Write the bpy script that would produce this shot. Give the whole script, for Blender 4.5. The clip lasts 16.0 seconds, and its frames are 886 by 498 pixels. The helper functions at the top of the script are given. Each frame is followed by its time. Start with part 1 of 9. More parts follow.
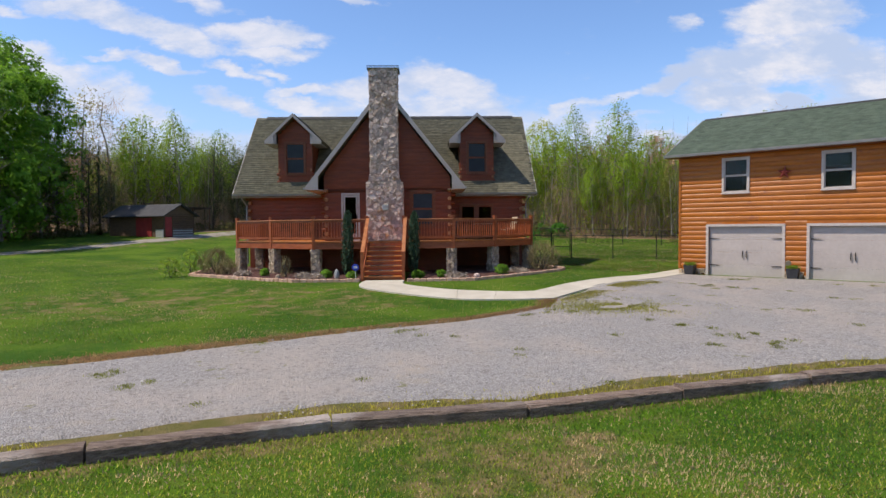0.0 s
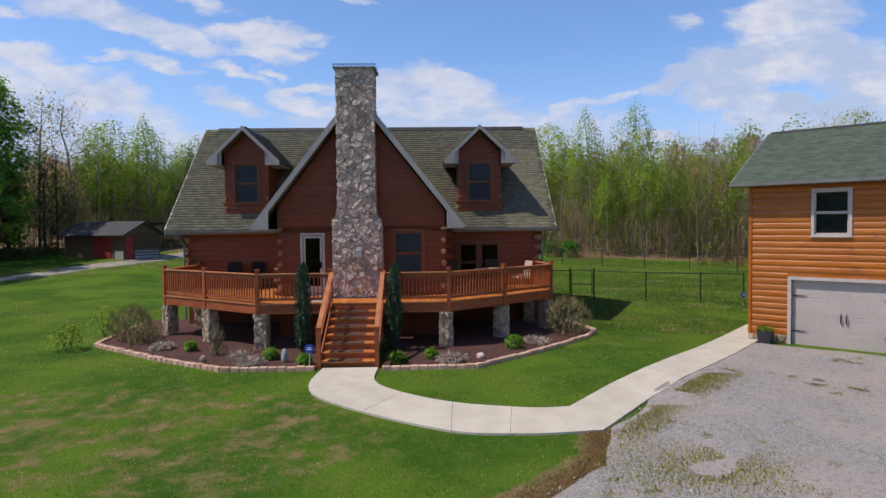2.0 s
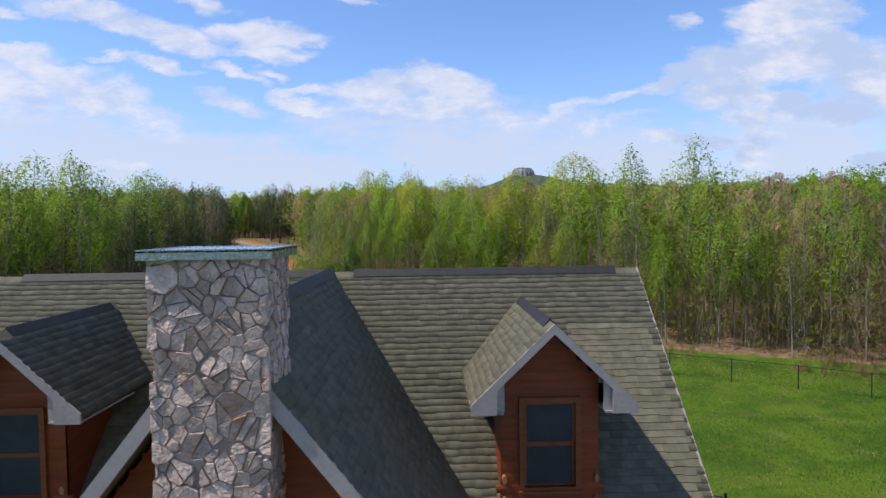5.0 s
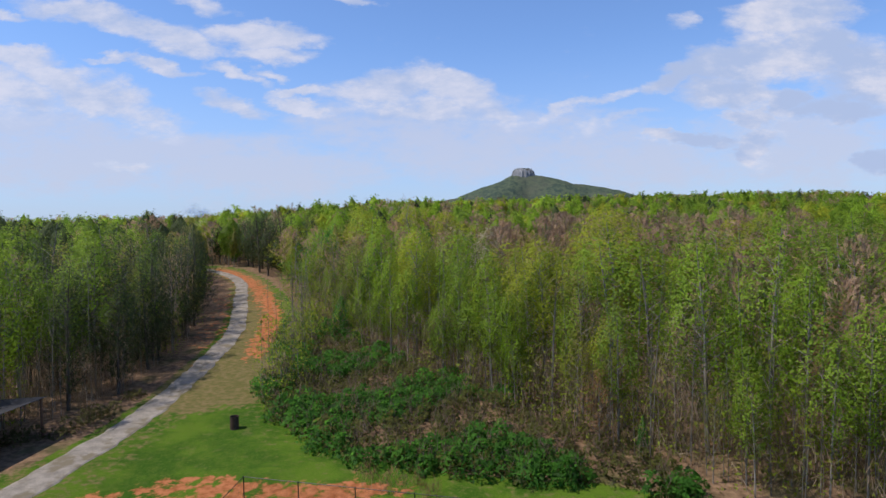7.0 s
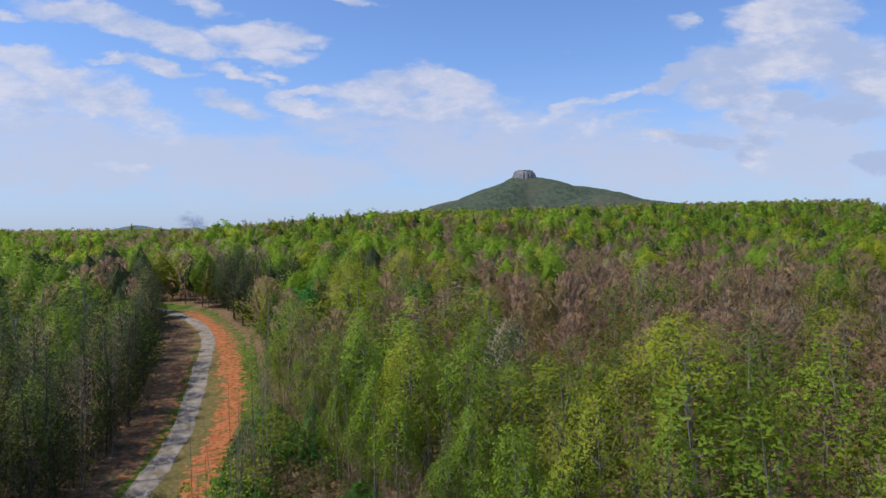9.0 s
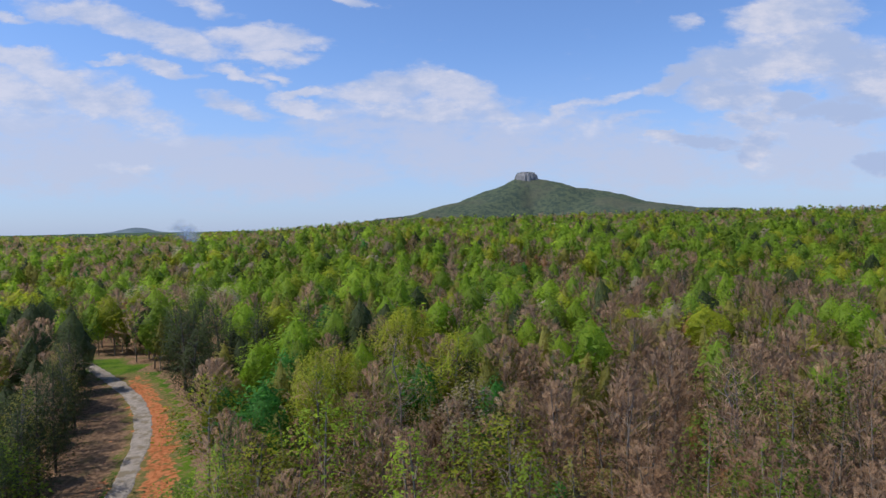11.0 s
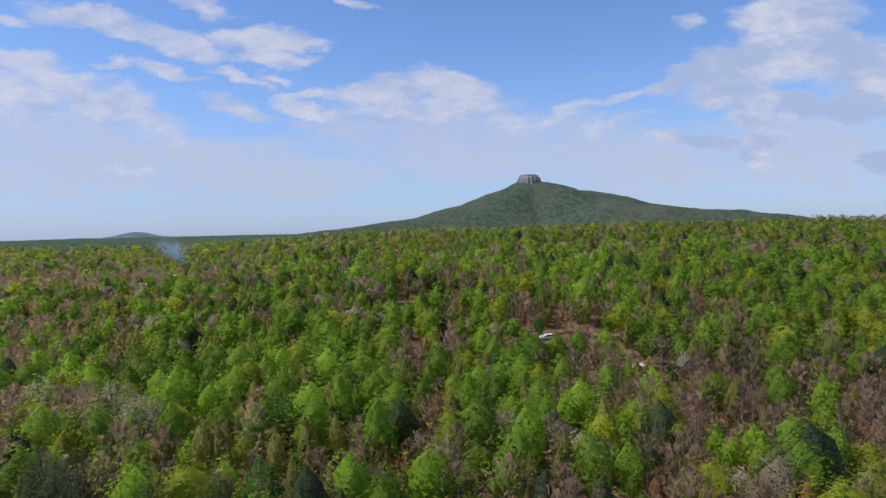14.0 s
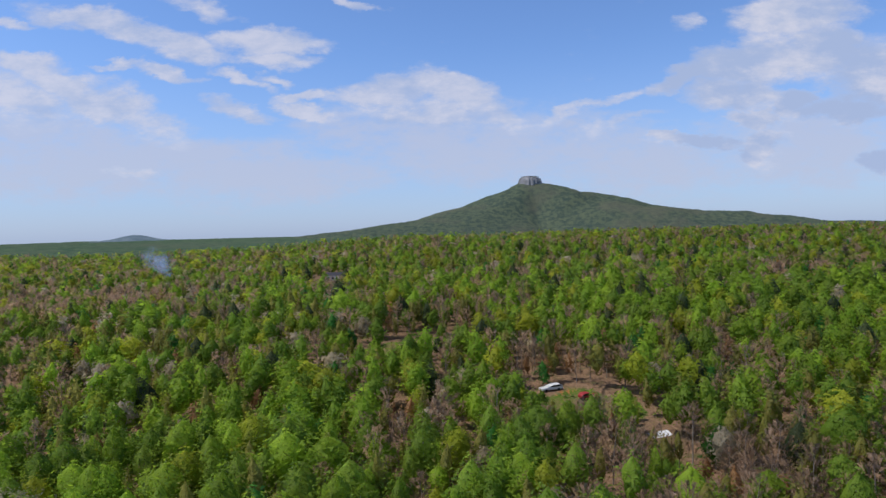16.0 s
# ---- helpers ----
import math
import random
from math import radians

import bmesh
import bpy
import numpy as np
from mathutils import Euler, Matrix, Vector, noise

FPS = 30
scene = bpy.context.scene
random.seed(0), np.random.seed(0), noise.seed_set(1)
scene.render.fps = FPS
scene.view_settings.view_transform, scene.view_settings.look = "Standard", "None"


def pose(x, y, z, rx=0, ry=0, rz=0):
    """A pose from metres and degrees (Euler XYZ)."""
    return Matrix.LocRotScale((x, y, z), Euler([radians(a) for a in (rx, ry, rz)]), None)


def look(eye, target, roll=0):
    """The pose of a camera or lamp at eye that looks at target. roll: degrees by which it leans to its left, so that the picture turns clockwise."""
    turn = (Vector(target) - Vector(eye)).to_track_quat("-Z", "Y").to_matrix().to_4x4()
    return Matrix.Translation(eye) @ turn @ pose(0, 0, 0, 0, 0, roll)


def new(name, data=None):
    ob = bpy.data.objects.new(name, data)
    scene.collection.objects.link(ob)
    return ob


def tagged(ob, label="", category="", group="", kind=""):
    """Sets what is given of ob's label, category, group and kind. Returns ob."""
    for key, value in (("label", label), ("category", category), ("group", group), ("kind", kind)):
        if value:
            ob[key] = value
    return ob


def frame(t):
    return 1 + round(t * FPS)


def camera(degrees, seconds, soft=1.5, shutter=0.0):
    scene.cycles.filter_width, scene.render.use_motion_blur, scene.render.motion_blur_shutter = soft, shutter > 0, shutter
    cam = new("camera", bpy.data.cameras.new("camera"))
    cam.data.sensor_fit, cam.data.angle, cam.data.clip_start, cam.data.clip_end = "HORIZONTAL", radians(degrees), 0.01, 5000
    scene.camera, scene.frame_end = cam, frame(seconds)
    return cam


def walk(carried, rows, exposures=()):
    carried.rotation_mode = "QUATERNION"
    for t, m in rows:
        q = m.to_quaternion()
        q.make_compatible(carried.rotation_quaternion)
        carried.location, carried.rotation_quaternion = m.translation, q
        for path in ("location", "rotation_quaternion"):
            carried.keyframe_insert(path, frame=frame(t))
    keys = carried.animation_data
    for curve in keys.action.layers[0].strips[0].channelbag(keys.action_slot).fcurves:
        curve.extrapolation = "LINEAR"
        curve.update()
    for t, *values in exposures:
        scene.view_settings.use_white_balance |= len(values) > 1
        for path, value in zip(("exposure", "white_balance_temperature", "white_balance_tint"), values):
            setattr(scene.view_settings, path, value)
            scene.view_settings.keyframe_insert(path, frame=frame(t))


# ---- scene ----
# camera: a drone that flies up to the house, over it and out above the woods
cam = camera(73.0, 16.0)
PATH = [
    (0, 1.72, -22.05, 1.99, -1.38, -2.15, -0.54),
    (0.5, 1.80, -20.65, 2.34, -1.38, -2.17, -0.58),
    (1, 1.89, -19.06, 2.76, -1.38, -2.16, -0.60),
    (1.5, 2.02, -17.34, 3.18, -1.37, -2.15, -0.56),
    (2, 2.16, -15.54, 3.67, -1.37, -2.17, -0.60),
    (2.5, 2.27, -13.65, 4.31, -1.37, -2.16, -0.62),
    (3, 2.33, -11.62, 5.08, -1.35, -2.16, -0.59),
    (3.5, 2.28, -9.49, 5.94, -1.37, -2.16, -0.61),
    (4, 2.20, -7.30, 6.87, -1.36, -2.16, -0.66),
    (4.5, 2.16, -4.85, 7.90, -1.35, -2.17, -0.70),
    (7, 1.93, 8.52, 15.03, -1.32, -2.17, -1.01),
    (7.5, 1.82, 11.88, 16.68, -1.31, -2.15, -0.98),
    (8, 1.83, 15.74, 18.45, -1.31, -2.13, -0.97),
    (8.5, 2.02, 19.93, 20.17, -1.29, -2.11, -0.96),
    (9, 2.18, 24.52, 21.98, -1.28, -2.10, -0.97),
    (9.5, 2.40, 29.71, 23.75, -1.26, -2.05, -1.02),
    (12, 2.20, 57.30, 32.80, -1.04, -1.98, -1.01),
    (12.5, 2.77, 62.48, 34.72, -0.99, -1.96, -1.10),
    (13, 3.43, 67.44, 36.77, -0.97, -1.94, -1.09),
    (13.5, 4.00, 72.46, 39.02, -0.94, -1.93, -1.14),
    (14, 4.43, 77.72, 41.34, -0.90, -1.90, -1.23),
    (14.5, 4.99, 83.12, 43.38, -0.89, -1.87, -1.28),
    (15, 5.73, 88.18, 45.41, -0.86, -1.85, -1.31),
    (15.5, 6.59, 93.17, 47.30, -0.84, -1.83, -1.35),
    (16, 7.50, 98.87, 49.12, -0.82, -1.83, -1.41),
]
walk(cam, [(t, pose(x, y, z, 90 + pitch, 0, yaw) @ pose(0, 0, 0, 0, 0, roll)) for t, x, y, z, yaw, pitch, roll in PATH],
     [(0, 0.22, 6850, 10), (1.2, 0.04, 6650, 11), (2.0, 0.02, 6600, 11), (3, 0.10, 6600, 11), (4, 0.20, 6550, 11), (4.8, 0.20, 6500, 11), (7, -0.03, 6330, 13), (9.7, -0.10, 6280, 13), (16, -0.18, 6220, 13)])

# ---- light ----
SUN = Vector((-0.60, -0.13, 1.0)).normalized()
SUN_EL = math.asin(SUN.z)
sun = new("sun", bpy.data.lights.new("sun", "SUN"))
sun.data.energy, sun.data.angle, sun.data.color = 3.7, radians(0.55), (1.0, 0.93, 0.82)
sun.matrix_world = look(SUN * 60, (0, 0, 0))


class Nodes:
    """Short hand for building node trees."""

    def __init__(self, tree):
        self.t = tree
        tree.nodes.clear()

    def n(self, kind):
        return self.t.nodes.new(kind)

    def put(self, a, b):
        self.t.links.new(a, b)

    def math(self, op, a, b=0.0, c=0.0):
        m = self.t.nodes.new("ShaderNodeMath")
        m.operation = op
        for i, v in enumerate((a, b, c)):
            if isinstance(v, (int, float)):
                m.inputs[i].default_value = v
            else:
                self.put(v, m.inputs[i])
        return m.outputs[0]

    def mix(self, fac, a, b, blend="MIX"):
        m = self.t.nodes.new("ShaderNodeMix")
        m.data_type, m.blend_type = "RGBA", blend
        for i, v in ((0, fac), (6, a), (7, b)):
            if isinstance(v, (int, float)):
                m.inputs[i].default_value = v
            elif isinstance(v, tuple):
                m.inputs[i].default_value = (*v[:3], 1)
            else:
                self.put(v, m.inputs[i])
        return m.outputs[2]

    def noise(self, vec, scale, detail=4.0, rough=0.55, dim="3D"):
        t = self.t.nodes.new("ShaderNodeTexNoise")
        t.noise_dimensions = dim
        t.inputs["Scale"].default_value, t.inputs["Detail"].default_value, t.inputs["Roughness"].default_value = scale, detail, rough
        if vec is not None:
            self.put(vec, t.inputs["Vector"])
        return t.outputs[0]

    def ramp(self, fac, lo, hi):
        m = self.t.nodes.new("ShaderNodeMapRange")
        m.interpolation_type = "SMOOTHSTEP"
        self.put(fac, m.inputs[0])
        m.inputs[1].default_value, m.inputs[2].default_value = lo, hi
        return m.outputs[0]

    def scaled(self, vec, xyz):
        m = self.t.nodes.new("ShaderNodeMapping")
        m.inputs["Scale"].default_value = xyz
        self.put(vec, m.inputs[0])
        return m.outputs[0]


# sky: clear blue with a broken layer of fair-weather cloud
world = bpy.data.worlds.new("sky")
scene.world = world
world.use_nodes = True
w = Nodes(world.node_tree)
sky = w.n("ShaderNodeTexSky")
sky.sky_type, sky.sun_disc = "NISHITA", False
sky.sun_elevation, sky.sun_rotation = SUN_EL, math.atan2(SUN.x, SUN.y)
sky.air_density, sky.dust_density, sky.ozone_density, sky.altitude = 1.0, 0.6, 2.0, 300
way = w.n("ShaderNodeTexCoord").outputs["Generated"]
sep = w.n("ShaderNodeSeparateXYZ")
w.put(way, sep.inputs[0])
dx, dy, dz = sep.outputs
ahead = w.math("MAXIMUM", dy, 0.08)
U, V = w.math("DIVIDE", dx, ahead), w.math("DIVIDE", dz, ahead)
front = w.ramp(dy, 0.1, 0.5)
# cloud banks: middle u and v, half width, half height, lean, weight
uv = w.n("ShaderNodeCombineXYZ")
w.put(U, uv.inputs[0])
w.put(V, uv.inputs[1])
flat = w.scaled(uv.outputs[0], (1.0, 2.1, 1.0))
puff = w.noise(flat, 6.0, 6.0, 0.60)
fine = w.noise(flat, 21.0, 7.0, 0.66)
warp = w.n("ShaderNodeTexNoise")
warp.inputs["Scale"].default_value, warp.inputs["Detail"].default_value, warp.inputs["Roughness"].default_value = 7.5, 5.0, 0.62
w.put(flat, warp.inputs["Vector"])
push = w.n("ShaderNodeVectorMath")
push.operation = "SUBTRACT"
w.put(warp.outputs["Color"], push.inputs[0])
push.inputs[1].default_value = (0.5, 0.5, 0.5)
bent = w.n("ShaderNodeVectorMath")
bent.operation = "MULTIPLY_ADD"
w.put(push.outputs[0], bent.inputs[0])
bent.inputs[1].default_value = (0.16, 0.075, 0.0)
w.put(uv.outputs[0], bent.inputs[2])


def banks(rows, soft):
    """The thickness of a family of clouds."""
    total = None
    for u0, v0, a, b, lean, weight in rows:
        m = w.n("ShaderNodeMapping")
        m.vector_type = "TEXTURE"
        m.inputs["Location"].default_value = (u0, v0, 0)
        m.inputs["Rotation"].default_value = (0, 0, math.atan(lean))
        m.inputs["Scale"].default_value = (a, b, 1)
        w.put(bent.outputs[0], m.inputs[0])
        dot = w.n("ShaderNodeVectorMath")
        dot.operation = "DOT_PRODUCT"
        w.put(m.outputs[0], dot.inputs[0])
        w.put(m.outputs[0], dot.inputs[1])
        k = w.math("MULTIPLY_ADD", dot.outputs["Value"], -weight, weight)
        total = w.math("MAXIMUM", k, -1.2) if total is None else w.math("SMOOTH_MAX", total, k, soft)
    return total


STREAKS = [
    (-0.560, 0.357, 0.099, 0.019, -0.20, 1.00),
    (-0.469, 0.329, 0.104, 0.023, -0.22, 1.05),
    (-0.406, 0.306, 0.071, 0.017, -0.12, 1.00),
    (-0.267, 0.317, 0.090, 0.019, 0.02, 1.00),
    (-0.259, 0.288, 0.061, 0.013, -0.05, 0.70),
    (-0.367, 0.368, 0.047, 0.011, -0.30, 0.40),
    (-0.439, 0.271, 0.059, 0.011, -0.20, 1.00),
    (-0.512, 0.284, 0.034, 0.005, 0.00, 0.60),
    (-0.315, 0.259, 0.052, 0.008, -0.35, 0.60),
    (-0.321, 0.210, 0.061, 0.013, -0.20, 0.75),
    (-0.250, 0.257, 0.028, 0.007, -0.10, 0.50),
    (-0.122, 0.374, 0.032, 0.008, -0.10, 0.80),
    (-0.678, 0.358, 0.042, 0.006, 0.00, 0.50),
    (0.420, 0.335, 0.021, 0.015, 0.00, 0.45),
]
STREAKS_LOW = [
    (-0.663, 0.290, 0.066, 0.017, -0.10, 1.05),
    (-0.591, 0.255, 0.099, 0.019, -0.30, 1.00),
    (-0.528, 0.225, 0.080, 0.034, -0.35, 1.00),
    (-0.656, 0.233, 0.104, 0.040, -0.20, 0.75),
    (-0.474, 0.185, 0.057, 0.017, -0.30, 0.50),
    (-0.195, 0.230, 0.049, 0.009, 0.05, 0.90),
    (-0.198, 0.204, 0.052, 0.012, -0.35, 0.85),
    (-0.065, 0.232, 0.104, 0.023, 0.05, 1.10),
    (0.038, 0.227, 0.080, 0.026, -0.35, 1.10),
    (-0.000, 0.195, 0.132, 0.023, -0.10, 0.85),
    (0.112, 0.190, 0.066, 0.021, -0.40, 0.70),
    (0.244, 0.198, 0.085, 0.008, 0.35, 0.45),
    (0.301, 0.173, 0.076, 0.009, 0.25, 0.35),
    (-0.495, 0.108, 0.052, 0.008, 0.00, 0.80),
]
HEAPS = [
    (0.439, 0.249, 0.094, 0.019, 0.18, 1.00),
    (0.539, 0.268, 0.104, 0.040, 0.12, 1.10),
    (0.653, 0.281, 0.094, 0.042, 0.05, 1.10),
    (0.625, 0.342, 0.113, 0.036, 0.10, 0.90),
    (0.740, 0.238, 0.085, 0.066, 0.00, 0.90),
    (0.510, 0.213, 0.094, 0.023, -0.10, 0.75),
    (0.611, 0.202, 0.040, 0.023, 0.10, 1.20),
    (0.539, 0.177, 0.059, 0.015, 0.10, 1.00),
    (0.683, 0.182, 0.094, 0.019, 0.00, 0.90),
    (0.548, 0.126, 0.038, 0.040, -0.50, 0.95),
    (0.381, 0.144, 0.032, 0.009, 0.00, 1.00),
    (0.448, 0.133, 0.090, 0.011, -0.05, 0.90),
    (0.760, 0.101, 0.042, 0.023, 0.00, 0.90),
]
MILK = [
    (-0.596, 0.126, 0.227, 0.052, 0.00, 1.00),
    (-0.273, 0.098, 0.198, 0.042, 0.00, 1.00),
    (-0.430, 0.140, 0.208, 0.023, 0.00, 0.70),
    (0.111, 0.134, 0.246, 0.057, 0.00, 0.80),
    (0.635, 0.126, 0.170, 0.066, 0.00, 0.90),
    (0.367, 0.093, 0.161, 0.042, 0.00, 0.70),
    (-0.630, 0.187, 0.142, 0.038, -0.20, 0.80),
    (-0.010, 0.178, 0.189, 0.038, 0.00, 0.70),
]
ragged_rim = w.math("ADD", w.math("MULTIPLY", w.math("SUBTRACT", puff, 0.5), 1.6), w.math("MULTIPLY", w.math("SUBTRACT", fine, 0.5), 1.5))
thin = w.math("SMOOTH_MAX", banks(STREAKS, 0.2), banks(STREAKS_LOW, 0.2), 0.2)
heap = banks(HEAPS, 0.2)
streak_cover = w.math("MULTIPLY", w.ramp(w.math("ADD", thin, ragged_rim), -0.65, 0.80), 0.92)
heap_cover = w.ramp(w.math("ADD", heap, w.math("MULTIPLY", ragged_rim, 0.80)), -0.50, 0.60)
milk_cover = w.math("MULTIPLY", w.ramp(w.math("ADD", banks(MILK, 0.4), w.math("MULTIPLY", ragged_rim, 1.5)), -0.9, 0.9), 0.80)
cover = w.math("MULTIPLY", w.math("MAXIMUM", w.math("MAXIMUM", streak_cover, heap_cover), milk_cover), front)
# elsewhere the same kind of sky goes on
else_n = w.noise(way, 3.0, 6.0, 0.6)
cover = w.math("MAXIMUM", cover, w.math("MULTIPLY", w.math("MULTIPLY", w.ramp(else_n, 0.5, 0.72), 0.7), w.math("SUBTRACT", 1.0, front)))
# a milky veil low over the horizon
veil = w.math("MULTIPLY", w.math("SUBTRACT", 1.0, w.ramp(dz, -0.02, 0.30)), 0.66)
low = w.math("ADD", 0.85, w.math("MULTIPLY", w.math("SUBTRACT", 1.0, w.ramp(dz, 0.36, 0.75)), 0.70))
lum = w.n("ShaderNodeCombineXYZ")
for i_, k_ in enumerate((0.84, 1.0, 1.23)):
    w.put(w.math("MULTIPLY", low, k_), lum.inputs[i_])
clear = w.mix(1.0, sky.outputs[0], lum.outputs[0], "MULTIPLY")
body = w.mix(w.ramp(fine, 0.3, 0.7), (6.2, 6.7, 8.1), (7.9, 7.9, 8.7))
shade = w.mix(w.ramp(w.math("SUBTRACT", puff, w.math("MULTIPLY", w.math("MULTIPLY", heap_cover, front), 0.09)), 0.36, 0.54), (4.7, 5.7, 7.9), body)
shade = w.mix(w.math("MULTIPLY", w.math("SUBTRACT", 1.0, w.math("MAXIMUM", streak_cover, heap_cover)), front), shade, (6.1, 6.5, 7.9))
hazed = w.mix(veil, clear, (4.1, 5.2, 7.9))
full = w.mix(w.math("MULTIPLY", cover, 0.92), hazed, shade)
bg = w.n("ShaderNodeBackground")
bg.inputs[1].default_value = 0.095
w.put(full, bg.inputs[0])
w.put(bg.outputs[0], w.n("ShaderNodeOutputWorld").inputs[0])
# ---- small tools ----
def bm_new():
    return bmesh.new()


def box(bm, x0, x1, y0, y1, z0, z1, m=None):
    vs = [Vector((x, y, z)) for z in (z0, z1) for y in (y0, y1) for x in (x0, x1)]
    if m is not None:
        vs = [m @ v for v in vs]
    v = [bm.verts.new(p) for p in vs]
    for f in ((0, 2, 3, 1), (4, 5, 7, 6), (0, 1, 5, 4), (2, 6, 7, 3), (0, 4, 6, 2), (1, 3, 7, 5)):
        bm.faces.new([v[i] for i in f])
    return v


def bevelled(bm, width=0.01, segments=1):
    bmesh.ops.bevel(bm, geom=list(bm.edges), offset=width, segments=segments, affect="EDGES", clamp_overlap=True)
    return bm


def prism(bm, outline, axis, lo, hi, m=None):
    """A closed outline of 2D points pushed along an axis from lo to hi."""
    def at(p, d):
        q = {"x": (d, p[0], p[1]), "y": (p[0], d, p[1]), "z": (p[0], p[1], d)}[axis]
        return m @ Vector(q) if m is not None else Vector(q)
    a, b = [bm.verts.new(at(p, lo)) for p in outline], [bm.verts.new(at(p, hi)) for p in outline]
    n = len(outline)
    bm.faces.new(a)
    bm.faces.new(b[::-1])
    for i in range(n):
        bm.faces.new((a[i], b[i], b[(i + 1) % n], a[(i + 1) % n]))
    bmesh.ops.recalc_face_normals(bm, faces=bm.faces)
    return bm


def tube(bm, pts, radii, sides=8, cap=True):
    """A round bar through points, with a radius at each."""
    pts = [Vector(p) for p in pts]
    rings = []
    for i, p in enumerate(pts):
        d = (pts[min(i + 1, len(pts) - 1)] - pts[max(i - 1, 0)]).normalized()
        a = d.cross(Vector((0.31, 0.17, 0.93)) if abs(d.z) < 0.9 else Vector((1, 0, 0))).normalized()
        b = d.cross(a)
        r = radii[i] if isinstance(radii, (list, tuple)) else radii
        rings.append([bm.verts.new(p + r * (math.cos(2 * math.pi * k / sides) * a + math.sin(2 * math.pi * k / sides) * b)) for k in range(sides)])
    for r0, r1 in zip(rings, rings[1:]):
        for k in range(sides):
            bm.faces.new((r0[k], r0[(k + 1) % sides], r1[(k + 1) % sides], r1[k]))
    if cap:
        bm.faces.new(rings[0][::-1])
        bm.faces.new(rings[-1])
    return bm


def mesh_of(bm, name, material, smooth=False):
    me = bpy.data.meshes.new(name)
    bmesh.ops.recalc_face_normals(bm, faces=bm.faces)
    bm.to_mesh(me)
    bm.free()
    if material is not None:
        me.materials.append(material)
    if smooth:
        me.shade_smooth()
    return me


def thing(name, at, label, category, group="", kind=""):
    """An empty at the base of a thing; its parts hang under it."""
    ob = new(name)
    ob.location = at
    ob.empty_display_size = 0.2
    return tagged(ob, label, category, group, kind)


def hang(ob, parent):
    """Parents ob, whose place is given in the world."""
    inv = Matrix.Identity(4)
    chain = []
    p = parent
    while p is not None:
        chain.append(p)
        p = p.parent
    for p in reversed(chain):
        inv = inv @ p.matrix_parent_inverse @ p.matrix_basis
    ob.parent = parent
    ob.matrix_parent_inverse = inv.inverted()
    return ob


def part(name, bm, material, parent, label="", smooth=False):
    ob = new(name, mesh_of(bm, name, material, smooth))
    hang(ob, parent)
    return tagged(ob, label)


def piece(name, me, parent, m):
    """One of many alike pieces, on a shared mesh."""
    ob = new(name, me)
    ob.matrix_basis = m
    return hang(ob, parent)


def solid(name, bm, material, label, category, kind="", group="", smooth=False):
    ob = new(name, mesh_of(bm, name, material, smooth))
    return tagged(ob, label, category, group, kind)


def quads(name, verts, faces, material, tint=None, smooth=False, outward=None):
    """A mesh of three- or four-cornered faces from arrays, with a colour for each corner point if given."""
    verts, faces = np.asarray(verts, np.float32), np.asarray(faces, np.int32)
    me = bpy.data.meshes.new(name)
    me.vertices.add(len(verts))
    me.vertices.foreach_set("co", verts.ravel())
    me.loops.add(faces.size)
    me.loops.foreach_set("vertex_index", faces.ravel())
    me.polygons.add(len(faces))
    me.polygons.foreach_set("loop_start", np.arange(0, faces.size, faces.shape[1], dtype=np.int32))
    if smooth:
        me.polygons.foreach_set("use_smooth", np.ones(len(faces), bool))
    if tint is not None:
        at = me.color_attributes.new("tint", "FLOAT_COLOR", "POINT")
        at.data.foreach_set("color", np.c_[tint, np.ones(len(tint))].astype(np.float32).ravel())
    if outward is not None:
        at = me.attributes.new("outward", "FLOAT_VECTOR", "POINT")
        at.data.foreach_set("vector", np.asarray(outward, np.float32).ravel())
    me.materials.append(material)
    me.update(calc_edges=True)
    return me


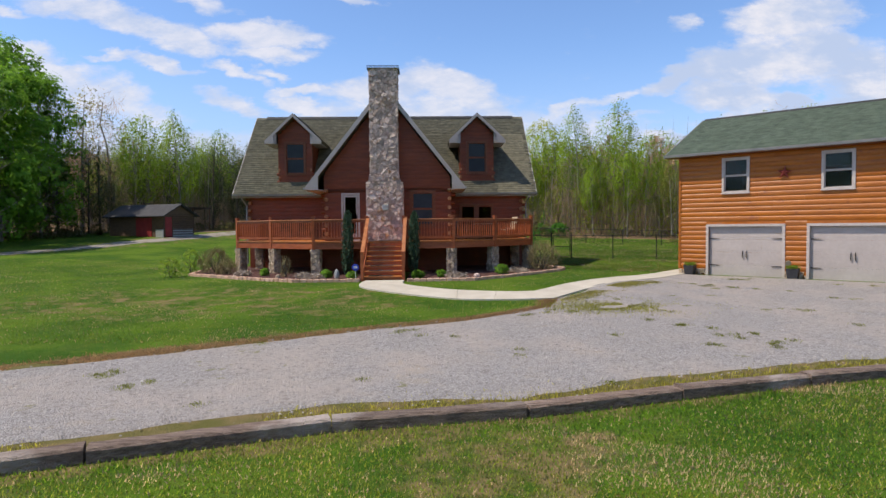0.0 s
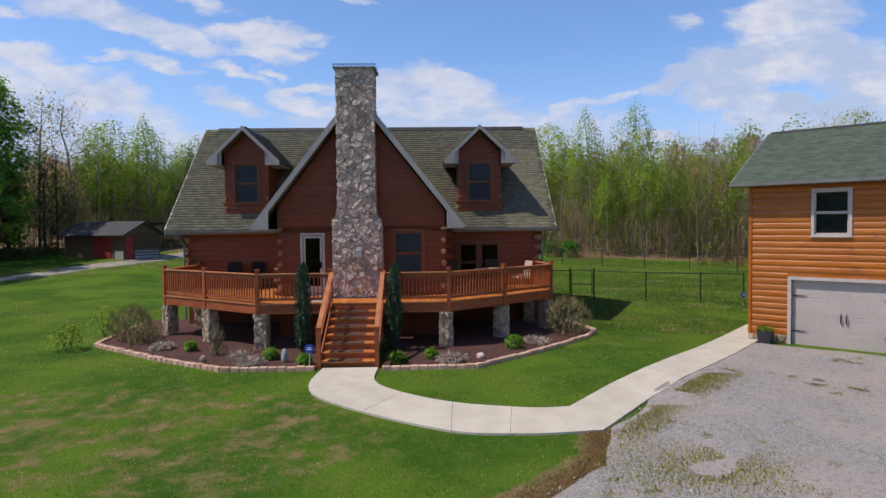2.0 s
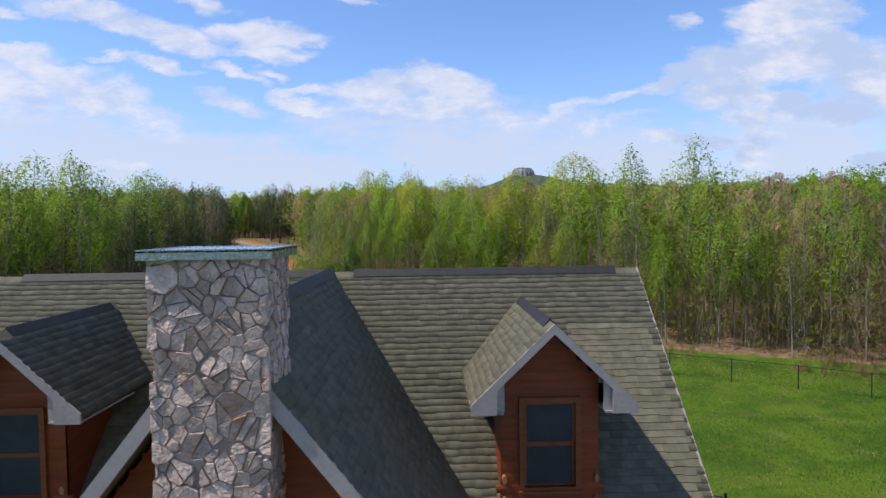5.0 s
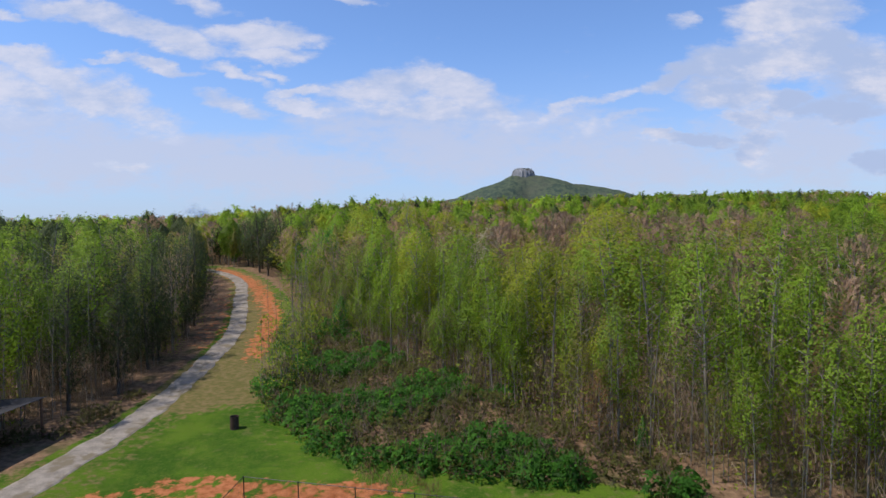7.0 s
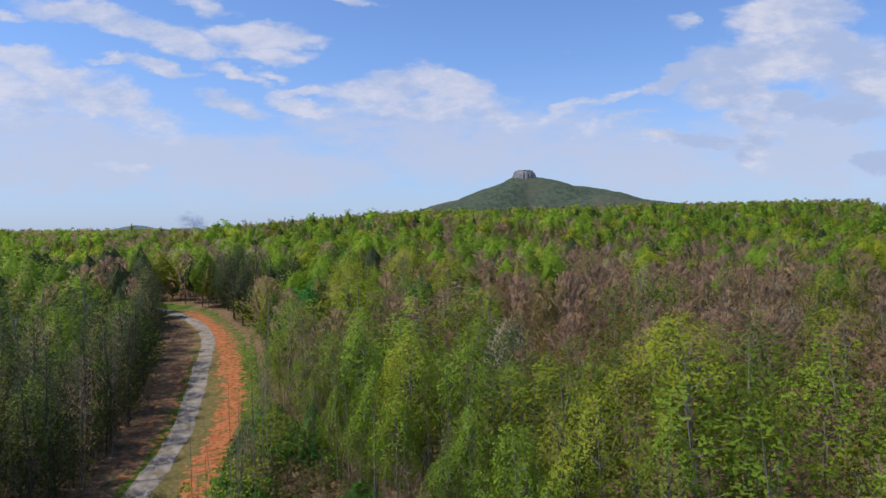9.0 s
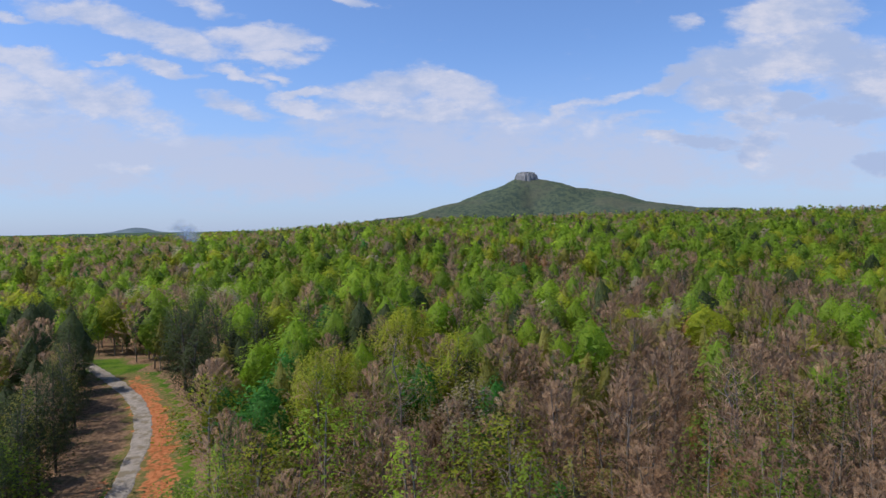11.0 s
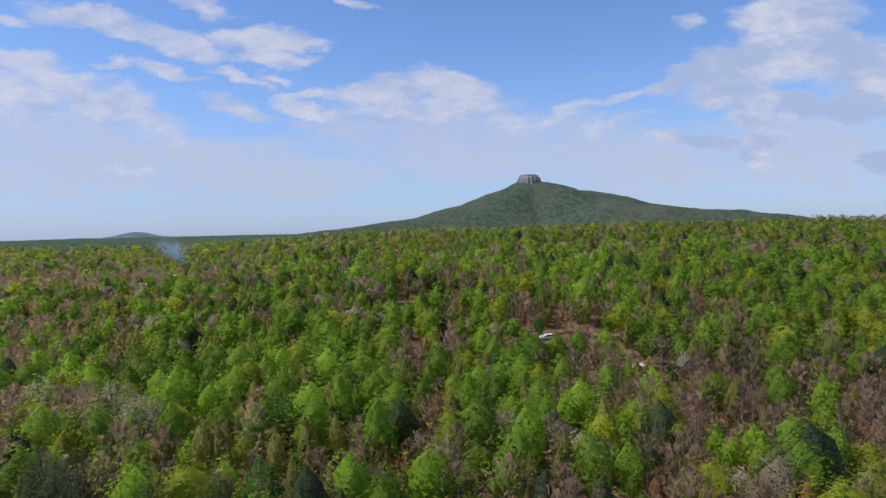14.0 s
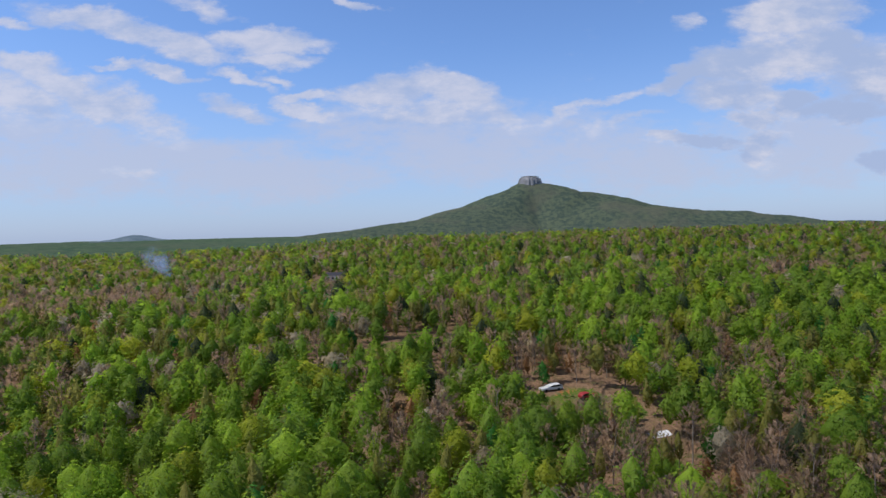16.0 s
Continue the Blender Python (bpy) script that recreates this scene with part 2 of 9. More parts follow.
# ---- materials ----
def surface(name, dark, light, scale=6.0, rough=0.7, bump=0.2, stretch=(1, 1, 1), fine=8.0, piece_vary=0.0, spots=None, metal=0.0, spec=0.5, depth=0.02, world_space=True):
    """A worn surface: two colours mixed at two scales, with relief; piece_vary: how far single pieces differ."""
    mat = bpy.data.materials.new(name)
    mat.use_nodes = True
    s = Nodes(mat.node_tree)
    out, bsdf = s.n("ShaderNodeOutputMaterial"), s.n("ShaderNodeBsdfPrincipled")
    s.put(bsdf.outputs[0], out.inputs[0])
    co = s.n("ShaderNodeNewGeometry").outputs["Position"] if world_space else s.n("ShaderNodeTexCoord").outputs["Object"]
    at = s.scaled(co, stretch)
    big, small = s.noise(at, scale, 5), s.noise(at, scale * fine, 3)
    f = s.math("ADD", s.math("MULTIPLY", s.ramp(big, 0.3, 0.7), 0.65), s.math("MULTIPLY", s.ramp(small, 0.3, 0.7), 0.35))
    col = s.mix(f, dark, light)
    if spots:
        colour, sc, lo, hi = spots
        col = s.mix(s.ramp(s.noise(co, sc, 4), lo, hi), col, colour)
    if piece_vary:
        rnd = s.n("ShaderNodeObjectInfo").outputs["Random"]
        isl = s.n("ShaderNodeNewGeometry").outputs["Random Per Island"]
        k = s.math("FRACT", s.math("ADD", rnd, isl))
        v = s.math("ADD", s.math("MULTIPLY", k, 2 * piece_vary), 1 - piece_vary)
        hsv = s.n("ShaderNodeHueSaturation")
        s.put(v, hsv.inputs["Value"])
        s.put(s.math("ADD", s.math("MULTIPLY", s.math("FRACT", s.math("MULTIPLY", k, 7.3)), 0.5 * piece_vary), 1 - 0.25 * piece_vary), hsv.inputs["Saturation"])
        s.put(col, hsv.inputs["Color"])
        col = hsv.outputs[0]
    s.put(col, bsdf.inputs["Base Color"])
    r = s.math("ADD", s.math("MULTIPLY", small, 0.25), rough - 0.12)
    s.put(r, bsdf.inputs["Roughness"])
    bsdf.inputs["Metallic"].default_value = metal
    bsdf.inputs["Specular IOR Level"].default_value = spec
    if bump:
        b = s.n("ShaderNodeBump")
        b.inputs["Strength"].default_value, b.inputs["Distance"].default_value = bump, depth
        s.put(f, b.inputs["Height"])
        s.put(b.outputs[0], bsdf.inputs["Normal"])
    return mat


def leafy(name, colours=None, vary=0.25, through_light=0.35, rough=0.6, soft=False, airy=0.0, holes=(0.43, 0.475), drawn=1.0):
    """Leaves that let some light through. colours: two greens mixed leaf by leaf, or the mesh's own tint."""
    mat = bpy.data.materials.new(name)
    mat.use_nodes = True
    s = Nodes(mat.node_tree)
    geo = s.n("ShaderNodeNewGeometry")
    if colours:
        k = s.math("FRACT", s.math("ADD", geo.outputs["Random Per Island"], s.n("ShaderNodeObjectInfo").outputs["Random"]))
        col = s.mix(k, colours[0], colours[1])
    else:
        a = s.n("ShaderNodeAttribute")
        a.attribute_name = "tint"
        col = a.outputs["Color"]
    n = s.noise(geo.outputs["Position"], 1.3, 3)
    hsv = s.n("ShaderNodeHueSaturation")
    s.put(s.math("ADD", s.math("MULTIPLY", n, 2 * vary), 1 - vary), hsv.inputs["Value"])
    s.put(col, hsv.inputs["Color"])
    d, t = s.n("ShaderNodeBsdfPrincipled"), s.n("ShaderNodeBsdfTranslucent")
    d.inputs["Roughness"].default_value = rough
    d.inputs["Specular IOR Level"].default_value = 0.25
    s.put(hsv.outputs[0], d.inputs["Base Color"])
    s.put(hsv.outputs[0], t.inputs[0])
    if soft:
        # leaves of one crown share the crown's lie towards the light
        o = s.n("ShaderNodeAttribute")
        o.attribute_name = "outward"
        vt = s.n("ShaderNodeVectorTransform")
        vt.vector_type, vt.convert_from, vt.convert_to = "NORMAL", "OBJECT", "WORLD"
        s.put(o.outputs["Vector"], vt.inputs[0])
        s.put(vt.outputs[0], d.inputs["Normal"])
    m = s.n("ShaderNodeMixShader")
    m.inputs[0].default_value = through_light
    s.put(d.outputs[0], m.inputs[1])
    s.put(t.outputs[0], m.inputs[2])
    out = m.outputs[0]
    if airy:
        # each tuft is made of many small leaves with gaps between them
        hole = s.n("ShaderNodeBsdfTransparent")
        g = s.n("ShaderNodeMixShader")
        s.put(s.ramp(s.noise(s.scaled(geo.outputs["Position"], (1, 1, 1 / drawn)), airy, 2.0, 0.5), *holes), g.inputs[0])
        s.put(hole.outputs[0], g.inputs[1])
        s.put(out, g.inputs[2])
        out = g.outputs[0]
    s.put(out, s.n("ShaderNodeOutputMaterial").inputs[0])
    return mat


M = {}
M["log_house"] = surface("log_stain_red", (0.150, 0.026, 0.006), (0.245, 0.048, 0.010), 1.6, 0.5, 0.15, (1, 1, 7), 6, 0.08)
M["log_end"] = surface("log_end_grain", (0.22, 0.085, 0.035), (0.42, 0.19, 0.085), 7, 0.6, 0.2, (1, 1, 1), 5, 0.15)
M["log_garage"] = surface("log_stain_orange", (0.31, 0.083, 0.006), (0.48, 0.145, 0.013), 1.3, 0.42, 0.2, (1, 1, 8), 6, 0.10, ((0.27, 0.07, 0.012), 3.0, 0.62, 0.75))
M["trim_red"] = surface("trim_red_brown", (0.15, 0.038, 0.012), (0.24, 0.068, 0.020), 3, 0.5, 0.15, (1, 1, 6))
M["deck"] = surface("deck_boards_orange", (0.40, 0.115, 0.022), (0.64, 0.225, 0.050), 1.8, 0.5, 0.2, (9, 1, 1), 6, 0.16)
M["deck_red"] = surface("deck_stain_red", (0.25, 0.054, 0.015), (0.40, 0.105, 0.032), 2.2, 0.5, 0.2, (1, 1, 3), 6, 0.10)
M["rail_top"] = surface("rail_cap_worn", (0.33, 0.105, 0.036), (0.52, 0.20, 0.08), 3, 0.55, 0.2, (1, 1, 1), 6, 0.12)
M["shingle_house"] = surface("shingles_weathered", (0.100, 0.092, 0.062), (0.178, 0.162, 0.110), 5.0, 0.9, 0.6, (1, 1, 1), 14, 0.17, depth=0.01)
M["shingle_garage"] = surface("shingles_green", (0.062, 0.088, 0.064), (0.105, 0.135, 0.100), 3.0, 0.9, 0.5, (1, 1, 1), 14, 0.18, depth=0.01)
M["fascia"] = surface("fascia_taupe", (0.33, 0.295, 0.285), (0.42, 0.38, 0.365), 2, 0.5, 0.08)
M["gutter"] = surface("gutter_metal", (0.22, 0.205, 0.20), (0.32, 0.30, 0.295), 3, 0.35, 0.05, metal=0.3)
M["ridge_vent"] = surface("ridge_vent_black", (0.012, 0.012, 0.013), (0.03, 0.03, 0.032), 5, 0.7, 0.2)
M["stone"] = surface("field_stone", (0.43, 0.315, 0.265), (0.72, 0.56, 0.485), 5.0, 0.8, 0.8, (1, 1, 1), 5, 0.26, ((0.42, 0.23, 0.12), 1.7, 0.60, 0.72), depth=0.04)
M["stone_pier"] = surface("pier_stone", (0.33, 0.245, 0.165), (0.62, 0.475, 0.335), 5.0, 0.8, 0.6, (1, 1, 1), 5, 0.32, depth=0.04)
M["mortar"] = surface("mortar_grey", (0.29, 0.225, 0.20), (0.42, 0.34, 0.305), 14, 0.95, 0.5)
M["flashing"] = surface("flashing_metal", (0.50, 0.55, 0.62), (0.62, 0.67, 0.74), 3, 0.25, 0.04, metal=0.9)
M["white_trim"] = surface("painted_white_trim", (0.48, 0.405, 0.375), (0.59, 0.51, 0.475), 4, 0.45, 0.05)
M["door_panel"] = surface("garage_door_greige", (0.44, 0.375, 0.35), (0.52, 0.45, 0.42), 1.2, 0.5, 0.06)
M["iron"] = surface("black_iron", (0.008, 0.007, 0.007), (0.02, 0.018, 0.017), 9, 0.75, 0.1, spec=0.2)
M["fence"] = surface("fence_black_coat", (0.010, 0.011, 0.011), (0.022, 0.024, 0.024), 9, 0.45, 0.1)
M["concrete"] = surface("walk_concrete", (0.47, 0.415, 0.335), (0.60, 0.54, 0.45), 1.7, 0.9, 0.25, (1, 1, 1), 16, 0.05)
M["mulch"] = surface("dark_bark_mulch", (0.065, 0.025, 0.020), (0.185, 0.080, 0.062), 9, 0.95, 1.0, (1, 1, 1), 7, depth=0.05)
M["edging"] = surface("edging_block_tan", (0.45, 0.265, 0.185), (0.65, 0.425, 0.315), 5, 0.85, 0.4, (1, 1, 1), 5, 0.2)
M["timber"] = surface("railway_timber_dark", (0.12, 0.074, 0.052), (0.42, 0.30, 0.235), 2.6, 0.85, 0.9, (1.0, 8, 10), 5, 0.25, ((0.56, 0.46, 0.40), 0.9, 0.50, 0.68), depth=0.03)
M["red_door"] = surface("shed_red_paint", (0.25, 0.018, 0.020), (0.38, 0.035, 0.035), 3, 0.6, 0.1)
M["shed_wood"] = surface("shed_log_brown", (0.09, 0.045, 0.028), (0.18, 0.10, 0.06), 2.5, 0.8, 0.3, (1, 1, 8), 5, 0.2)
M["shed_roof"] = surface("shed_tin_roof", (0.028, 0.027, 0.033), (0.06, 0.058, 0.066), 2, 0.7, 0.1, metal=0.2)
M["block"] = surface("grey_block", (0.30, 0.30, 0.29), (0.42, 0.42, 0.41), 5, 0.9, 0.3)
M["bark"] = surface("bark_grey_brown", (0.15, 0.128, 0.105), (0.33, 0.29, 0.245), 5, 0.9, 0.6, (1, 1, 0.3), 5, 0.25)
M["bark_dark"] = surface("bark_dark", (0.05, 0.040, 0.032), (0.12, 0.10, 0.08), 5, 0.9, 0.6, (1, 1, 0.3), 5, 0.25)
M["pot"] = surface("planter_black", (0.022, 0.022, 0.026), (0.045, 0.045, 0.05), 6, 0.55, 0.1)
M["rust"] = surface("rusted_barrel", (0.03, 0.018, 0.014), (0.085, 0.045, 0.03), 6, 0.85, 0.3)
M["gravel_stone"] = surface("gravel_chips", (0.24, 0.22, 0.21), (0.46, 0.43, 0.41), 5, 0.9, 0.2, (1, 1, 1), 5, 0.35)
M["cushion"] = surface("tan_sling_fabric", (0.45, 0.33, 0.22), (0.55, 0.42, 0.29), 8, 0.85, 0.2)
M["white"] = surface("white_metal", (0.70, 0.70, 0.70), (0.82, 0.82, 0.80), 4, 0.5, 0.05)
M["star"] = surface("star_painted_red", (0.20, 0.030, 0.028), (0.30, 0.06, 0.05), 6, 0.45, 0.15, metal=0.3)
M["sign_blue"] = surface("sign_blue", (0.02, 0.05, 0.42), (0.03, 0.08, 0.55), 5, 0.4, 0.0)
M["rubber_mat"] = surface("dark_tread_mat", (0.07, 0.032, 0.026), (0.12, 0.06, 0.05), 12, 0.9, 0.4)


def glass_dark(name, tint=(0.02, 0.025, 0.03)):
    mat = bpy.data.materials.new(name)
    mat.use_nodes = True
    b = mat.node_tree.nodes["Principled BSDF"]
    b.inputs["Base Color"].default_value = (*tint, 1)
    b.inputs["Roughness"].default_value = 0.04
    b.inputs["Specular IOR Level"].default_value = 0.8
    return mat


M["pane"] = glass_dark("window_glass")
M["pane_blue"] = glass_dark("window_glass_screen", (0.055, 0.07, 0.085))
# ---- the land ----
def step(lo, hi, v):
    k = np.clip((np.asarray(v, float) - lo) / (hi - lo), 0, 1)
    return k * k * (3 - 2 * k)


def fuzz(x, y, s, seed=0.0):
    """A cheap smooth wobble between -1 and 1."""
    return (np.sin(x * s + 1.7 * np.sin(y * s * 0.83 + seed) + seed * 3.1) + np.sin(y * s * 1.21 + 1.3 * np.sin(x * s * 0.71 + seed * 1.7)) + np.sin((x + y) * s * 0.57 + seed * 5.3)) / 3


def land(x, y):
    """The ground's height."""
    x, y = np.asarray(x, float), np.asarray(y, float)
    z = 0.060 * np.clip(y - 25, 0, 215) + 0.034 * np.clip(y - 240, 0, 430)
    side = step(-0.42, 0.0, x / np.maximum(y, 1.0))
    z = z * (1 - (1 - side) * 0.62 * step(130, 420, y))
    z -= 3.6 * step(130, 195, y) * step(295, 212, y)
    z += 1.6 * fuzz(x, y, 0.021, 1.0) * step(60, 160, y) + 5.0 * fuzz(x, y, 0.0052, 2.0) * step(300, 700, y)
    z -= 0.22 * step(-1.5, -6.0, y) * 1.0 + 0.16 * step(7.5, 11.5, x) * step(12, 6, y) * step(-6.0, -1.5, y)
    z -= 0.20 * step(-8.0, -13.5, y)
    z += 0.7 * step(-14, -24, x) * step(10, 30, y) * step(60, 40, y)
    z += 0.05 * fuzz(x, y, 0.5, 3.0) * step(-12, -14.5, y)
    # distant country, level with the sky line
    far = step(900, 2600, np.hypot(x, y))
    return z * (1 - far) + far * (20 + 7 * fuzz(x, y, 0.004, 4.0))


def gap_to(line, x, y):
    """The distance of points to a run of straight stretches."""
    d = np.full(np.shape(x), 1e9)
    for (x0, y0), (x1, y1) in zip(line, line[1:]):
        ux, uy = x1 - x0, y1 - y0
        k = np.clip(((x - x0) * ux + (y - y0) * uy) / (ux * ux + uy * uy), 0, 1)
        d = np.minimum(d, np.hypot(x - x0 - k * ux, y - y0 - k * uy))
    return d


def inside(poly, x, y):
    hit = np.zeros(np.shape(x), bool)
    for (x0, y0), (x1, y1) in zip(poly, poly[1:] + poly[:1]):
        cross = (y0 > y) != (y1 > y)
        hit ^= cross & (x < (x1 - x0) * (y - y0) / ((y1 - y0) or 1e-9) + x0)
    return hit


# garage frame: s along the front, d out from it
G_ANG = radians(42)
GU, GN, GA = Vector((math.cos(G_ANG), -math.sin(G_ANG), 0)), Vector((-math.sin(G_ANG), -math.cos(G_ANG), 0)), Vector((13.56, 2.97, 0))
G_MAT = Matrix(((GU.x, -GN.x, 0, GA.x), (GU.y, -GN.y, 0, GA.y), (0, 0, 1, 0), (0, 0, 0, 1)))


def gpt(s, d, z=0.0):
    p = GA + GU * s + GN * d
    return (p.x, p.y, z)


TRACK = [(-70, -2), (-45, 9), (-31, 17.5), (-25.5, 24), (-22.3, 31), (-20.7, 37), (-19.6, 43), (-19.0, 50), (-19.1, 58), (-20.4, 75), (-22.8, 86), (-27.2, 101), (-31.6, 115.5), (-36.0, 124.5), (-41.0, 131.5), (-48.5, 140), (-57, 149.5), (-66, 158), (-77, 166.5), (-120, 190)]
DRIVE_TOP = [(-46, -31.5), (-20, -19.0), (-11, -14.6), (-5.5, -11.9), (-1.95, -10.25), (2.9, -7.9), (5.0, -5.9), (5.35, -4.75)]
WALK_IN = [(0.82, -0.12), (0.96, -1.75), (2.35, -2.95), (4.05, -3.45), (5.0, -3.45), (13.6, 6.0), (19.6, 12.6)]
WALK_OUT = [(-0.62, -0.12), (-0.42, -2.45), (2.2, -4.4), (3.85, -4.75), (5.35, -4.65), (9.5, -0.25), (12.2, 3.2), (20.4, 11.9)]
SLAB_EDGE = [gpt(-1.35, 0.25)[:2], gpt(-1.3, 1.0)[:2], gpt(8.2, 1.0)[:2]]
TIMBERS = [(-46, -33.5), (-8.6, -18.3), (-5.2, -17.15), (-1.87, -15.8), (0.53, -14.95), (2.93, -14.5), (5.17, -13.85), (7.33, -13.3), (9.6, -12.75), (12.0, -12.3), (40, -6.5)]
DRIVE = DRIVE_TOP + [(9.5, -0.25), (12.0, 2.6)] + SLAB_EDGE[1:] + [(34, -6.5)] + [(x, y + 0.75) for x, y in TIMBERS[::-1]]
EDGE = [(-70, 72), (-40, 66), (-13.5, 60), (-9, 50), (-4, 44.5), (3, 41.5), (12, 39.5), (20, 35.5), (28, 32.5), (40, 26), (60, 13), (90, -5)]  # where the woods begin, to the east of the track
WEST = [(-60, 16), (-45, 25), (-36, 33), (-33, 40), (-25.5, 47), (-22.8, 57), (-24.2, 72), (-27.6, 86), (-33.5, 101), (-38.7, 115), (-45, 127), (-54, 141), (-70, 156), (-92, 171), (-130, 190)]


def east_edge(x):
    return np.interp(x, [p[0] for p in EDGE], [p[1] for p in EDGE])


TREELINE = [(-40, 66), (-22, 95), (-14, 83), (-8.5, 75), (-1.3, 62.8), (6.2, 53), (11.2, 45.5), (14.5, 41.5), (20, 36.5), (28, 33), (40, 26), (60, 13), (90, -5)]


def tree_edge(x):
    return np.interp(x, [p[0] for p in TREELINE], [p[1] for p in TREELINE])


def wooded(x, y):
    """Whether a place lies in the woods: 0 or 1, soft at the rim."""
    x, y = np.asarray(x, float), np.asarray(y, float)
    track = gap_to(TRACK, x, y)
    tx = np.interp(y, [p[1] for p in TRACK], [p[0] for p in TRACK])
    east = step(-0.5, 1.5, y - east_edge(x)) * (x > tx)
    wx = np.interp(y, [p[1] for p in WEST], [p[0] for p in WEST])
    west = step(-1.0, 1.5, wx - x) * (y > 14)
    open_track = np.maximum(np.where(x < tx, step(2.4, 3.6, track), step(3.6, 5.2, track)), step(150, 165, y))
    bank = step(0, 1, np.maximum(gap_to([(-14.5, 60), (-16, 75), (-19.2, 90), (-25, 106), (-31, 118.5), (-40, 134), (-52, 149)], x, y) - 2.6, 0))
    meadow = step(1.0, 1.25, np.hypot((x - 38.5) / 11.5, (y - 232) / 6.5)) * step(1.0, 1.2, np.hypot((x - 1) / 17, (y - 276 - 0.5 * x) / 8)) * step(1.0, 1.2, np.hypot((x - 47.5) / 5, (y - 205) / 5))
    return np.clip(east + west, 0, 1) * open_track * bank * meadow


def axis_of(*runs):
    out = [np.arange(a, b, s) for a, b, s in runs]
    return np.unique(np.round(np.concatenate(out), 3))


gx = axis_of((-3900, -900, 150), (-900, -200, 35), (-200, -60, 7), (-60, -22, 1.5), (-22, 26, 0.5), (26, 60, 1.5), (60, 200, 7), (200, 900, 35), (900, 4051, 150))
gy = axis_of((-240, -40, 14), (-40, -24, 1.5), (-24, 18, 0.5), (18, 62, 1.0), (62, 140, 2.5), (140, 320, 6), (320, 900, 25), (900, 3951, 130))
X, Y = np.meshgrid(gx, gy)
Z = land(X, Y)
idx = np.arange(X.size).reshape(X.shape)
gfaces = np.stack([idx[:-1, :-1], idx[:-1, 1:], idx[1:, 1:], idx[1:, :-1]], -1).reshape(-1, 4)
xs, ys = X.ravel(), Y.ravel()
tx_ = np.interp(ys, [p[1] for p in TRACK], [p[0] for p in TRACK])
wood = np.maximum(wooded(xs, ys), step(1.0, 2.2, tx_ - xs) * step(38, 46, ys) * (ys < 190))
glade = np.maximum(step(1.1, 0.8, np.hypot((xs - 40) / 13, (ys - 227) / 10)), step(1.2, 0.8, np.hypot((xs - 1) / 17, (ys - 276 - 0.5 * xs) / 8)))
wood = np.where(ys > 200, 1.0 - glade, wood)
clay = np.clip(0.56 * step(2.4, 0.5, gap_to([(-15.5, 66), (-16.5, 78), (-19.2, 90), (-23.8, 103), (-29.0, 115), (-34.3, 124), (-44, 139)], xs, ys)) + 0.62 * step(2.6, 0.6, np.hypot((xs + 11.5) / 2.4, ys - 41.0)) + 0.66 * step(2.6, 0.6, np.hypot((xs + 3.5) / 3, ys - 40.2))
               + 0.62 * step(2.2, 0.8, np.hypot(xs + 16, ys - 39)) + 0.22 * step(6.0, 3.0, gap_to(TRACK[9:15], xs, ys)) * step(62, 70, ys) + 0.16 * step(7, 4, gap_to(TRACK[5:12], xs, ys)) * (xs < tx_) + 0.55 * step(1.0, 0.5, np.hypot((xs - 37) / 7, (ys - 234.5) / 2.5)), 0, 1)
rim = gap_to(DRIVE_TOP, xs, ys)
dry = np.clip(1.2 * step(0.75, 0.1, rim) + 0.34 * step(9, 2, np.abs(ys - east_edge(xs))) * (ys > 20) * (1 - wood) + 0.42 * step(5, 2.5, gap_to(TRACK, xs, ys)) + 0.45 * step(5.0, 2.5, gap_to([(-15, 56), (-15.5, 66), (-16.5, 78), (-19.2, 90), (-23.8, 103), (-29.0, 115), (-34.3, 124), (-44, 139)], xs, ys)) + 0.9 * step(1.3, 0.4, gap_to(TIMBERS, xs, ys - 0.6)) + step(-13.6, -15.5, ys) * (0.26 + 0.42 * fuzz(xs, ys, 1.3, 7.0)) + 0.6 * glade + 0.44 * step(1.1, 0.5, np.hypot((xs + 5) / 9, (ys + 4.5) / 4.5)), 0, 1)
brown = step(0.75, 0.1, rim)

mat = bpy.data.materials.new("ground_grass_litter_clay")
mat.use_nodes = True
s = Nodes(mat.node_tree)
pos = s.n("ShaderNodeNewGeometry").outputs["Position"]
att = s.n("ShaderNodeAttribute")
att.attribute_name = "tint"
ch = s.n("ShaderNodeSeparateColor")
s.put(att.outputs["Color"], ch.inputs[0])
big, mid, fine = s.noise(pos, 0.32, 5), s.noise(pos, 2.2, 5), s.noise(pos, 34.0, 4, 0.7)
grass = s.mix(s.ramp(big, 0.38, 0.62), (0.042, 0.108, 0.008), (0.105, 0.185, 0.014))
grass = s.mix(s.math("MULTIPLY", s.ramp(mid, 0.40, 0.75), 0.55), grass, (0.115, 0.155, 0.024))
grass = s.mix(s.math("MULTIPLY", s.ramp(fine, 0.48, 0.70), 0.7), grass, (0.026, 0.072, 0.006))
grass = s.mix(s.math("MULTIPLY", s.ramp(s.noise(pos, 7.0, 5, 0.7), 0.50, 0.68), 0.55), grass, (0.150, 0.185, 0.030))
grass = s.mix(s.math("MULTIPLY", s.ramp(s.noise(s.scaled(pos, (0.35, 1.0, 1.0)), 0.75, 4), 0.54, 0.68), 0.5), grass, (0.034, 0.098, 0.008))
grass = s.mix(s.math("MULTIPLY", s.ramp(s.noise(pos, 0.9, 4), 0.58, 0.74), 0.35), grass, (0.21, 0.17, 0.075))
thatch = s.mix(s.ramp(mid, 0.35, 0.7), (0.140, 0.132, 0.040), (0.235, 0.175, 0.080))
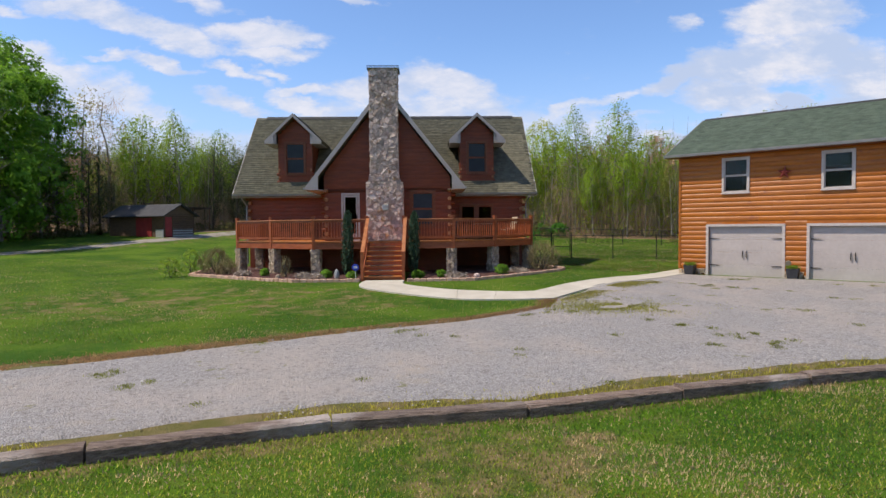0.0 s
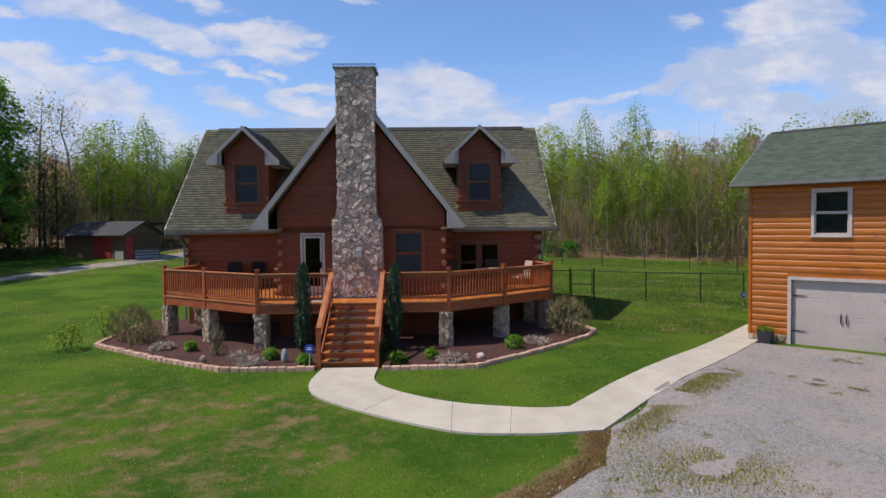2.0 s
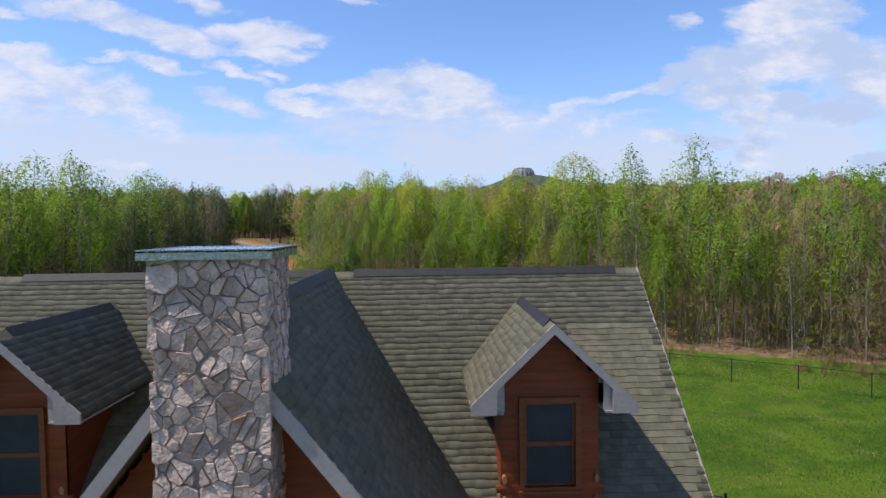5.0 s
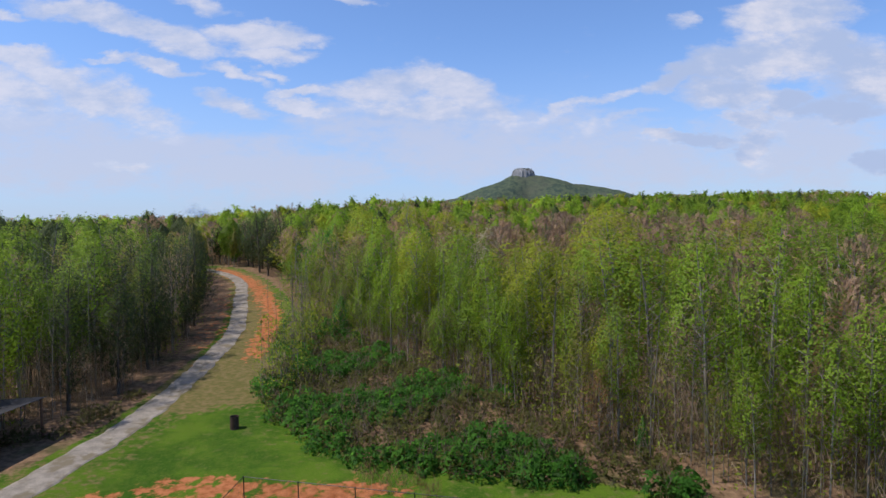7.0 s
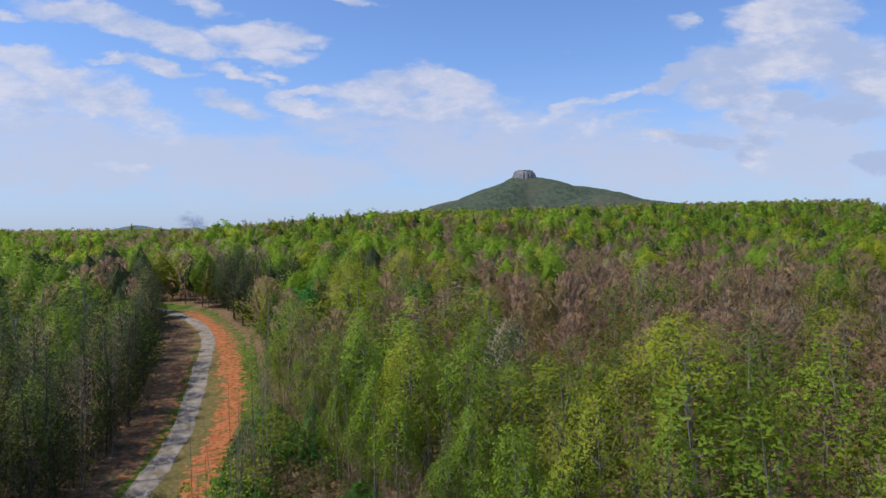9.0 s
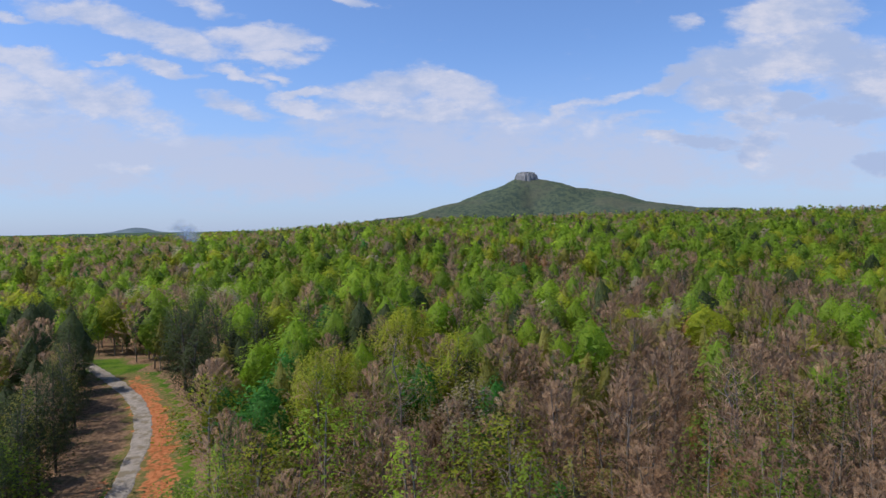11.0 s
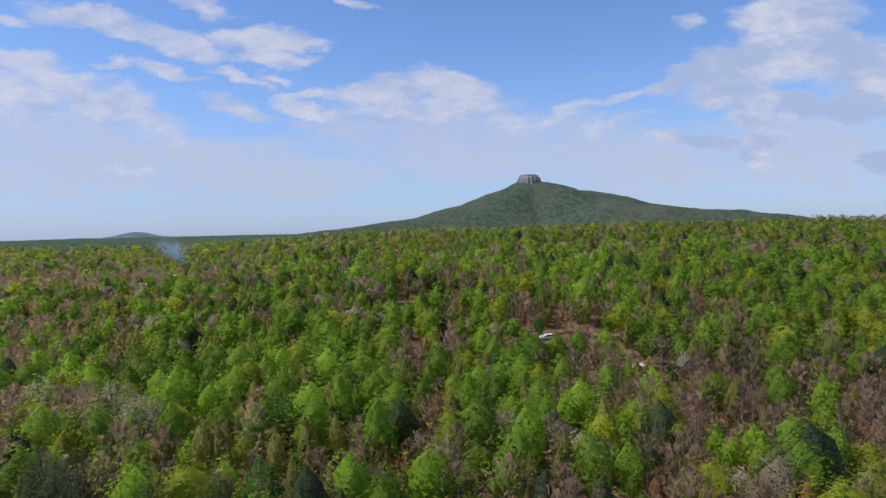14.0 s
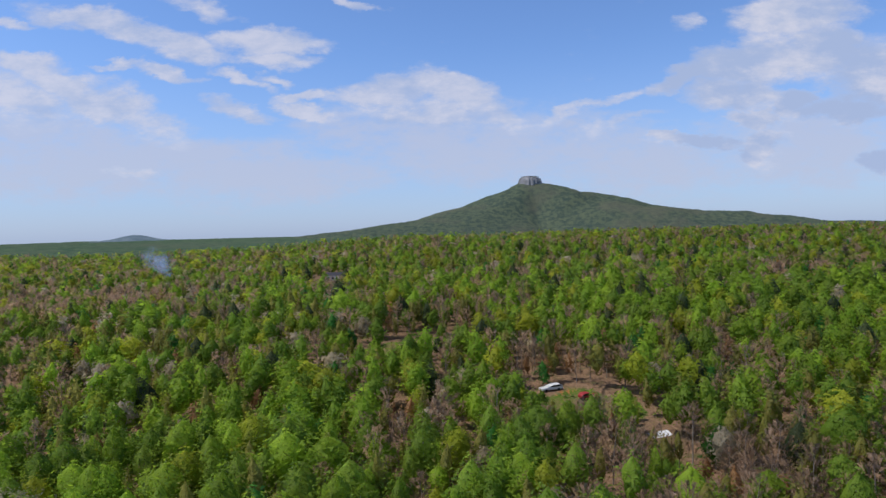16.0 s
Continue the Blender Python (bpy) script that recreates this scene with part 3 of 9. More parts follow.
litter = s.mix(s.ramp(mid, 0.3, 0.7), (0.150, 0.094, 0.056), (0.32, 0.205, 0.125))
litter = s.mix(s.math("MULTIPLY", s.ramp(big, 0.5, 0.7), 0.6), litter, (0.060, 0.085, 0.022))
clayc = s.mix(s.ramp(mid, 0.35, 0.65), (0.33, 0.110, 0.040), (0.52, 0.20, 0.085))


def ragged(w_out, amount=0.5):
    """A weight with a frayed rim."""
    return s.ramp(s.math("ADD", w_out, s.math("MULTIPLY", s.math("SUBTRACT", mid, 0.5), amount)), 0.35, 0.65)


col = s.mix(ragged(ch.outputs[2], 0.9), grass, thatch)
col = s.mix(ragged(ch.outputs[0], 0.7), col, litter)
col = s.mix(s.ramp(s.math("ADD", ch.outputs[1], s.math("MULTIPLY", s.math("SUBTRACT", s.noise(pos, 1.1, 6, 0.65), 0.5), 1.9)), 0.40, 0.62), col, clayc)
bsdf = s.n("ShaderNodeBsdfPrincipled")
bsdf.inputs["Roughness"].default_value = 0.95
bsdf.inputs["Specular IOR Level"].default_value = 0.1
s.put(col, bsdf.inputs["Base Color"])
bp = s.n("ShaderNodeBump")
bp.inputs["Strength"].default_value, bp.inputs["Distance"].default_value = 0.7, 0.06
s.put(s.math("ADD", fine, s.math("MULTIPLY", mid, 0.8)), bp.inputs["Height"])
s.put(bp.outputs[0], bsdf.inputs["Normal"])
s.put(bsdf.outputs[0], s.n("ShaderNodeOutputMaterial").inputs[0])
M["ground"] = mat
ground = new("ground", quads("ground", np.c_[xs, ys, Z.ravel()], gfaces, mat, np.c_[wood, clay, dry], smooth=True))
tagged(ground, "mown spring lawn, brown woodland floor and orange clay", "ground", kind="structure")


def strip(name, left, right, n, material, label, category, lift=0.02, jitter=0.0):
    """A sheet between two lines that lies on the land."""
    def along(line, m):
        line = np.array(line, float)
        d = np.r_[0, np.cumsum(np.hypot(*np.diff(line, axis=0).T))]
        k = np.linspace(0, d[-1], m)
        return np.c_[np.interp(k, d, line[:, 0]), np.interp(k, d, line[:, 1])]
    a, b = along(left, n), along(right, n)
    rng = np.random.RandomState(5)
    a, b = a + rng.uniform(-jitter, jitter, a.shape), b + rng.uniform(-jitter, jitter, b.shape)
    cols = [0, 0.03, 0.12, 0.3, 0.5, 0.7, 0.88, 0.97, 1]
    m = len(cols)
    g = np.stack([a + (b - a) * k for k in cols], 1).reshape(-1, 2)
    rise = np.tile([-0.05] + [lift] * (m - 2) + [-0.05], n)
    i = np.arange(n * m).reshape(n, m)
    f = np.stack([i[:-1, :-1], i[1:, :-1], i[1:, 1:], i[:-1, 1:]], -1).reshape(-1, 4)
    ob = new(name, quads(name, np.c_[g, land(g[:, 0], g[:, 1]) + rise], f, material, smooth=True))
    return tagged(ob, label, category, kind="structure")


# gravel
mat = bpy.data.materials.new("gravel_loose_grey")
mat.use_nodes = True
s = Nodes(mat.node_tree)
pos = s.n("ShaderNodeNewGeometry").outputs["Position"]
vor = s.n("ShaderNodeTexVoronoi")
vor.inputs["Scale"].default_value = 48.0
s.put(pos, vor.inputs["Vector"])
vor2 = s.n("ShaderNodeTexVoronoi")
vor2.inputs["Scale"].default_value = 110.0
s.put(pos, vor2.inputs["Vector"])
big = s.noise(pos, 0.5, 5)
bw = s.n("ShaderNodeRGBToBW")
s.put(vor.outputs["Color"], bw.inputs[0])
chips = s.mix(bw.outputs[0], (0.27, 0.25, 0.24), (0.62, 0.575, 0.555))
chips = s.mix(s.math("MULTIPLY", s.ramp(vor.outputs["Distance"], 0.45, 0.75), 0.45), chips, (0.19, 0.17, 0.16))
mid = s.noise(pos, 1.4, 5, 0.65)
dust = s.mix(s.math("MULTIPLY", s.ramp(big, 0.40, 0.66), 0.75), chips, (0.50, 0.43, 0.385))
dust = s.mix(s.math("MULTIPLY", s.ramp(s.noise(pos, 9.0, 6, 0.8), 0.50, 0.64), 0.62), dust, (0.215, 0.195, 0.185))
dust = s.mix(s.math("MULTIPLY", s.ramp(s.noise(pos, 0.95, 6, 0.7), 0.58, 0.70), 0.5), dust, (0.47, 0.39, 0.31))
weeds = s.mix(s.math("MULTIPLY", s.ramp(mid, 0.64, 0.72), 0.8), dust, (0.22, 0.22, 0.07))
bsdf = s.n("ShaderNodeBsdfPrincipled")
bsdf.inputs["Roughness"].default_value = 0.9
bsdf.inputs["Specular IOR Level"].default_value = 0.2
s.put(weeds, bsdf.inputs["Base Color"])
bp = s.n("ShaderNodeBump")
bp.inputs["Strength"].default_value, bp.inputs["Distance"].default_value = 0.9, 0.03
hgt = s.math("ADD", s.math("MULTIPLY", vor.outputs["Distance"], -1.0), s.math("MULTIPLY", vor2.outputs["Distance"], -0.4))
s.put(hgt, bp.inputs["Height"])
s.put(bp.outputs[0], bsdf.inputs["Normal"])
s.put(bsdf.outputs[0], s.n("ShaderNodeOutputMaterial").inputs[0])
M["gravel"] = mat
drive_low = [(x, y + 0.80 + 0.22 * math.sin(x * 1.7)) for x, y in TIMBERS[:-1]] + [(34, -7.0)]
drive_high = DRIVE_TOP + [(9.02, 0.15), (11.75, 3.02), gpt(-1.3, 0.3)[:2], gpt(8.2, 0.3)[:2], (31, -4)]
strip("gravel_drive", drive_high, drive_low, 170, mat, "grey crushed-stone driveway with sparse weeds and wheel marks", "driveway", 0.025, 0.10)

# the two-rut farm track
mat = surface("track_pale_dust", (0.20, 0.175, 0.145), (0.40, 0.35, 0.295), 1.4, 0.95, 0.5, (1, 1, 1), 9, spots=((0.20, 0.165, 0.11), 0.8, 0.50, 0.64))
def offset(line, d):
    out = []
    for i, p in enumerate(line):
        a, b = Vector(line[max(i - 1, 0)]), Vector(line[min(i + 1, len(line) - 1)])
        t = (b - a).normalized()
        out.append((p[0] - t.y * d, p[1] + t.x * d))
    return out


def smooth_line(line, n):
    """A soft curve through points."""
    pts = np.array(line, float)
    k = np.linspace(0, len(pts) - 1, n)
    i = np.clip(k.astype(int), 0, len(pts) - 2)
    f = (k - i)[:, None]
    p0, p1, p2, p3 = pts[np.maximum(i - 1, 0)], pts[i], pts[i + 1], pts[np.minimum(i + 2, len(pts) - 1)]
    q = 0.5 * (2 * p1 + (p2 - p0) * f + (2 * p0 - 5 * p1 + 4 * p2 - p3) * f ** 2 + (3 * p1 - p0 - 3 * p2 + p3) * f ** 3)
    return [tuple(v) for v in q]


curve = smooth_line(TRACK, 150)
strip("farm_track", offset(curve, 1.05), offset(curve, -1.05), 320, mat, "narrow pale grey gravel farm track", "track", 0.03, 0.16)

# concrete walk in slabs, and the apron before the garage
walk_base = thing("walkway", (3, -4, 0), "pale broom-finished concrete walkway laid in slabs", "walkway", kind="structure")
wi, wo = smooth_line(WALK_IN[:5], 60), smooth_line(WALK_OUT[:5], 60)
cuts = [0, 12, 22, 32, 42, 52, 59]
for a, b in zip(cuts, cuts[1:]):
    bm = bm_new()
    mid_pts = list(range(a, b + 1, 2)) if (b - a) % 2 == 0 else list(range(a, b + 1))
    loop = [wi[i] for i in mid_pts] + [wo[i] for i in reversed(mid_pts)]
    c = Vector((sum(p[0] for p in loop) / len(loop), sum(p[1] for p in loop) / len(loop)))
    loop = [tuple(c + (Vector(p) - c) * 0.994) for p in loop]
    prism(bm, loop, "z", -0.1, 0.045)
    for v in bm.verts:
        v.co.z += float(land(v.co.x, v.co.y))
    part("slab", bm, M["concrete"], walk_base)
long_in, long_out = np.linspace((5.0, -3.45), (19.6, 12.6), 12), np.linspace((5.35, -4.65), (20.6, 12.0), 12)
for i in range(11):
    bm = bm_new()
    loop = [tuple(long_in[i] * 0.998 + long_in[i + 1] * 0.002), tuple(long_in[i + 1] * 0.995 + long_in[i] * 0.005), tuple(long_out[i + 1] * 0.995 + long_out[i] * 0.005), tuple(long_out[i])]
    prism(bm, loop, "z", -0.1, 0.04)
    for v in bm.verts:
        v.co.z += float(land(v.co.x, v.co.y))
    part("slab", bm, M["concrete"], walk_base)
apron = thing("apron", gpt(3, 0.5, -0.2), "concrete apron along the garage front", "apron", kind="structure")
for s0, s1 in ((-1.3, 1.3), (1.32, 4.2), (4.22, 8.1)):
    bm = bm_new()
    box(bm, s0, s1, -1.02, 0.0, -0.5, -0.245, G_MAT)
    part("slab", bm, M["concrete"], apron)

# timbers that edge the drive
for (x0, y0), (x1, y1) in zip(TIMBERS[1:-2], TIMBERS[2:-1]):
    a, b = Vector((x0, y0, 0)), Vector((x1, y1, 0))
    length, ang = (b - a).length, math.atan2(y1 - y0, x1 - x0)
    bm = bm_new()
    n = 14
    rng = random.Random(int(x0 * 100))
    rows = []
    for i in range(n + 1):
        k = i / n
        w0, h0 = 0.12 + rng.uniform(-0.003, 0.003), 0.165 + rng.uniform(-0.004, 0.004)
        x = -length / 2 + 0.015 + k * (length - 0.03)
        rows.append([bm.verts.new((x, y, z)) for y, z in ((-w0, -0.1), (-w0, h0 - 0.03), (-w0 + 0.03, h0), (w0 - 0.03, h0 + rng.uniform(-0.004, 0.004)), (w0, h0 - 0.03), (w0, -0.1))])
    for r0, r1 in zip(rows, rows[1:]):
        for j in range(5):
            bm.faces.new((r0[j], r0[j + 1], r1[j + 1], r1[j]))
    bm.faces.new(rows[0]), bm.faces.new(rows[-1][::-1])
    c = (a + b) / 2
    ob = solid("landscape_timber", bm, M["timber"], "weathered dark landscape timber edging the gravel drive", "timber", group="timbers along the drive")
    ob.matrix_basis = pose(c.x, c.y, float(land(c.x, c.y)), 0, rng.uniform(-0.3, 0.3), math.degrees(ang) + rng.uniform(-0.4, 0.4))
# ---- builders for logs, stones, shingles and windows ----
def log_mesh(name, height, bulge, material, depth=0.05):
    """A half-round log one metre long, lying along x; its face looks to -y."""
    bm = bm_new()
    n = 6
    prof = [(-0.002 - bulge * math.sin(math.pi * i / n) ** 0.7, height * i / n) for i in range(n + 1)] + [(depth, height), (depth, 0)]
    prism(bm, prof, "x", 0, 1)
    me = mesh_of(bm, name, material)
    return me


def lay_logs(parent, me, m, x0, x1, z0, z1, pitch, holes=(), edge=None):
    """Courses of logs on a wall, broken at openings (x0, x1, z0, z1); edge(z) gives the ends where the wall narrows."""
    z, k = z0, 0
    while z < z1 - 0.02:
        a, b = (x0, x1) if edge is None else edge(z + pitch)
        cuts = [(a, b)]
        for h in holes:
            if h[2] < z + pitch * 0.6 and h[3] > z + pitch * 0.4:
                cuts = [c for p, q in cuts for c in ((p, min(q, h[0])), (max(p, h[1]), q)) if c[1] - c[0] > 0.04]
        for p, q in cuts:
            runs = [(p, q)]
            if q - p > 3.4:
                j = p + (q - p) * (0.35 + 0.3 * ((k * 7) % 5) / 5)
                runs = [(p, j - 0.004), (j + 0.004, q)]
            for r0, r1 in runs:
                if r1 - r0 > 0.03:
                    piece("log", me, parent, m @ Matrix.Translation((r0, 0, z)) @ Matrix.Diagonal((r1 - r0, 1, 1, 1)))
        z += pitch
        k += 1


def wall_rects(x0, x1, z0, z1, holes):
    xs_ = sorted({x0, x1, *[h[0] for h in holes], *[h[1] for h in holes]})
    for a, b in zip(xs_, xs_[1:]):
        inner = sorted([h for h in holes if h[0] <= a + 1e-6 and h[1] >= b - 1e-6], key=lambda h: h[2])
        z = z0
        for h in inner:
            if h[2] > z:
                yield a, b, z, h[2]
            z = h[3]
        if z < z1:
            yield a, b, z, z1


def wall_mesh(m, x0, x1, z0, z1, holes=(), thick=0.18):
    bm = bm_new()
    for a, b, c, d in wall_rects(x0, x1, z0, z1, holes):
        box(bm, a, b, 0.0, thick, c, d, m)
    return bm


def window(parent, m, w, h, frame_mat, pane_mat, name="window", sash=True, casing=0.09, label=""):
    """A window on a wall: casing, sill, sashes and panes. m puts its lower left corner; +y goes into the wall."""
    bm = bm_new()
    for a, b, c, d in ((-casing, 0, -casing, h + casing), (w, w + casing, -casing, h + casing), (0, w, h, h + casing), (0, w, -casing, 0)):
        box(bm, a, b, -0.055, 0.10, c, d, m)
    frame_ob = part(name, bm, frame_mat, parent, label)
    bm = bm_new()
    box(bm, -casing - 0.02, w + casing + 0.02, -0.085, -0.05, -casing - 0.01, -casing + 0.035, m)
    part("window_sill", bm, frame_mat, frame_ob)
    rows = ((0, h * 0.5, 0.05), (h * 0.5, h, 0.02)) if sash else ((0, h, 0.03),)
    for z0, z1, y in rows:
        bm = bm_new()
        t = 0.04
        for a, b, c, d in ((0, t, z0, z1), (w - t, w, z0, z1), (t, w - t, z0, z0 + t), (t, w - t, z1 - t, z1)):
            box(bm, a, b, y - 0.02, y + 0.02, c, d, m)
        part("sash", bm, frame_mat, frame_ob)
        bm = bm_new()
        box(bm, t, w - t, y - 0.004, y + 0.004, z0 + t, z1 - t, m)
        part("pane", bm, pane_mat, frame_ob)
    return frame_ob


def clip_poly(poly, p, n):
    """The part of a polygon on the side of p that n points away from."""
    out = []
    for a, b in zip(poly, poly[1:] + poly[:1]):
        da, db = (a[0] - p[0]) * n[0] + (a[1] - p[1]) * n[1], (b[0] - p[0]) * n[0] + (b[1] - p[1]) * n[1]
        if da <= 0:
            out.append(a)
        if da * db < 0:
            k = da / (da - db)
            out.append((a[0] + (b[0] - a[0]) * k, a[1] + (b[1] - a[1]) * k))
    return out


def stone_face(parent, m, w, h, cell, material, seed, joint=0.005, proud=0.045, squash=1.0):
    """Fitted field stones on a face w wide and h high; m takes x along, z up and -y out of the face."""
    rng = random.Random(seed)
    cols, rows = max(1, round(w / cell)), max(1, round(h / (cell * squash)))
    seeds = []
    for _ in range(cols * rows * 14):
        p = (rng.uniform(-0.1, w + 0.1), rng.uniform(-0.1, h + 0.1))
        gap_ = cell * rng.choice((0.34, 0.5, 0.75, 1.05))
        if all(math.hypot((p[0] - q[0]) * 0.85, (p[1] - q[1]) * 1.1) > gap_ for q in seeds):
            seeds.append(p)
    heft = {q: rng.uniform(-0.20, 0.20) for q in seeds}
    slabs = []
    for p in seeds:
        if not (-0.02 < p[0] < w + 0.02 and -0.02 < p[1] < h + 0.02):
            continue
        poly = [(0, 0), (w, 0), (w, h), (0, h)]
        for q in seeds:
            if q is not p and abs(q[0] - p[0]) < 3 * cell and abs(q[1] - p[1]) < 3 * cell:
                d = (q[0] - p[0], q[1] - p[1])
                ln = math.hypot(*d)
                if ln > 1e-6:
                    k = 0.5 + 0.9 * (heft[p] - heft[q])
                    mid = (p[0] + d[0] * k - d[0] / ln * joint, p[1] + d[1] * k - d[1] / ln * joint)
                    poly = clip_poly(poly, mid, d)
                    if len(poly) < 3:
                        break
        if len(poly) < 3:
            continue
        # larger cells break along a slant into two or three long slabs
        reach = max(math.hypot(a[0] - b[0], a[1] - b[1]) for a in poly for b in poly)
        todo = [poly]
        for _ in range(2 if reach > 1.45 * cell else 1 if reach > 0.8 * cell and rng.random() < 0.75 else 0):
            a = rng.choice((0.35, 0.75, 1.9, 2.4, 2.9)) + rng.uniform(-0.3, 0.3)
            d, nxt = (math.cos(a), math.sin(a)), []
            for f in todo:
                c = (sum(q[0] for q in f) / len(f), sum(q[1] for q in f) / len(f))
                for sg in (1, -1):
                    g = clip_poly(f, (c[0] - sg * d[0] * joint, c[1] - sg * d[1] * joint), (sg * d[0], sg * d[1]))
                    if len(g) >= 3:
                        nxt.append(g)
            todo = nxt
        slabs += todo
    for poly in slabs:
        cx, cz = sum(q[0] for q in poly) / len(poly), sum(q[1] for q in poly) / len(poly)
        if max(math.hypot(q[0] - cx, q[1] - cz) for q in poly) < 0.03:
            continue
        bm = bm_new()
        out = proud * rng.uniform(0.45, 1.45)
        tilt, lean = rng.uniform(-0.18, 0.18), rng.uniform(-0.18, 0.18)
        rings = []
        for k, y in ((1.0, 0.012), (0.99, -out * 0.8), (0.94, -out)):
            rings.append([bm.verts.new((cx + (q[0] - cx) * k, y + (tilt * (q[0] - cx) + lean * (q[1] - cz)) * (k < 0.99), cz + (q[1] - cz) * k)) for q in poly])
        top = bm.verts.new((cx + rng.uniform(-0.03, 0.03), -out * rng.uniform(0.95, 1.15), cz + rng.uniform(-0.02, 0.02)))
        n = len(poly)
        for r0, r1 in zip(rings, rings[1:]):
            for i in range(n):
                bm.faces.new((r0[i], r0[(i + 1) % n], r1[(i + 1) % n], r1[i]))
        for i in range(n):
            bm.faces.new((rings[-1][i], rings[-1][(i + 1) % n], top))
        piece("stone", mesh_of(bm, "stone", material), parent, m)


def shingle_field(parent, origin, across, up, width, length, material, keep=None, expo=0.145, w0=0.235, singles=None, name="shingles", seed=3):
    """Courses of shingles on a roof plane; those in singles(x, y) become pieces, the rest one joined part."""
    rng = np.random.RandomState(seed)
    across, up, origin = Vector(across).normalized(), Vector(up).normalized(), Vector(origin)
    normal = across.cross(up).normalized()
    if normal.z < 0:
        normal = -normal
    bm = bm_new()
    v = [bm.verts.new(p) for p in ((0, 0, 0.002), (w0 - 0.006, 0, 0.002), (w0 - 0.006, 0, 0.016), (0, 0, 0.016), (0, expo * 1.15, 0.001), (w0 - 0.006, expo * 1.15, 0.001))]
    for f in ((0, 1, 2, 3), (3, 2, 5, 4)):
        bm.faces.new([v[i] for i in f])
    one = bpy.data.meshes.new("shingle")
    bm.to_mesh(one)
    bm.free()
    one.materials.append(material)
    basis = Matrix((across, up, normal)).transposed().to_4x4()
    verts, faces = [], []
    rows = int(length / expo)
    for j in range(rows):
        x = -rng.uniform(0, w0)
        while x < width:
            a, b = max(x, 0), min(x + w0 - 0.006, width)
            lift = 0.012 + rng.uniform(0, 0.008)
            y = j * expo + rng.choice((-0.014, -0.004, 0.004, 0.012))
            p = origin + across * ((a + b) / 2) + up * y
            if b - a > 0.05 and (keep is None or keep(p)):
                if singles is not None and b - a > w0 - 0.02 and singles(p):
                    piece("shingle", one, parent, Matrix.Translation(origin + across * a + up * y) @ basis)
                else:
                    n = len(verts)
                    for sx, sy, sz in ((a, 0, 0.002), (b, 0, 0.002), (b, 0, lift), (a, 0, lift), (a, expo * 1.15, 0.001), (b, expo * 1.15, 0.001)):
                        verts.append(origin + across * sx + up * (y + sy) + normal * sz)
                    faces += [(n, n + 1, n + 2, n + 3), (n + 3, n + 2, n + 5, n + 4)]
            x += w0
    if verts:
        ob = new(name, quads(name, np.array([tuple(p) for p in verts]), faces, material))
        hang(ob, parent)
        tagged(ob, kind="stuff")


def rake_board(parent, cx, y, apex, half, tip, drop=0.28, ret=0.54, flat=None, thick=0.05, name="rake_board"):
    """The two sloping boards of a gable front with boxed ends."""
    slope = (apex - tip) / half
    low = tip - 0.12 if flat is None else flat
    for sgn in (-1, 1):
        inner = half - ret
        pts = [(0, apex), (half, tip), (half, low), (inner, low), (inner, apex - slope * inner - drop), (0, apex - drop)]
        bm = bm_new()
        prism(bm, [(cx + sgn * px, pz) for px, pz in pts], "y", y, y + thick)
        part(name, bm, M["fascia"], parent)


def gable_wings(parent, cx, y0, y1, apex, half, tip, thick=0.14, name="gable_roof"):
    slope = (apex - tip) / half
    bm = bm_new()
    prism(bm, [(cx - half, tip), (cx, apex), (cx + half, tip), (cx + half - 0.02, tip - thick), (cx, apex - thick * 1.5), (cx - half + 0.02, tip - thick)], "y", y0, y1)
    return part(name, bm, M["shingle_house"], parent)


def clear_glass(name, tint, gloss=0.12):
    mat = bpy.data.materials.new(name)
    mat.use_nodes = True
    s = Nodes(mat.node_tree)
    tr, gl = s.n("ShaderNodeBsdfTransparent"), s.n("ShaderNodeBsdfGlossy")
    tr.inputs[0].default_value = (*tint, 1)
    gl.inputs["Roughness"].default_value = 0.02
    fr = s.n("ShaderNodeFresnel")
    fr.inputs[0].default_value = 1.5
    mx = s.n("ShaderNodeMixShader")
    s.put(s.math("ADD", s.math("MULTIPLY", fr.outputs[0], 0.5), gloss), mx.inputs[0])
    s.put(tr.outputs[0], mx.inputs[1])
    s.put(gl.outputs[0], mx.inputs[2])
    s.put(mx.outputs[0], s.n("ShaderNodeOutputMaterial").inputs[0])
    return mat


M["pane"] = clear_glass("window_glass", (0.62, 0.68, 0.70), 0.0)
M["pane_screen"] = surface("insect_screen_blue_grey", (0.026, 0.034, 0.042), (0.044, 0.055, 0.066), 2.0, 0.55, 0.05, (1, 1, 1), 20, spec=0.25)

# ---- the log house ----
house = thing("log_house", (-0.3, 7.5, 0), "red-brown stained log house with steep shingled roofs and two dormers", "house")
XL, XR, YW, YG, YB = -7.0, 6.35, 7.45, 4.45, 15.55
GX, GAPEX, GHALF, GTIP = -0.13, 8.12, 3.42, 3.74
RY, RZ, EY, EZ = 11.5, 8.07, 7.0, 3.63
SL = (RZ - EZ) / (RY - EY)
log_h = log_mesh("log", 0.19, 0.0055, M["log_house"])
FLOOR = 1.40

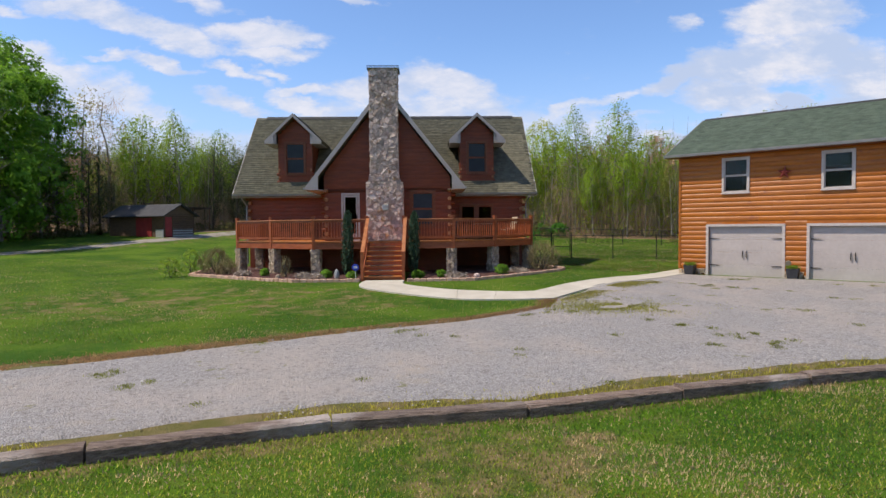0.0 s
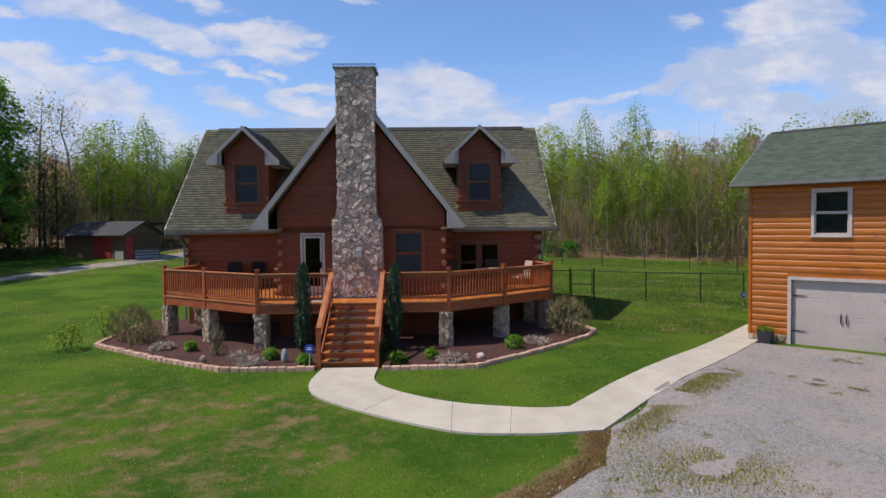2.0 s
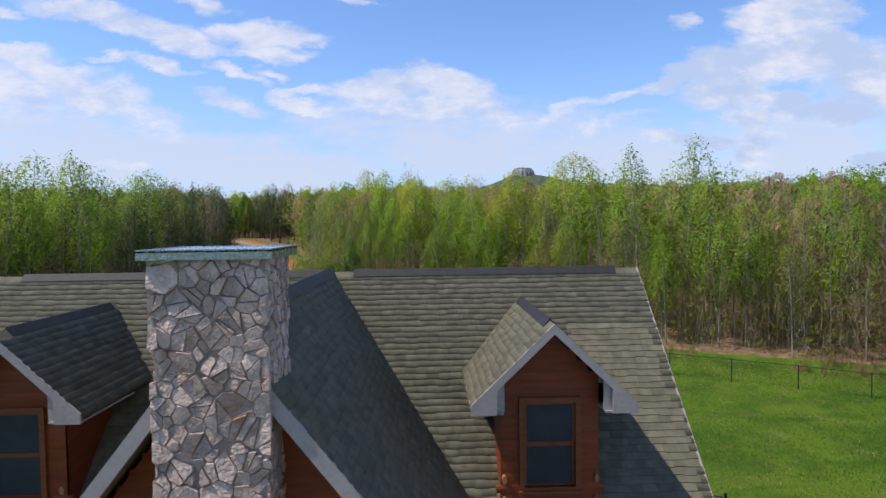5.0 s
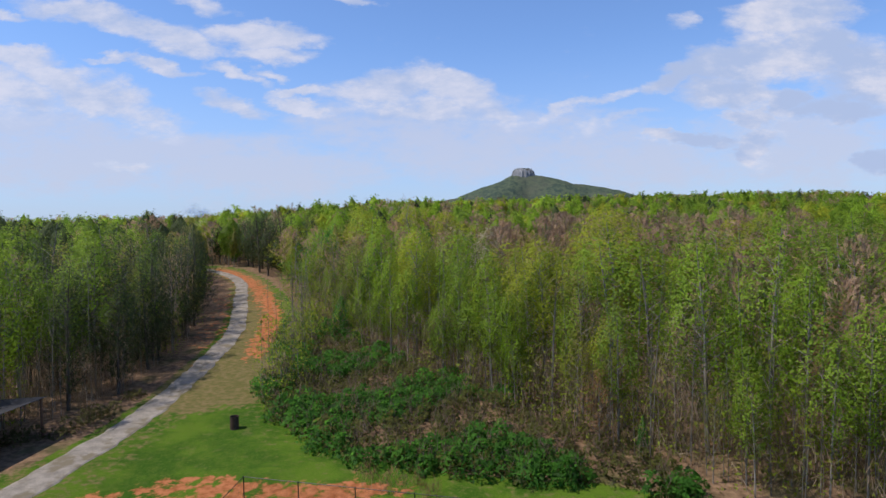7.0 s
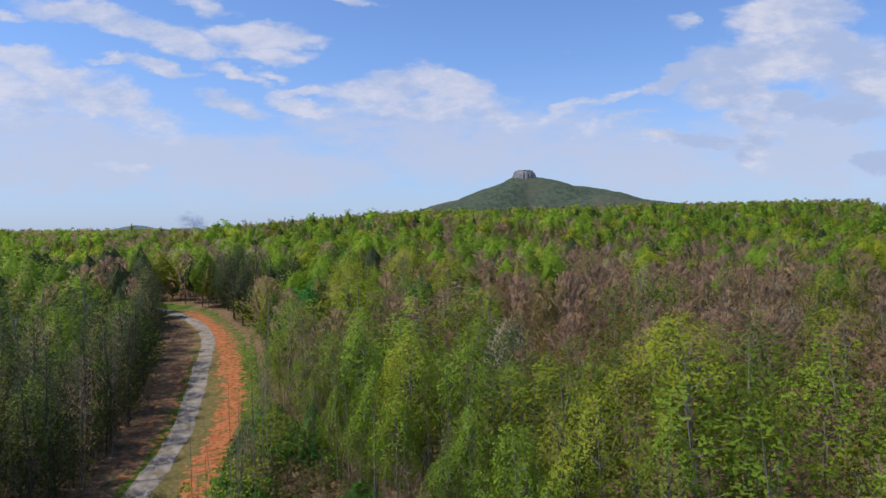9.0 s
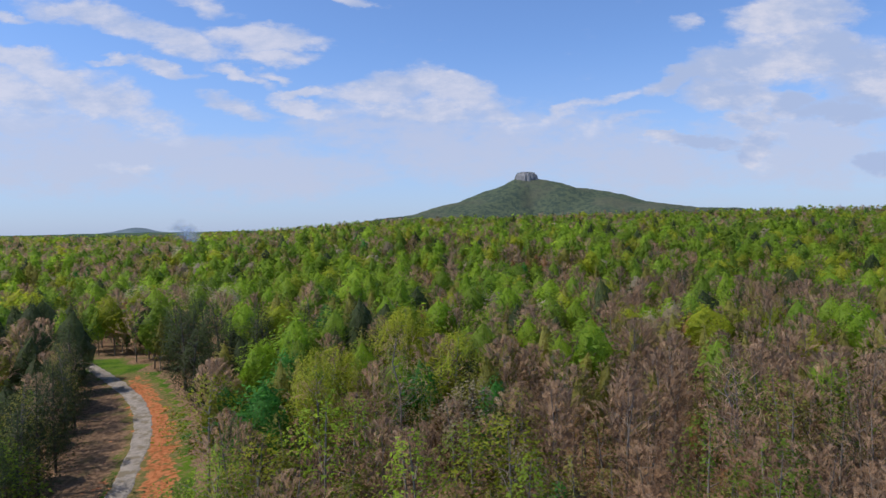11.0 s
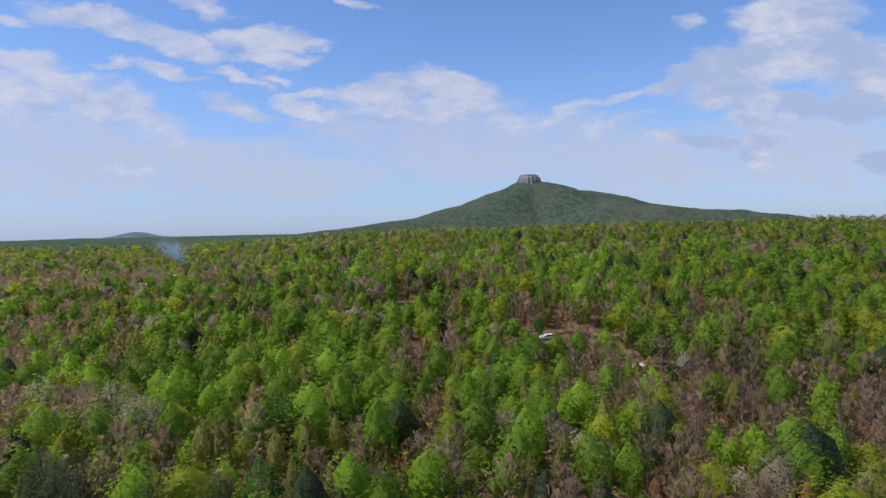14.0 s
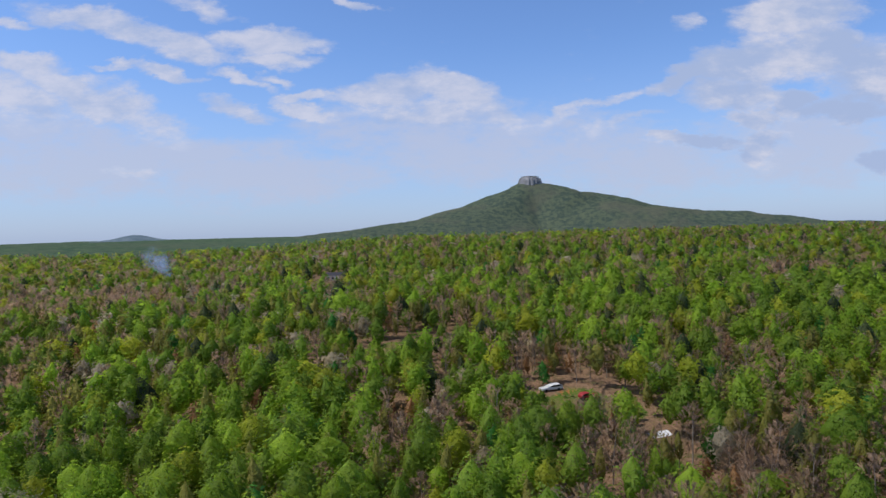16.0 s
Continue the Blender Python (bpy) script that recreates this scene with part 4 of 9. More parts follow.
door_hole, win_hole = (-2.02, -1.36, 1.46, 3.42), (1.03, 1.93, 2.08, 3.48)
m = pose(0, YG, 0)
wall = part("gable_wall", wall_mesh(m, -2.78, 2.70, 0.0, 3.6, (door_hole, win_hole)), M["log_house"], house)
bm = bm_new()
prism(bm, [(-2.78, 3.6), (2.70, 3.6), (2.70, GAPEX - 0.3 - 1.28 * 2.83), (GX, GAPEX - 0.32), (-2.78, GAPEX - 0.3 - 1.28 * 2.65)], "y", YG, YG + 0.18)
gwall = part("gable_peak", bm, M["log_house"], house)
lay_logs(wall, log_h, m, -2.80, 2.72, FLOOR + 0.02, 3.55, 0.19, (door_hole, win_hole, (-0.95, 0.72, 0, 9)))


def peak(z):
    k = min(2.72, (GAPEX - 0.25 - z) / 1.28)
    return GX - k, GX + k


lay_logs(gwall, log_h, m, 0, 0, FLOOR + 0.02 + 0.19 * 11, 7.6, 0.19, ((-0.80, 0.50, 0, 9),), peak)
wl = part("front_wall", wall_mesh(pose(0, YW, 0), XL, -2.78, 0.0, 3.9), M["log_house"], house)
lay_logs(wl, log_h, pose(0, YW, 0), XL, -2.78, FLOOR + 0.02, 3.7, 0.19)
pair = ((3.36, 4.00, 1.55, 3.00), (4.18, 4.84, 1.55, 3.00))
wr = part("front_wall", wall_mesh(pose(0, YW, 0), 2.70, XR, 0.0, 3.9, pair), M["log_house"], house)
lay_logs(wr, log_h, pose(0, YW, 0), 2.70, XR, FLOOR + 0.02, 3.7, 0.19, pair)
for x, s0 in ((-2.78, 1), (2.52, 1)):
    bm = bm_new()
    box(bm, x, x + 0.18, YG + 0.18, YW, 0, 4.2)
    ob = part("wing_wall", bm, M["log_house"], house)
for x in (XL, XR - 0.18):
    bm = bm_new()
    prism(bm, [(YW + 0.18, 0), (YB, 0), (YB, 3.9), (RY, RZ - 0.25), (YW + 0.18, 3.9 + 0.18 * SL - 0.1)], "x", x, x + 0.18)
    sw = part("side_wall", bm, M["log_house"], house)
for sgn, x in ((-1, XL), (1, XR)):
    lay_logs(sw, log_h, Matrix.Translation((x, YW if sgn > 0 else YB, 0)) @ pose(0, 0, 0, 0, 0, 90 * sgn), 0.0, YB - YW, FLOOR - 0.2, 3.7, 0.19)
bm = bm_new()
box(bm, XL, XR, YB, YB + 0.18, 0, 3.9)
part("back_wall", bm, M["log_house"], house)
bm = bm_new()
box(bm, XL + 0.2, XR - 0.2, YW + 0.2, YB, FLOOR - 0.2, FLOOR - 0.02)
box(bm, -2.5, 2.5, YG + 0.2, YW + 0.2, FLOOR - 0.2, FLOOR - 0.02)
part("inner_floor", bm, M["shed_wood"], house)

# crossed log ends at the corners
bm = bm_new()
tube(bm, [(0, 0, 0), (0, -0.26, 0)], [0.085, 0.08], 10)
end_me = mesh_of(bm, "log_end", M["log_end"])
bm = bm_new()
tube(bm, [(0, 0, 0), (-0.26, 0, 0)], [0.085, 0.08], 10)
end_me2 = mesh_of(bm, "log_end", M["log_house"])
rng = random.Random(4)
for x, y, n, sx in ((-2.74, YG + 0.05, 13, -1), (2.66, YG + 0.05, 13, 1), (XL + 0.06, YW + 0.05, 11, -1), (XR - 0.06, YW + 0.05, 11, 1)):
    bm = bm_new()
    box(bm, x - 0.09, x + 0.09, y, y + 0.14, 0.0, 3.75)
    stack = part("corner_stack", bm, M["log_house"], house)
    for i in range(n):
        z = FLOOR + 0.11 + 0.19 * i
        if z > 3.75:
            continue
        if i % 2:
            piece("log_end", end_me, stack, Matrix.Translation((x, y, z)) @ pose(0, 0, 0, rng.uniform(-3, 3), 0, rng.uniform(-5, 5)))
        else:
            piece("log_end", end_me2, stack, Matrix.Translation((x, y + 0.08, z)) @ Matrix.Diagonal((-sx, 1, 1, 1)) if sx > 0 else Matrix.Translation((x, y + 0.08, z)))

# main roof
bm = bm_new()
prism(bm, [(EY, EZ), (RY, RZ), (2 * RY - EY, EZ), (2 * RY - EY, EZ - 0.14), (RY, RZ - 0.22), (EY, EZ - 0.14)], "x", -7.65, 6.98)
roof = part("main_roof", bm, M["shingle_house"], house)
in_gable = lambda p: abs(p.x - GX) < (GAPEX - p.z) / 1.28 - 0.12
for dc in (-4.76, 4.14):
    pass
dorm = lambda p: any(abs(p.x - c) < 0.80 and 7.7 < p.y < 7.7 + (6.4 - 4.3) / SL for c in (-4.76, 4.14))
shingle_field(roof, (-7.66, EY - 0.03, EZ - 0.03 * SL + 0.004), (1, 0, 0), (0, 1, SL), 14.65, math.hypot(RY - EY, RZ - EZ), M["shingle_house"],
              keep=lambda p: not in_gable(p) and not dorm(p), singles=lambda p: 5.05 < p.x < 6.9 and p.z < 6.9)
shingle_field(roof, (6.99, 2 * RY - EY + 0.03, EZ - 0.03 * SL + 0.004), (-1, 0, 0), (0, -1, SL), 14.65, math.hypot(RY - EY, RZ - EZ), M["shingle_house"], expo=0.29, w0=0.6, seed=8)
bm = bm_new()
prism(bm, [(RY - 0.15, RZ - 0.10), (RY, RZ + 0.055), (RY + 0.15, RZ - 0.10)], "x", -7.1, -0.3)
prism(bm, [(RY - 0.15, RZ - 0.10), (RY, RZ + 0.055), (RY + 0.15, RZ - 0.10)], "x", 0.4, 6.45)
part("ridge_vent", bm, M["ridge_vent"], house)
for x0, x1 in ((-7.66, GX - 3.2), (GX + 3.2, 7.0)):
    bm = bm_new()
    prism(bm, [(EY - 0.02, EZ - 0.02), (EY - 0.12, EZ - 0.02), (EY - 0.11, EZ - 0.11), (EY - 0.02, EZ - 0.13)], "x", x0, x1)
    part("gutter", bm, M["gutter"], house)
    bm = bm_new()
    box(bm, x0, x1, EY + 0.01, YW, EZ - 0.17, EZ - 0.145)
    part("soffit", bm, M["fascia"], house)
for x in (-7.66, 6.985):
    bm = bm_new()
    prism(bm, [(EY, EZ + 0.01), (RY, RZ + 0.01), (2 * RY - EY, EZ + 0.01), (2 * RY - EY, EZ - 0.2), (RY, RZ - 0.24), (EY, EZ - 0.2)], "x", x - 0.02, x + 0.02)
    part("rake_trim", bm, M["fascia"], house)
for x in (-7.2, 6.62):
    bm = bm_new()
    tube(bm, [(x, EY - 0.07, EZ - 0.12), (x, EY - 0.06, EZ - 0.25), (x * 0.985, YW - 0.1, EZ - 0.55), (x * 0.985, YW - 0.1, 0.25)], 0.04, 8)
    part("downspout", bm, M["gutter"], house)

# front gable
groof = gable_wings(house, GX, 4.0, RY - 0.2, GAPEX, GHALF, GTIP)
gs = (GAPEX - GTIP) / GHALF
over_main = lambda p: p.z > EZ + (p.y - EY) * SL - 0.05
ln = math.hypot(GHALF, GAPEX - GTIP)
shingle_field(groof, (GX + GHALF + 0.02, 3.97, GTIP - 0.02), (0, 1, 0), (-1, 0, gs), 7.4, ln, M["shingle_house"], keep=over_main, seed=5)
shingle_field(groof, (GX - GHALF - 0.02, 3.97, GTIP - 0.02), (0, 1, 0), (1, 0, gs), 7.4, ln, M["shingle_house"], keep=over_main, seed=6)
bm = bm_new()
prism(bm, [(GX - 0.13, GAPEX - 0.12), (GX, GAPEX + 0.05), (GX + 0.13, GAPEX - 0.12)], "y", 4.5, RY)
part("ridge_cap", bm, M["ridge_vent"], house)
rake_board(house, GX, 3.955, GAPEX + 0.005, GHALF + 0.03, GTIP, 0.26, 0.56, 3.62)
for sgn in (-1, 1):
    bm = bm_new()
    prism(bm, [(GX + sgn * (GHALF + 0.02), GTIP - 0.01), (GX + sgn * (GHALF + 0.12), GTIP - 0.01), (GX + sgn * (GHALF + 0.11), GTIP - 0.10), (GX + sgn * (GHALF + 0.02), GTIP - 0.12)], "y", 3.96, EY - 0.1)
    part("gutter", bm, M["gutter"], house)
    bm = bm_new()
    box(bm, min(GX + sgn * 2.7, GX + sgn * GHALF), max(GX + sgn * 2.7, GX + sgn * GHALF), 4.0, 7.2, 3.60, 3.625)
    part("soffit", bm, M["fascia"], house)

# dormers
for c in (-4.76, 4.14):
    y0, hw = 7.6, 0.83
    apex, half, tip = 7.50, 1.34, 6.20
    hole = (c - 0.43, c + 0.43, 4.66, 6.10)
    dm = part("dormer", wall_mesh(pose(0, y0, 0), c - hw, c + hw, 4.12, 6.45, (hole,), 0.12), M["log_house"], house)
    bm = bm_new()
    prism(bm, [(c - hw, 6.45), (c + hw, 6.45), (c, apex - 0.17)], "y", y0, y0 + 0.12)
    part("dormer_peak", bm, M["log_house"], dm)
    lay_logs(dm, log_h, pose(0, y0, 0), c - hw, c + hw, 4.14, 6.9, 0.19, ((hole[0] - 0.08, hole[1] + 0.08, hole[2] - 0.1, hole[3] + 0.1),), lambda z, c=c: (c - min(hw, (7.42 - z) / 0.97), c + min(hw, (7.42 - z) / 0.97)))
    for sgn in (-1, 1):
        bm = bm_new()
        x = c + sgn * hw
        prism(bm, [(y0 + 0.12, 4.12), (y0 + 0.12, 6.6), (y0 + 2.5, 6.6)], "x", min(x, x - sgn * 0.12), max(x, x - sgn * 0.12))
        part("dormer_cheek", bm, M["log_house"], dm)
        for i in range(10):
            z = 4.24 + 0.19 * i
            if z < 4.9:
                ob = piece("log_end", end_me if i % 2 else end_me2, dm, Matrix.Translation((x - sgn * 0.05, y0 + 0.02, z)) @ Matrix.Diagonal((-0.5 * sgn if sgn > 0 else 0.5, 0.42, 0.9, 1)))
    window(house, pose(hole[0], y0, hole[2]), 0.86, 1.44, M["trim_red"], M["pane_screen"], label="double-hung window in a stained wood casing")
    dr = gable_wings(house, c, 7.16, 10.9, apex, half, tip, 0.10, "dormer_roof")
    ds = (apex - tip) / half
    for sgn, sd in ((1, 11), (-1, 12)):
        shingle_field(dr, (c + sgn * (half + 0.02), 7.13, tip - 0.02), (0, 1, 0), (-sgn, 0, ds), 3.9, math.hypot(half, apex - tip), M["shingle_house"], keep=over_main, seed=sd)
    bm = bm_new()
    prism(bm, [(c - 0.12, apex - 0.10), (c, apex + 0.045), (c + 0.12, apex - 0.10)], "y", 7.5, 10.7)
    part("ridge_cap", bm, M["ridge_vent"], dm)
    rake_board(dm, c, 7.12, apex + 0.005, half + 0.02, tip, 0.17, 0.42, tip - 0.16, 0.04)
    for sgn in (-1, 1):
        bm = bm_new()
        box(bm, min(c + sgn * hw, c + sgn * half), max(c + sgn * hw, c + sgn * half), 7.16, 8.9, tip - 0.16, tip - 0.13)
        part("dormer_soffit", bm, M["fascia"], dm)
        bm = bm_new()
        prism(bm, [(c + sgn * (hw - 0.02), tip - 0.128), (c + sgn * (half - 0.02), tip - 0.128), (c + sgn * (half - 0.02), tip - 0.06), (c + sgn * (hw - 0.02), apex - ds * hw - 0.12)], "y", 7.20, 7.24)
        part("eave_return", bm, M["fascia"], dm)

# windows and door
window(house, pose(1.03, YG, 2.08), 0.90, 1.40, M["trim_red"], M["pane_screen"], casing=0.12, label="double-hung window in a stained wood casing")
for a, b, c0, d0 in pair:
    window(house, pose(a, YW, c0), b - a, d0 - c0, M["trim_red"], M["pane"], casing=0.09, label="double-hung window in a stained wood casing")
bm = bm_new()
for a, b, c0, d0 in ((-2.09, -2.02, 1.42, 3.49), (-1.36, -1.29, 1.42, 3.49), (-2.02, -1.36, 3.42, 3.49)):
    box(bm, a, b, YG - 0.06, YG + 0.1, c0, d0)
door = part("storm_door", bm, M["white_trim"], house, "white framed full-glass storm door")
bm = bm_new()
for a, b, c0, d0 in ((-2.0, -1.93, 1.48, 3.40), (-1.45, -1.38, 1.48, 3.40), (-1.93, -1.45, 3.32, 3.40), (-1.93, -1.45, 1.48, 1.72)):
    box(bm, a, b, YG - 0.03, YG + 0.01, c0, d0)
part("door_frame", bm, M["white_trim"], door)
bm = bm_new()
box(bm, -1.93, -1.45, YG - 0.014, YG - 0.006, 1.72, 3.32)
part("pane", bm, M["pane"], door)
bm = bm_new()
tube(bm, [(-1.42, YG - 0.07, 2.36), (-1.42, YG - 0.07, 2.50)], 0.014, 8)
box(bm, -1.445, -1.395, YG - 0.05, YG - 0.03, 2.32, 2.54)
part("handle", bm, M["iron"], door, "black door handle")
bm = bm_new()
box(bm, -2.10, -1.30, YG - 0.16, YG + 0.05, 1.40, 1.455)
part("threshold", bm, M["white_trim"], door)

# chimney
bm = bm_new()
box(bm, -0.74, 0.42, 3.90, 4.9, FLOOR - 0.1, 8.86)
prism(bm, [(-0.90, 0.0), (0.62, 0.0), (0.62, 3.85), (0.42, 4.25), (-0.74, 4.25), (-0.90, 3.85)], "y", 3.80, 4.5)
chim = part("chimney", bm, M["mortar"], house, "tall chimney of fitted grey field stone")
stone_face(chim, pose(-0.78, 3.90, 4.22), 1.24, 4.62, 0.29, M["stone"], 21, squash=0.95, proud=0.030)
stone_face(chim, pose(-0.94, 3.80, 1.42), 1.60, 2.52, 0.29, M["stone"], 22, squash=0.9, proud=0.030)
stone_face(chim, pose(-0.81, 3.80, 3.945), 1.30, 0.29, 0.24, M["stone"], 27, proud=0.030)
stone_face(chim, pose(0.42, 3.88, 4.10, 0, 0, 90), 0.97, 4.78, 0.24, M["stone"], 23, proud=0.030)
stone_face(chim, pose(0.62, 3.78, 1.42, 0, 0, 90), 0.67, 2.40, 0.24, M["stone"], 24, proud=0.030)
stone_face(chim, pose(-0.74, 4.85, 4.10, 0, 0, -90), 0.97, 4.78, 0.24, M["stone"], 25, proud=0.030)
stone_face(chim, pose(-0.90, 4.45, 1.42, 0, 0, -90), 0.67, 2.40, 0.24, M["stone"], 26, proud=0.030)
bm = bm_new()
box(bm, -0.85, 0.53, 3.80, 5.0, 8.86, 8.875)
for a, b, c0, d0 in ((-0.85, 0.53, 3.80, 3.815), (-0.85, 0.53, 4.985, 5.0), (-0.85, -0.835, 3.815, 4.985), (0.515, 0.53, 3.815, 4.985)):
    box(bm, a, b, c0, d0, 8.78, 8.89)
part("chimney_cap", bm, M["flashing"], chim, "pale blue-grey sheet metal cap")
bm = bm_new()
box(bm, -0.24, 0.03, 3.62, 3.74, 2.70, 2.94)
bevelled(bm, 0.012)
part("utility_box", bm, M["block"], chim, "small grey metal box fixed to the stone")
# ---- the deck ----
RAIL = [(-6.55, 7.3), (-6.83, 5.0), (-5.0, 3.72), (-2.93, 2.27), (-0.78, 2.27), (0.72, 2.27), (2.74, 2.3), (4.58, 3.68), (6.42, 5.27), (6.2, 7.3)]
deck = thing("deck", (0, 4, 0), "raised orange-stained timber deck on stone piers with a baluster rail", "deck")
bm = bm_new()
box(bm, -0.065, 0.065, 0, 1, -0.035, 0)
board_me = mesh_of(bm, "board", M["deck"])
x = -6.76
while x < 6.40:
    y0 = float(np.interp(x, [-6.83, -5.0, -2.93, 2.74, 4.58, 6.42], [5.0, 3.72, 2.27, 2.3, 3.68, 5.27])) - 0.02
    y1 = YG - 0.03 if -2.85 < x < 2.78 else YW - 0.03
    if -1.06 < x < 0.80:
        y1 = 3.60
    piece("board", board_me, deck, Matrix.Translation((x, y0, FLOOR)) @ Matrix.Diagonal((1, y1 - y0, 1, 1)))
    x += 0.137
for (x0, y0), (x1, y1) in zip(RAIL, RAIL[1:]):
    a, b = Vector((x0, y0, 0)), Vector((x1, y1, 0))
    ln, ang = (b - a).length, math.degrees(math.atan2(y1 - y0, x1 - x0))
    mm = pose(x0, y0, 0, 0, 0, ang)
    bm = bm_new()
    box(bm, -0.02, ln + 0.02, -0.03, 0.02, 1.12, FLOOR - 0.04, mm)
    part("rim_joist", bm, M["deck_red"], deck)
    bm = bm_new()
    box(bm, -0.03, ln + 0.03, -0.06, 0.02, FLOOR - 0.005, FLOOR + 0.03, mm)
    part("deck_edge", bm, M["rail_top"], deck)
    if (x0, x1) == (-0.78, 0.72):
        continue
    bm = bm_new()
    box(bm, 0.0, ln, -0.065, 0.065, 2.28, 2.32, mm)
    bevelled(bm, 0.008)
    part("top_rail", bm, M["rail_top"], deck)
    for zz in (1.51, 2.19):
        bm = bm_new()
        box(bm, 0.0, ln, -0.02, 0.02, zz, zz + 0.085, mm)
        part("rail", bm, M["deck_red"], deck)
bm = bm_new()
box(bm, -0.019, 0.019, -0.019, 0.019, 0, 0.62)
bal_me = mesh_of(bm, "baluster", M["deck_red"])
for (x0, y0), (x1, y1) in zip(RAIL, RAIL[1:]):
    if (x0, x1) == (-0.78, 0.72):
        continue
    ln, ang = math.hypot(x1 - x0, y1 - y0), math.degrees(math.atan2(y1 - y0, x1 - x0))
    n = int((ln - 0.12) / 0.118)
    for i in range(n):
        k = (i + 0.5) / n
        k = (0.06 + k * (ln - 0.12)) / ln
        piece("baluster", bal_me, deck, pose(x0 + (x1 - x0) * k, y0 + (y1 - y0) * k, 1.58, 0, 0, ang))
bm = bm_new()
box(bm, -0.055, 0.055, -0.055, 0.055, -0.30, 1.0)
box(bm, -0.07, 0.07, -0.07, 0.07, 1.003, 1.03)
prism(bm, [(-0.06, -0.06), (0.06, -0.06), (0.06, 0.06), (-0.06, 0.06)], "z", 1.033, 1.05)
post_me = mesh_of(bm, "post", M["deck_red"])
for i, (x, y) in enumerate(RAIL[1:-1]):
    piece("post", post_me, deck, pose(x, y, FLOOR, 0, 0, (-35 if x < -3 else 40 if x > 3 else 0)))
piece("post", post_me, deck, pose(-6.55, 7.3, FLOOR))
piece("post", post_me, deck, pose(6.2, 7.3, FLOOR))
# stair
stair = thing("deck_stair", (0.03, 1, 0), "orange timber stair with dark tread mats and sloping handrails", "stairs")
N, RUN = 8, 2.16
for i in range(N):
    z, y = FLOOR - FLOOR / N * (i + 1), 2.2 - RUN / (N - 1) * (i + 1)
    if i < N - 1:
        bm = bm_new()
        box(bm, -0.70, 0.76, y - 0.02, y + RUN / (N - 1) * 0.49, z - 0.035, z)
        box(bm, -0.70, 0.76, y + RUN / (N - 1) * 0.51, y + RUN / (N - 1) + 0.01, z - 0.035, z)
        tread = part("tread", bm, M["deck"], stair)
        bm = bm_new()
        box(bm, -0.52, 0.38, y - 0.025, y + 0.23, z + 0.001, z + 0.012)
        bevelled(bm, 0.004)
        part("tread_mat", bm, M["rubber_mat"], tread, "dark ribbed tread mat")
    bm = bm_new()
    box(bm, -0.70, 0.76, y + RUN / (N - 1) + 0.01, y + RUN / (N - 1) + 0.03, z + 0.02, z + FLOOR / N - 0.036)
    part("riser", bm, M["deck_red"], stair)
for x in (-0.745, 0.765):
    bm = bm_new()
    prism(bm, [(2.2, FLOOR - 0.04), (2.2, FLOOR - 0.36), (0.0, -0.05), (-0.06, 0.0), (-0.06, 0.14)], "x", x, x + 0.04)
    part("stringer", bm, M["deck_red"], stair)
    bm = bm_new()
    box(bm, x - 0.035, x + 0.075, -0.1, 0.01, 0.0, 1.05)
    box(bm, x - 0.05, x + 0.09, -0.115, 0.025, 1.053, 1.09)
    part("newel_post", bm, M["deck_red"], stair)
    bm = bm_new()
    prism(bm, [(2.3, 2.36), (2.3, 2.40), (-0.05, 1.05), (-0.05, 1.01)], "x", x - 0.045, x + 0.085)
    part("handrail", bm, M["rail_top"], stair)
    for lo in (0.62, 0.16):
        bm = bm_new()
        prism(bm, [(2.25, 2.33 - 1 + lo), (2.25, 2.24 - 1 + lo), (0.0, 0.94 - 1 + lo), (0.0, 1.03 - 1 + lo)], "x", x + 0.0, x + 0.035)
        part("stair_rail", bm, M["deck_red"], stair)
# stone piers
for x, y, ang, sd in ((-6.72, 5.12, -35, 1), (-4.88, 3.82, -35, 2), (-2.86, 2.42, 0, 3), (2.66, 2.45, 0, 4), (4.50, 3.85, 40, 5), (6.28, 5.42, 40, 6), (-6.4, 7.0, 0, 7), (5.9, 7.0, 0, 8)):
    base = float(land(x, y))
    bm = bm_new()
    box(bm, -0.17, 0.17, -0.17, 0.17, base - 0.1, 1.118, pose(x, y, 0, 0, 0, ang))
    pier = part("stone_pier", bm, M["mortar"], deck, "square pier faced in pale field stone")
    for k, (dx0, dy0) in enumerate(((-0.17, -0.17), (0.17, -0.17), (0.17, 0.17), (-0.17, 0.17))):
        if k == 2:
            continue
        stone_face(pier, pose(x, y, 0, 0, 0, ang) @ pose(dx0, dy0, base, 0, 0, 90 * k), 0.34, 1.10 - base, 0.19, M["stone_pier"], sd * 10 + k, proud=0.035)
# foundation seen between the piers
bm = bm_new()
box(bm, -2.7, 2.6, YG + 0.19, YG + 0.35, -0.2, FLOOR - 0.2)
box(bm, XL + 0.1, XR - 0.1, YW + 0.19, YW + 0.35, -0.2, FLOOR - 0.2)
part("foundation", bm, M["block"], house)

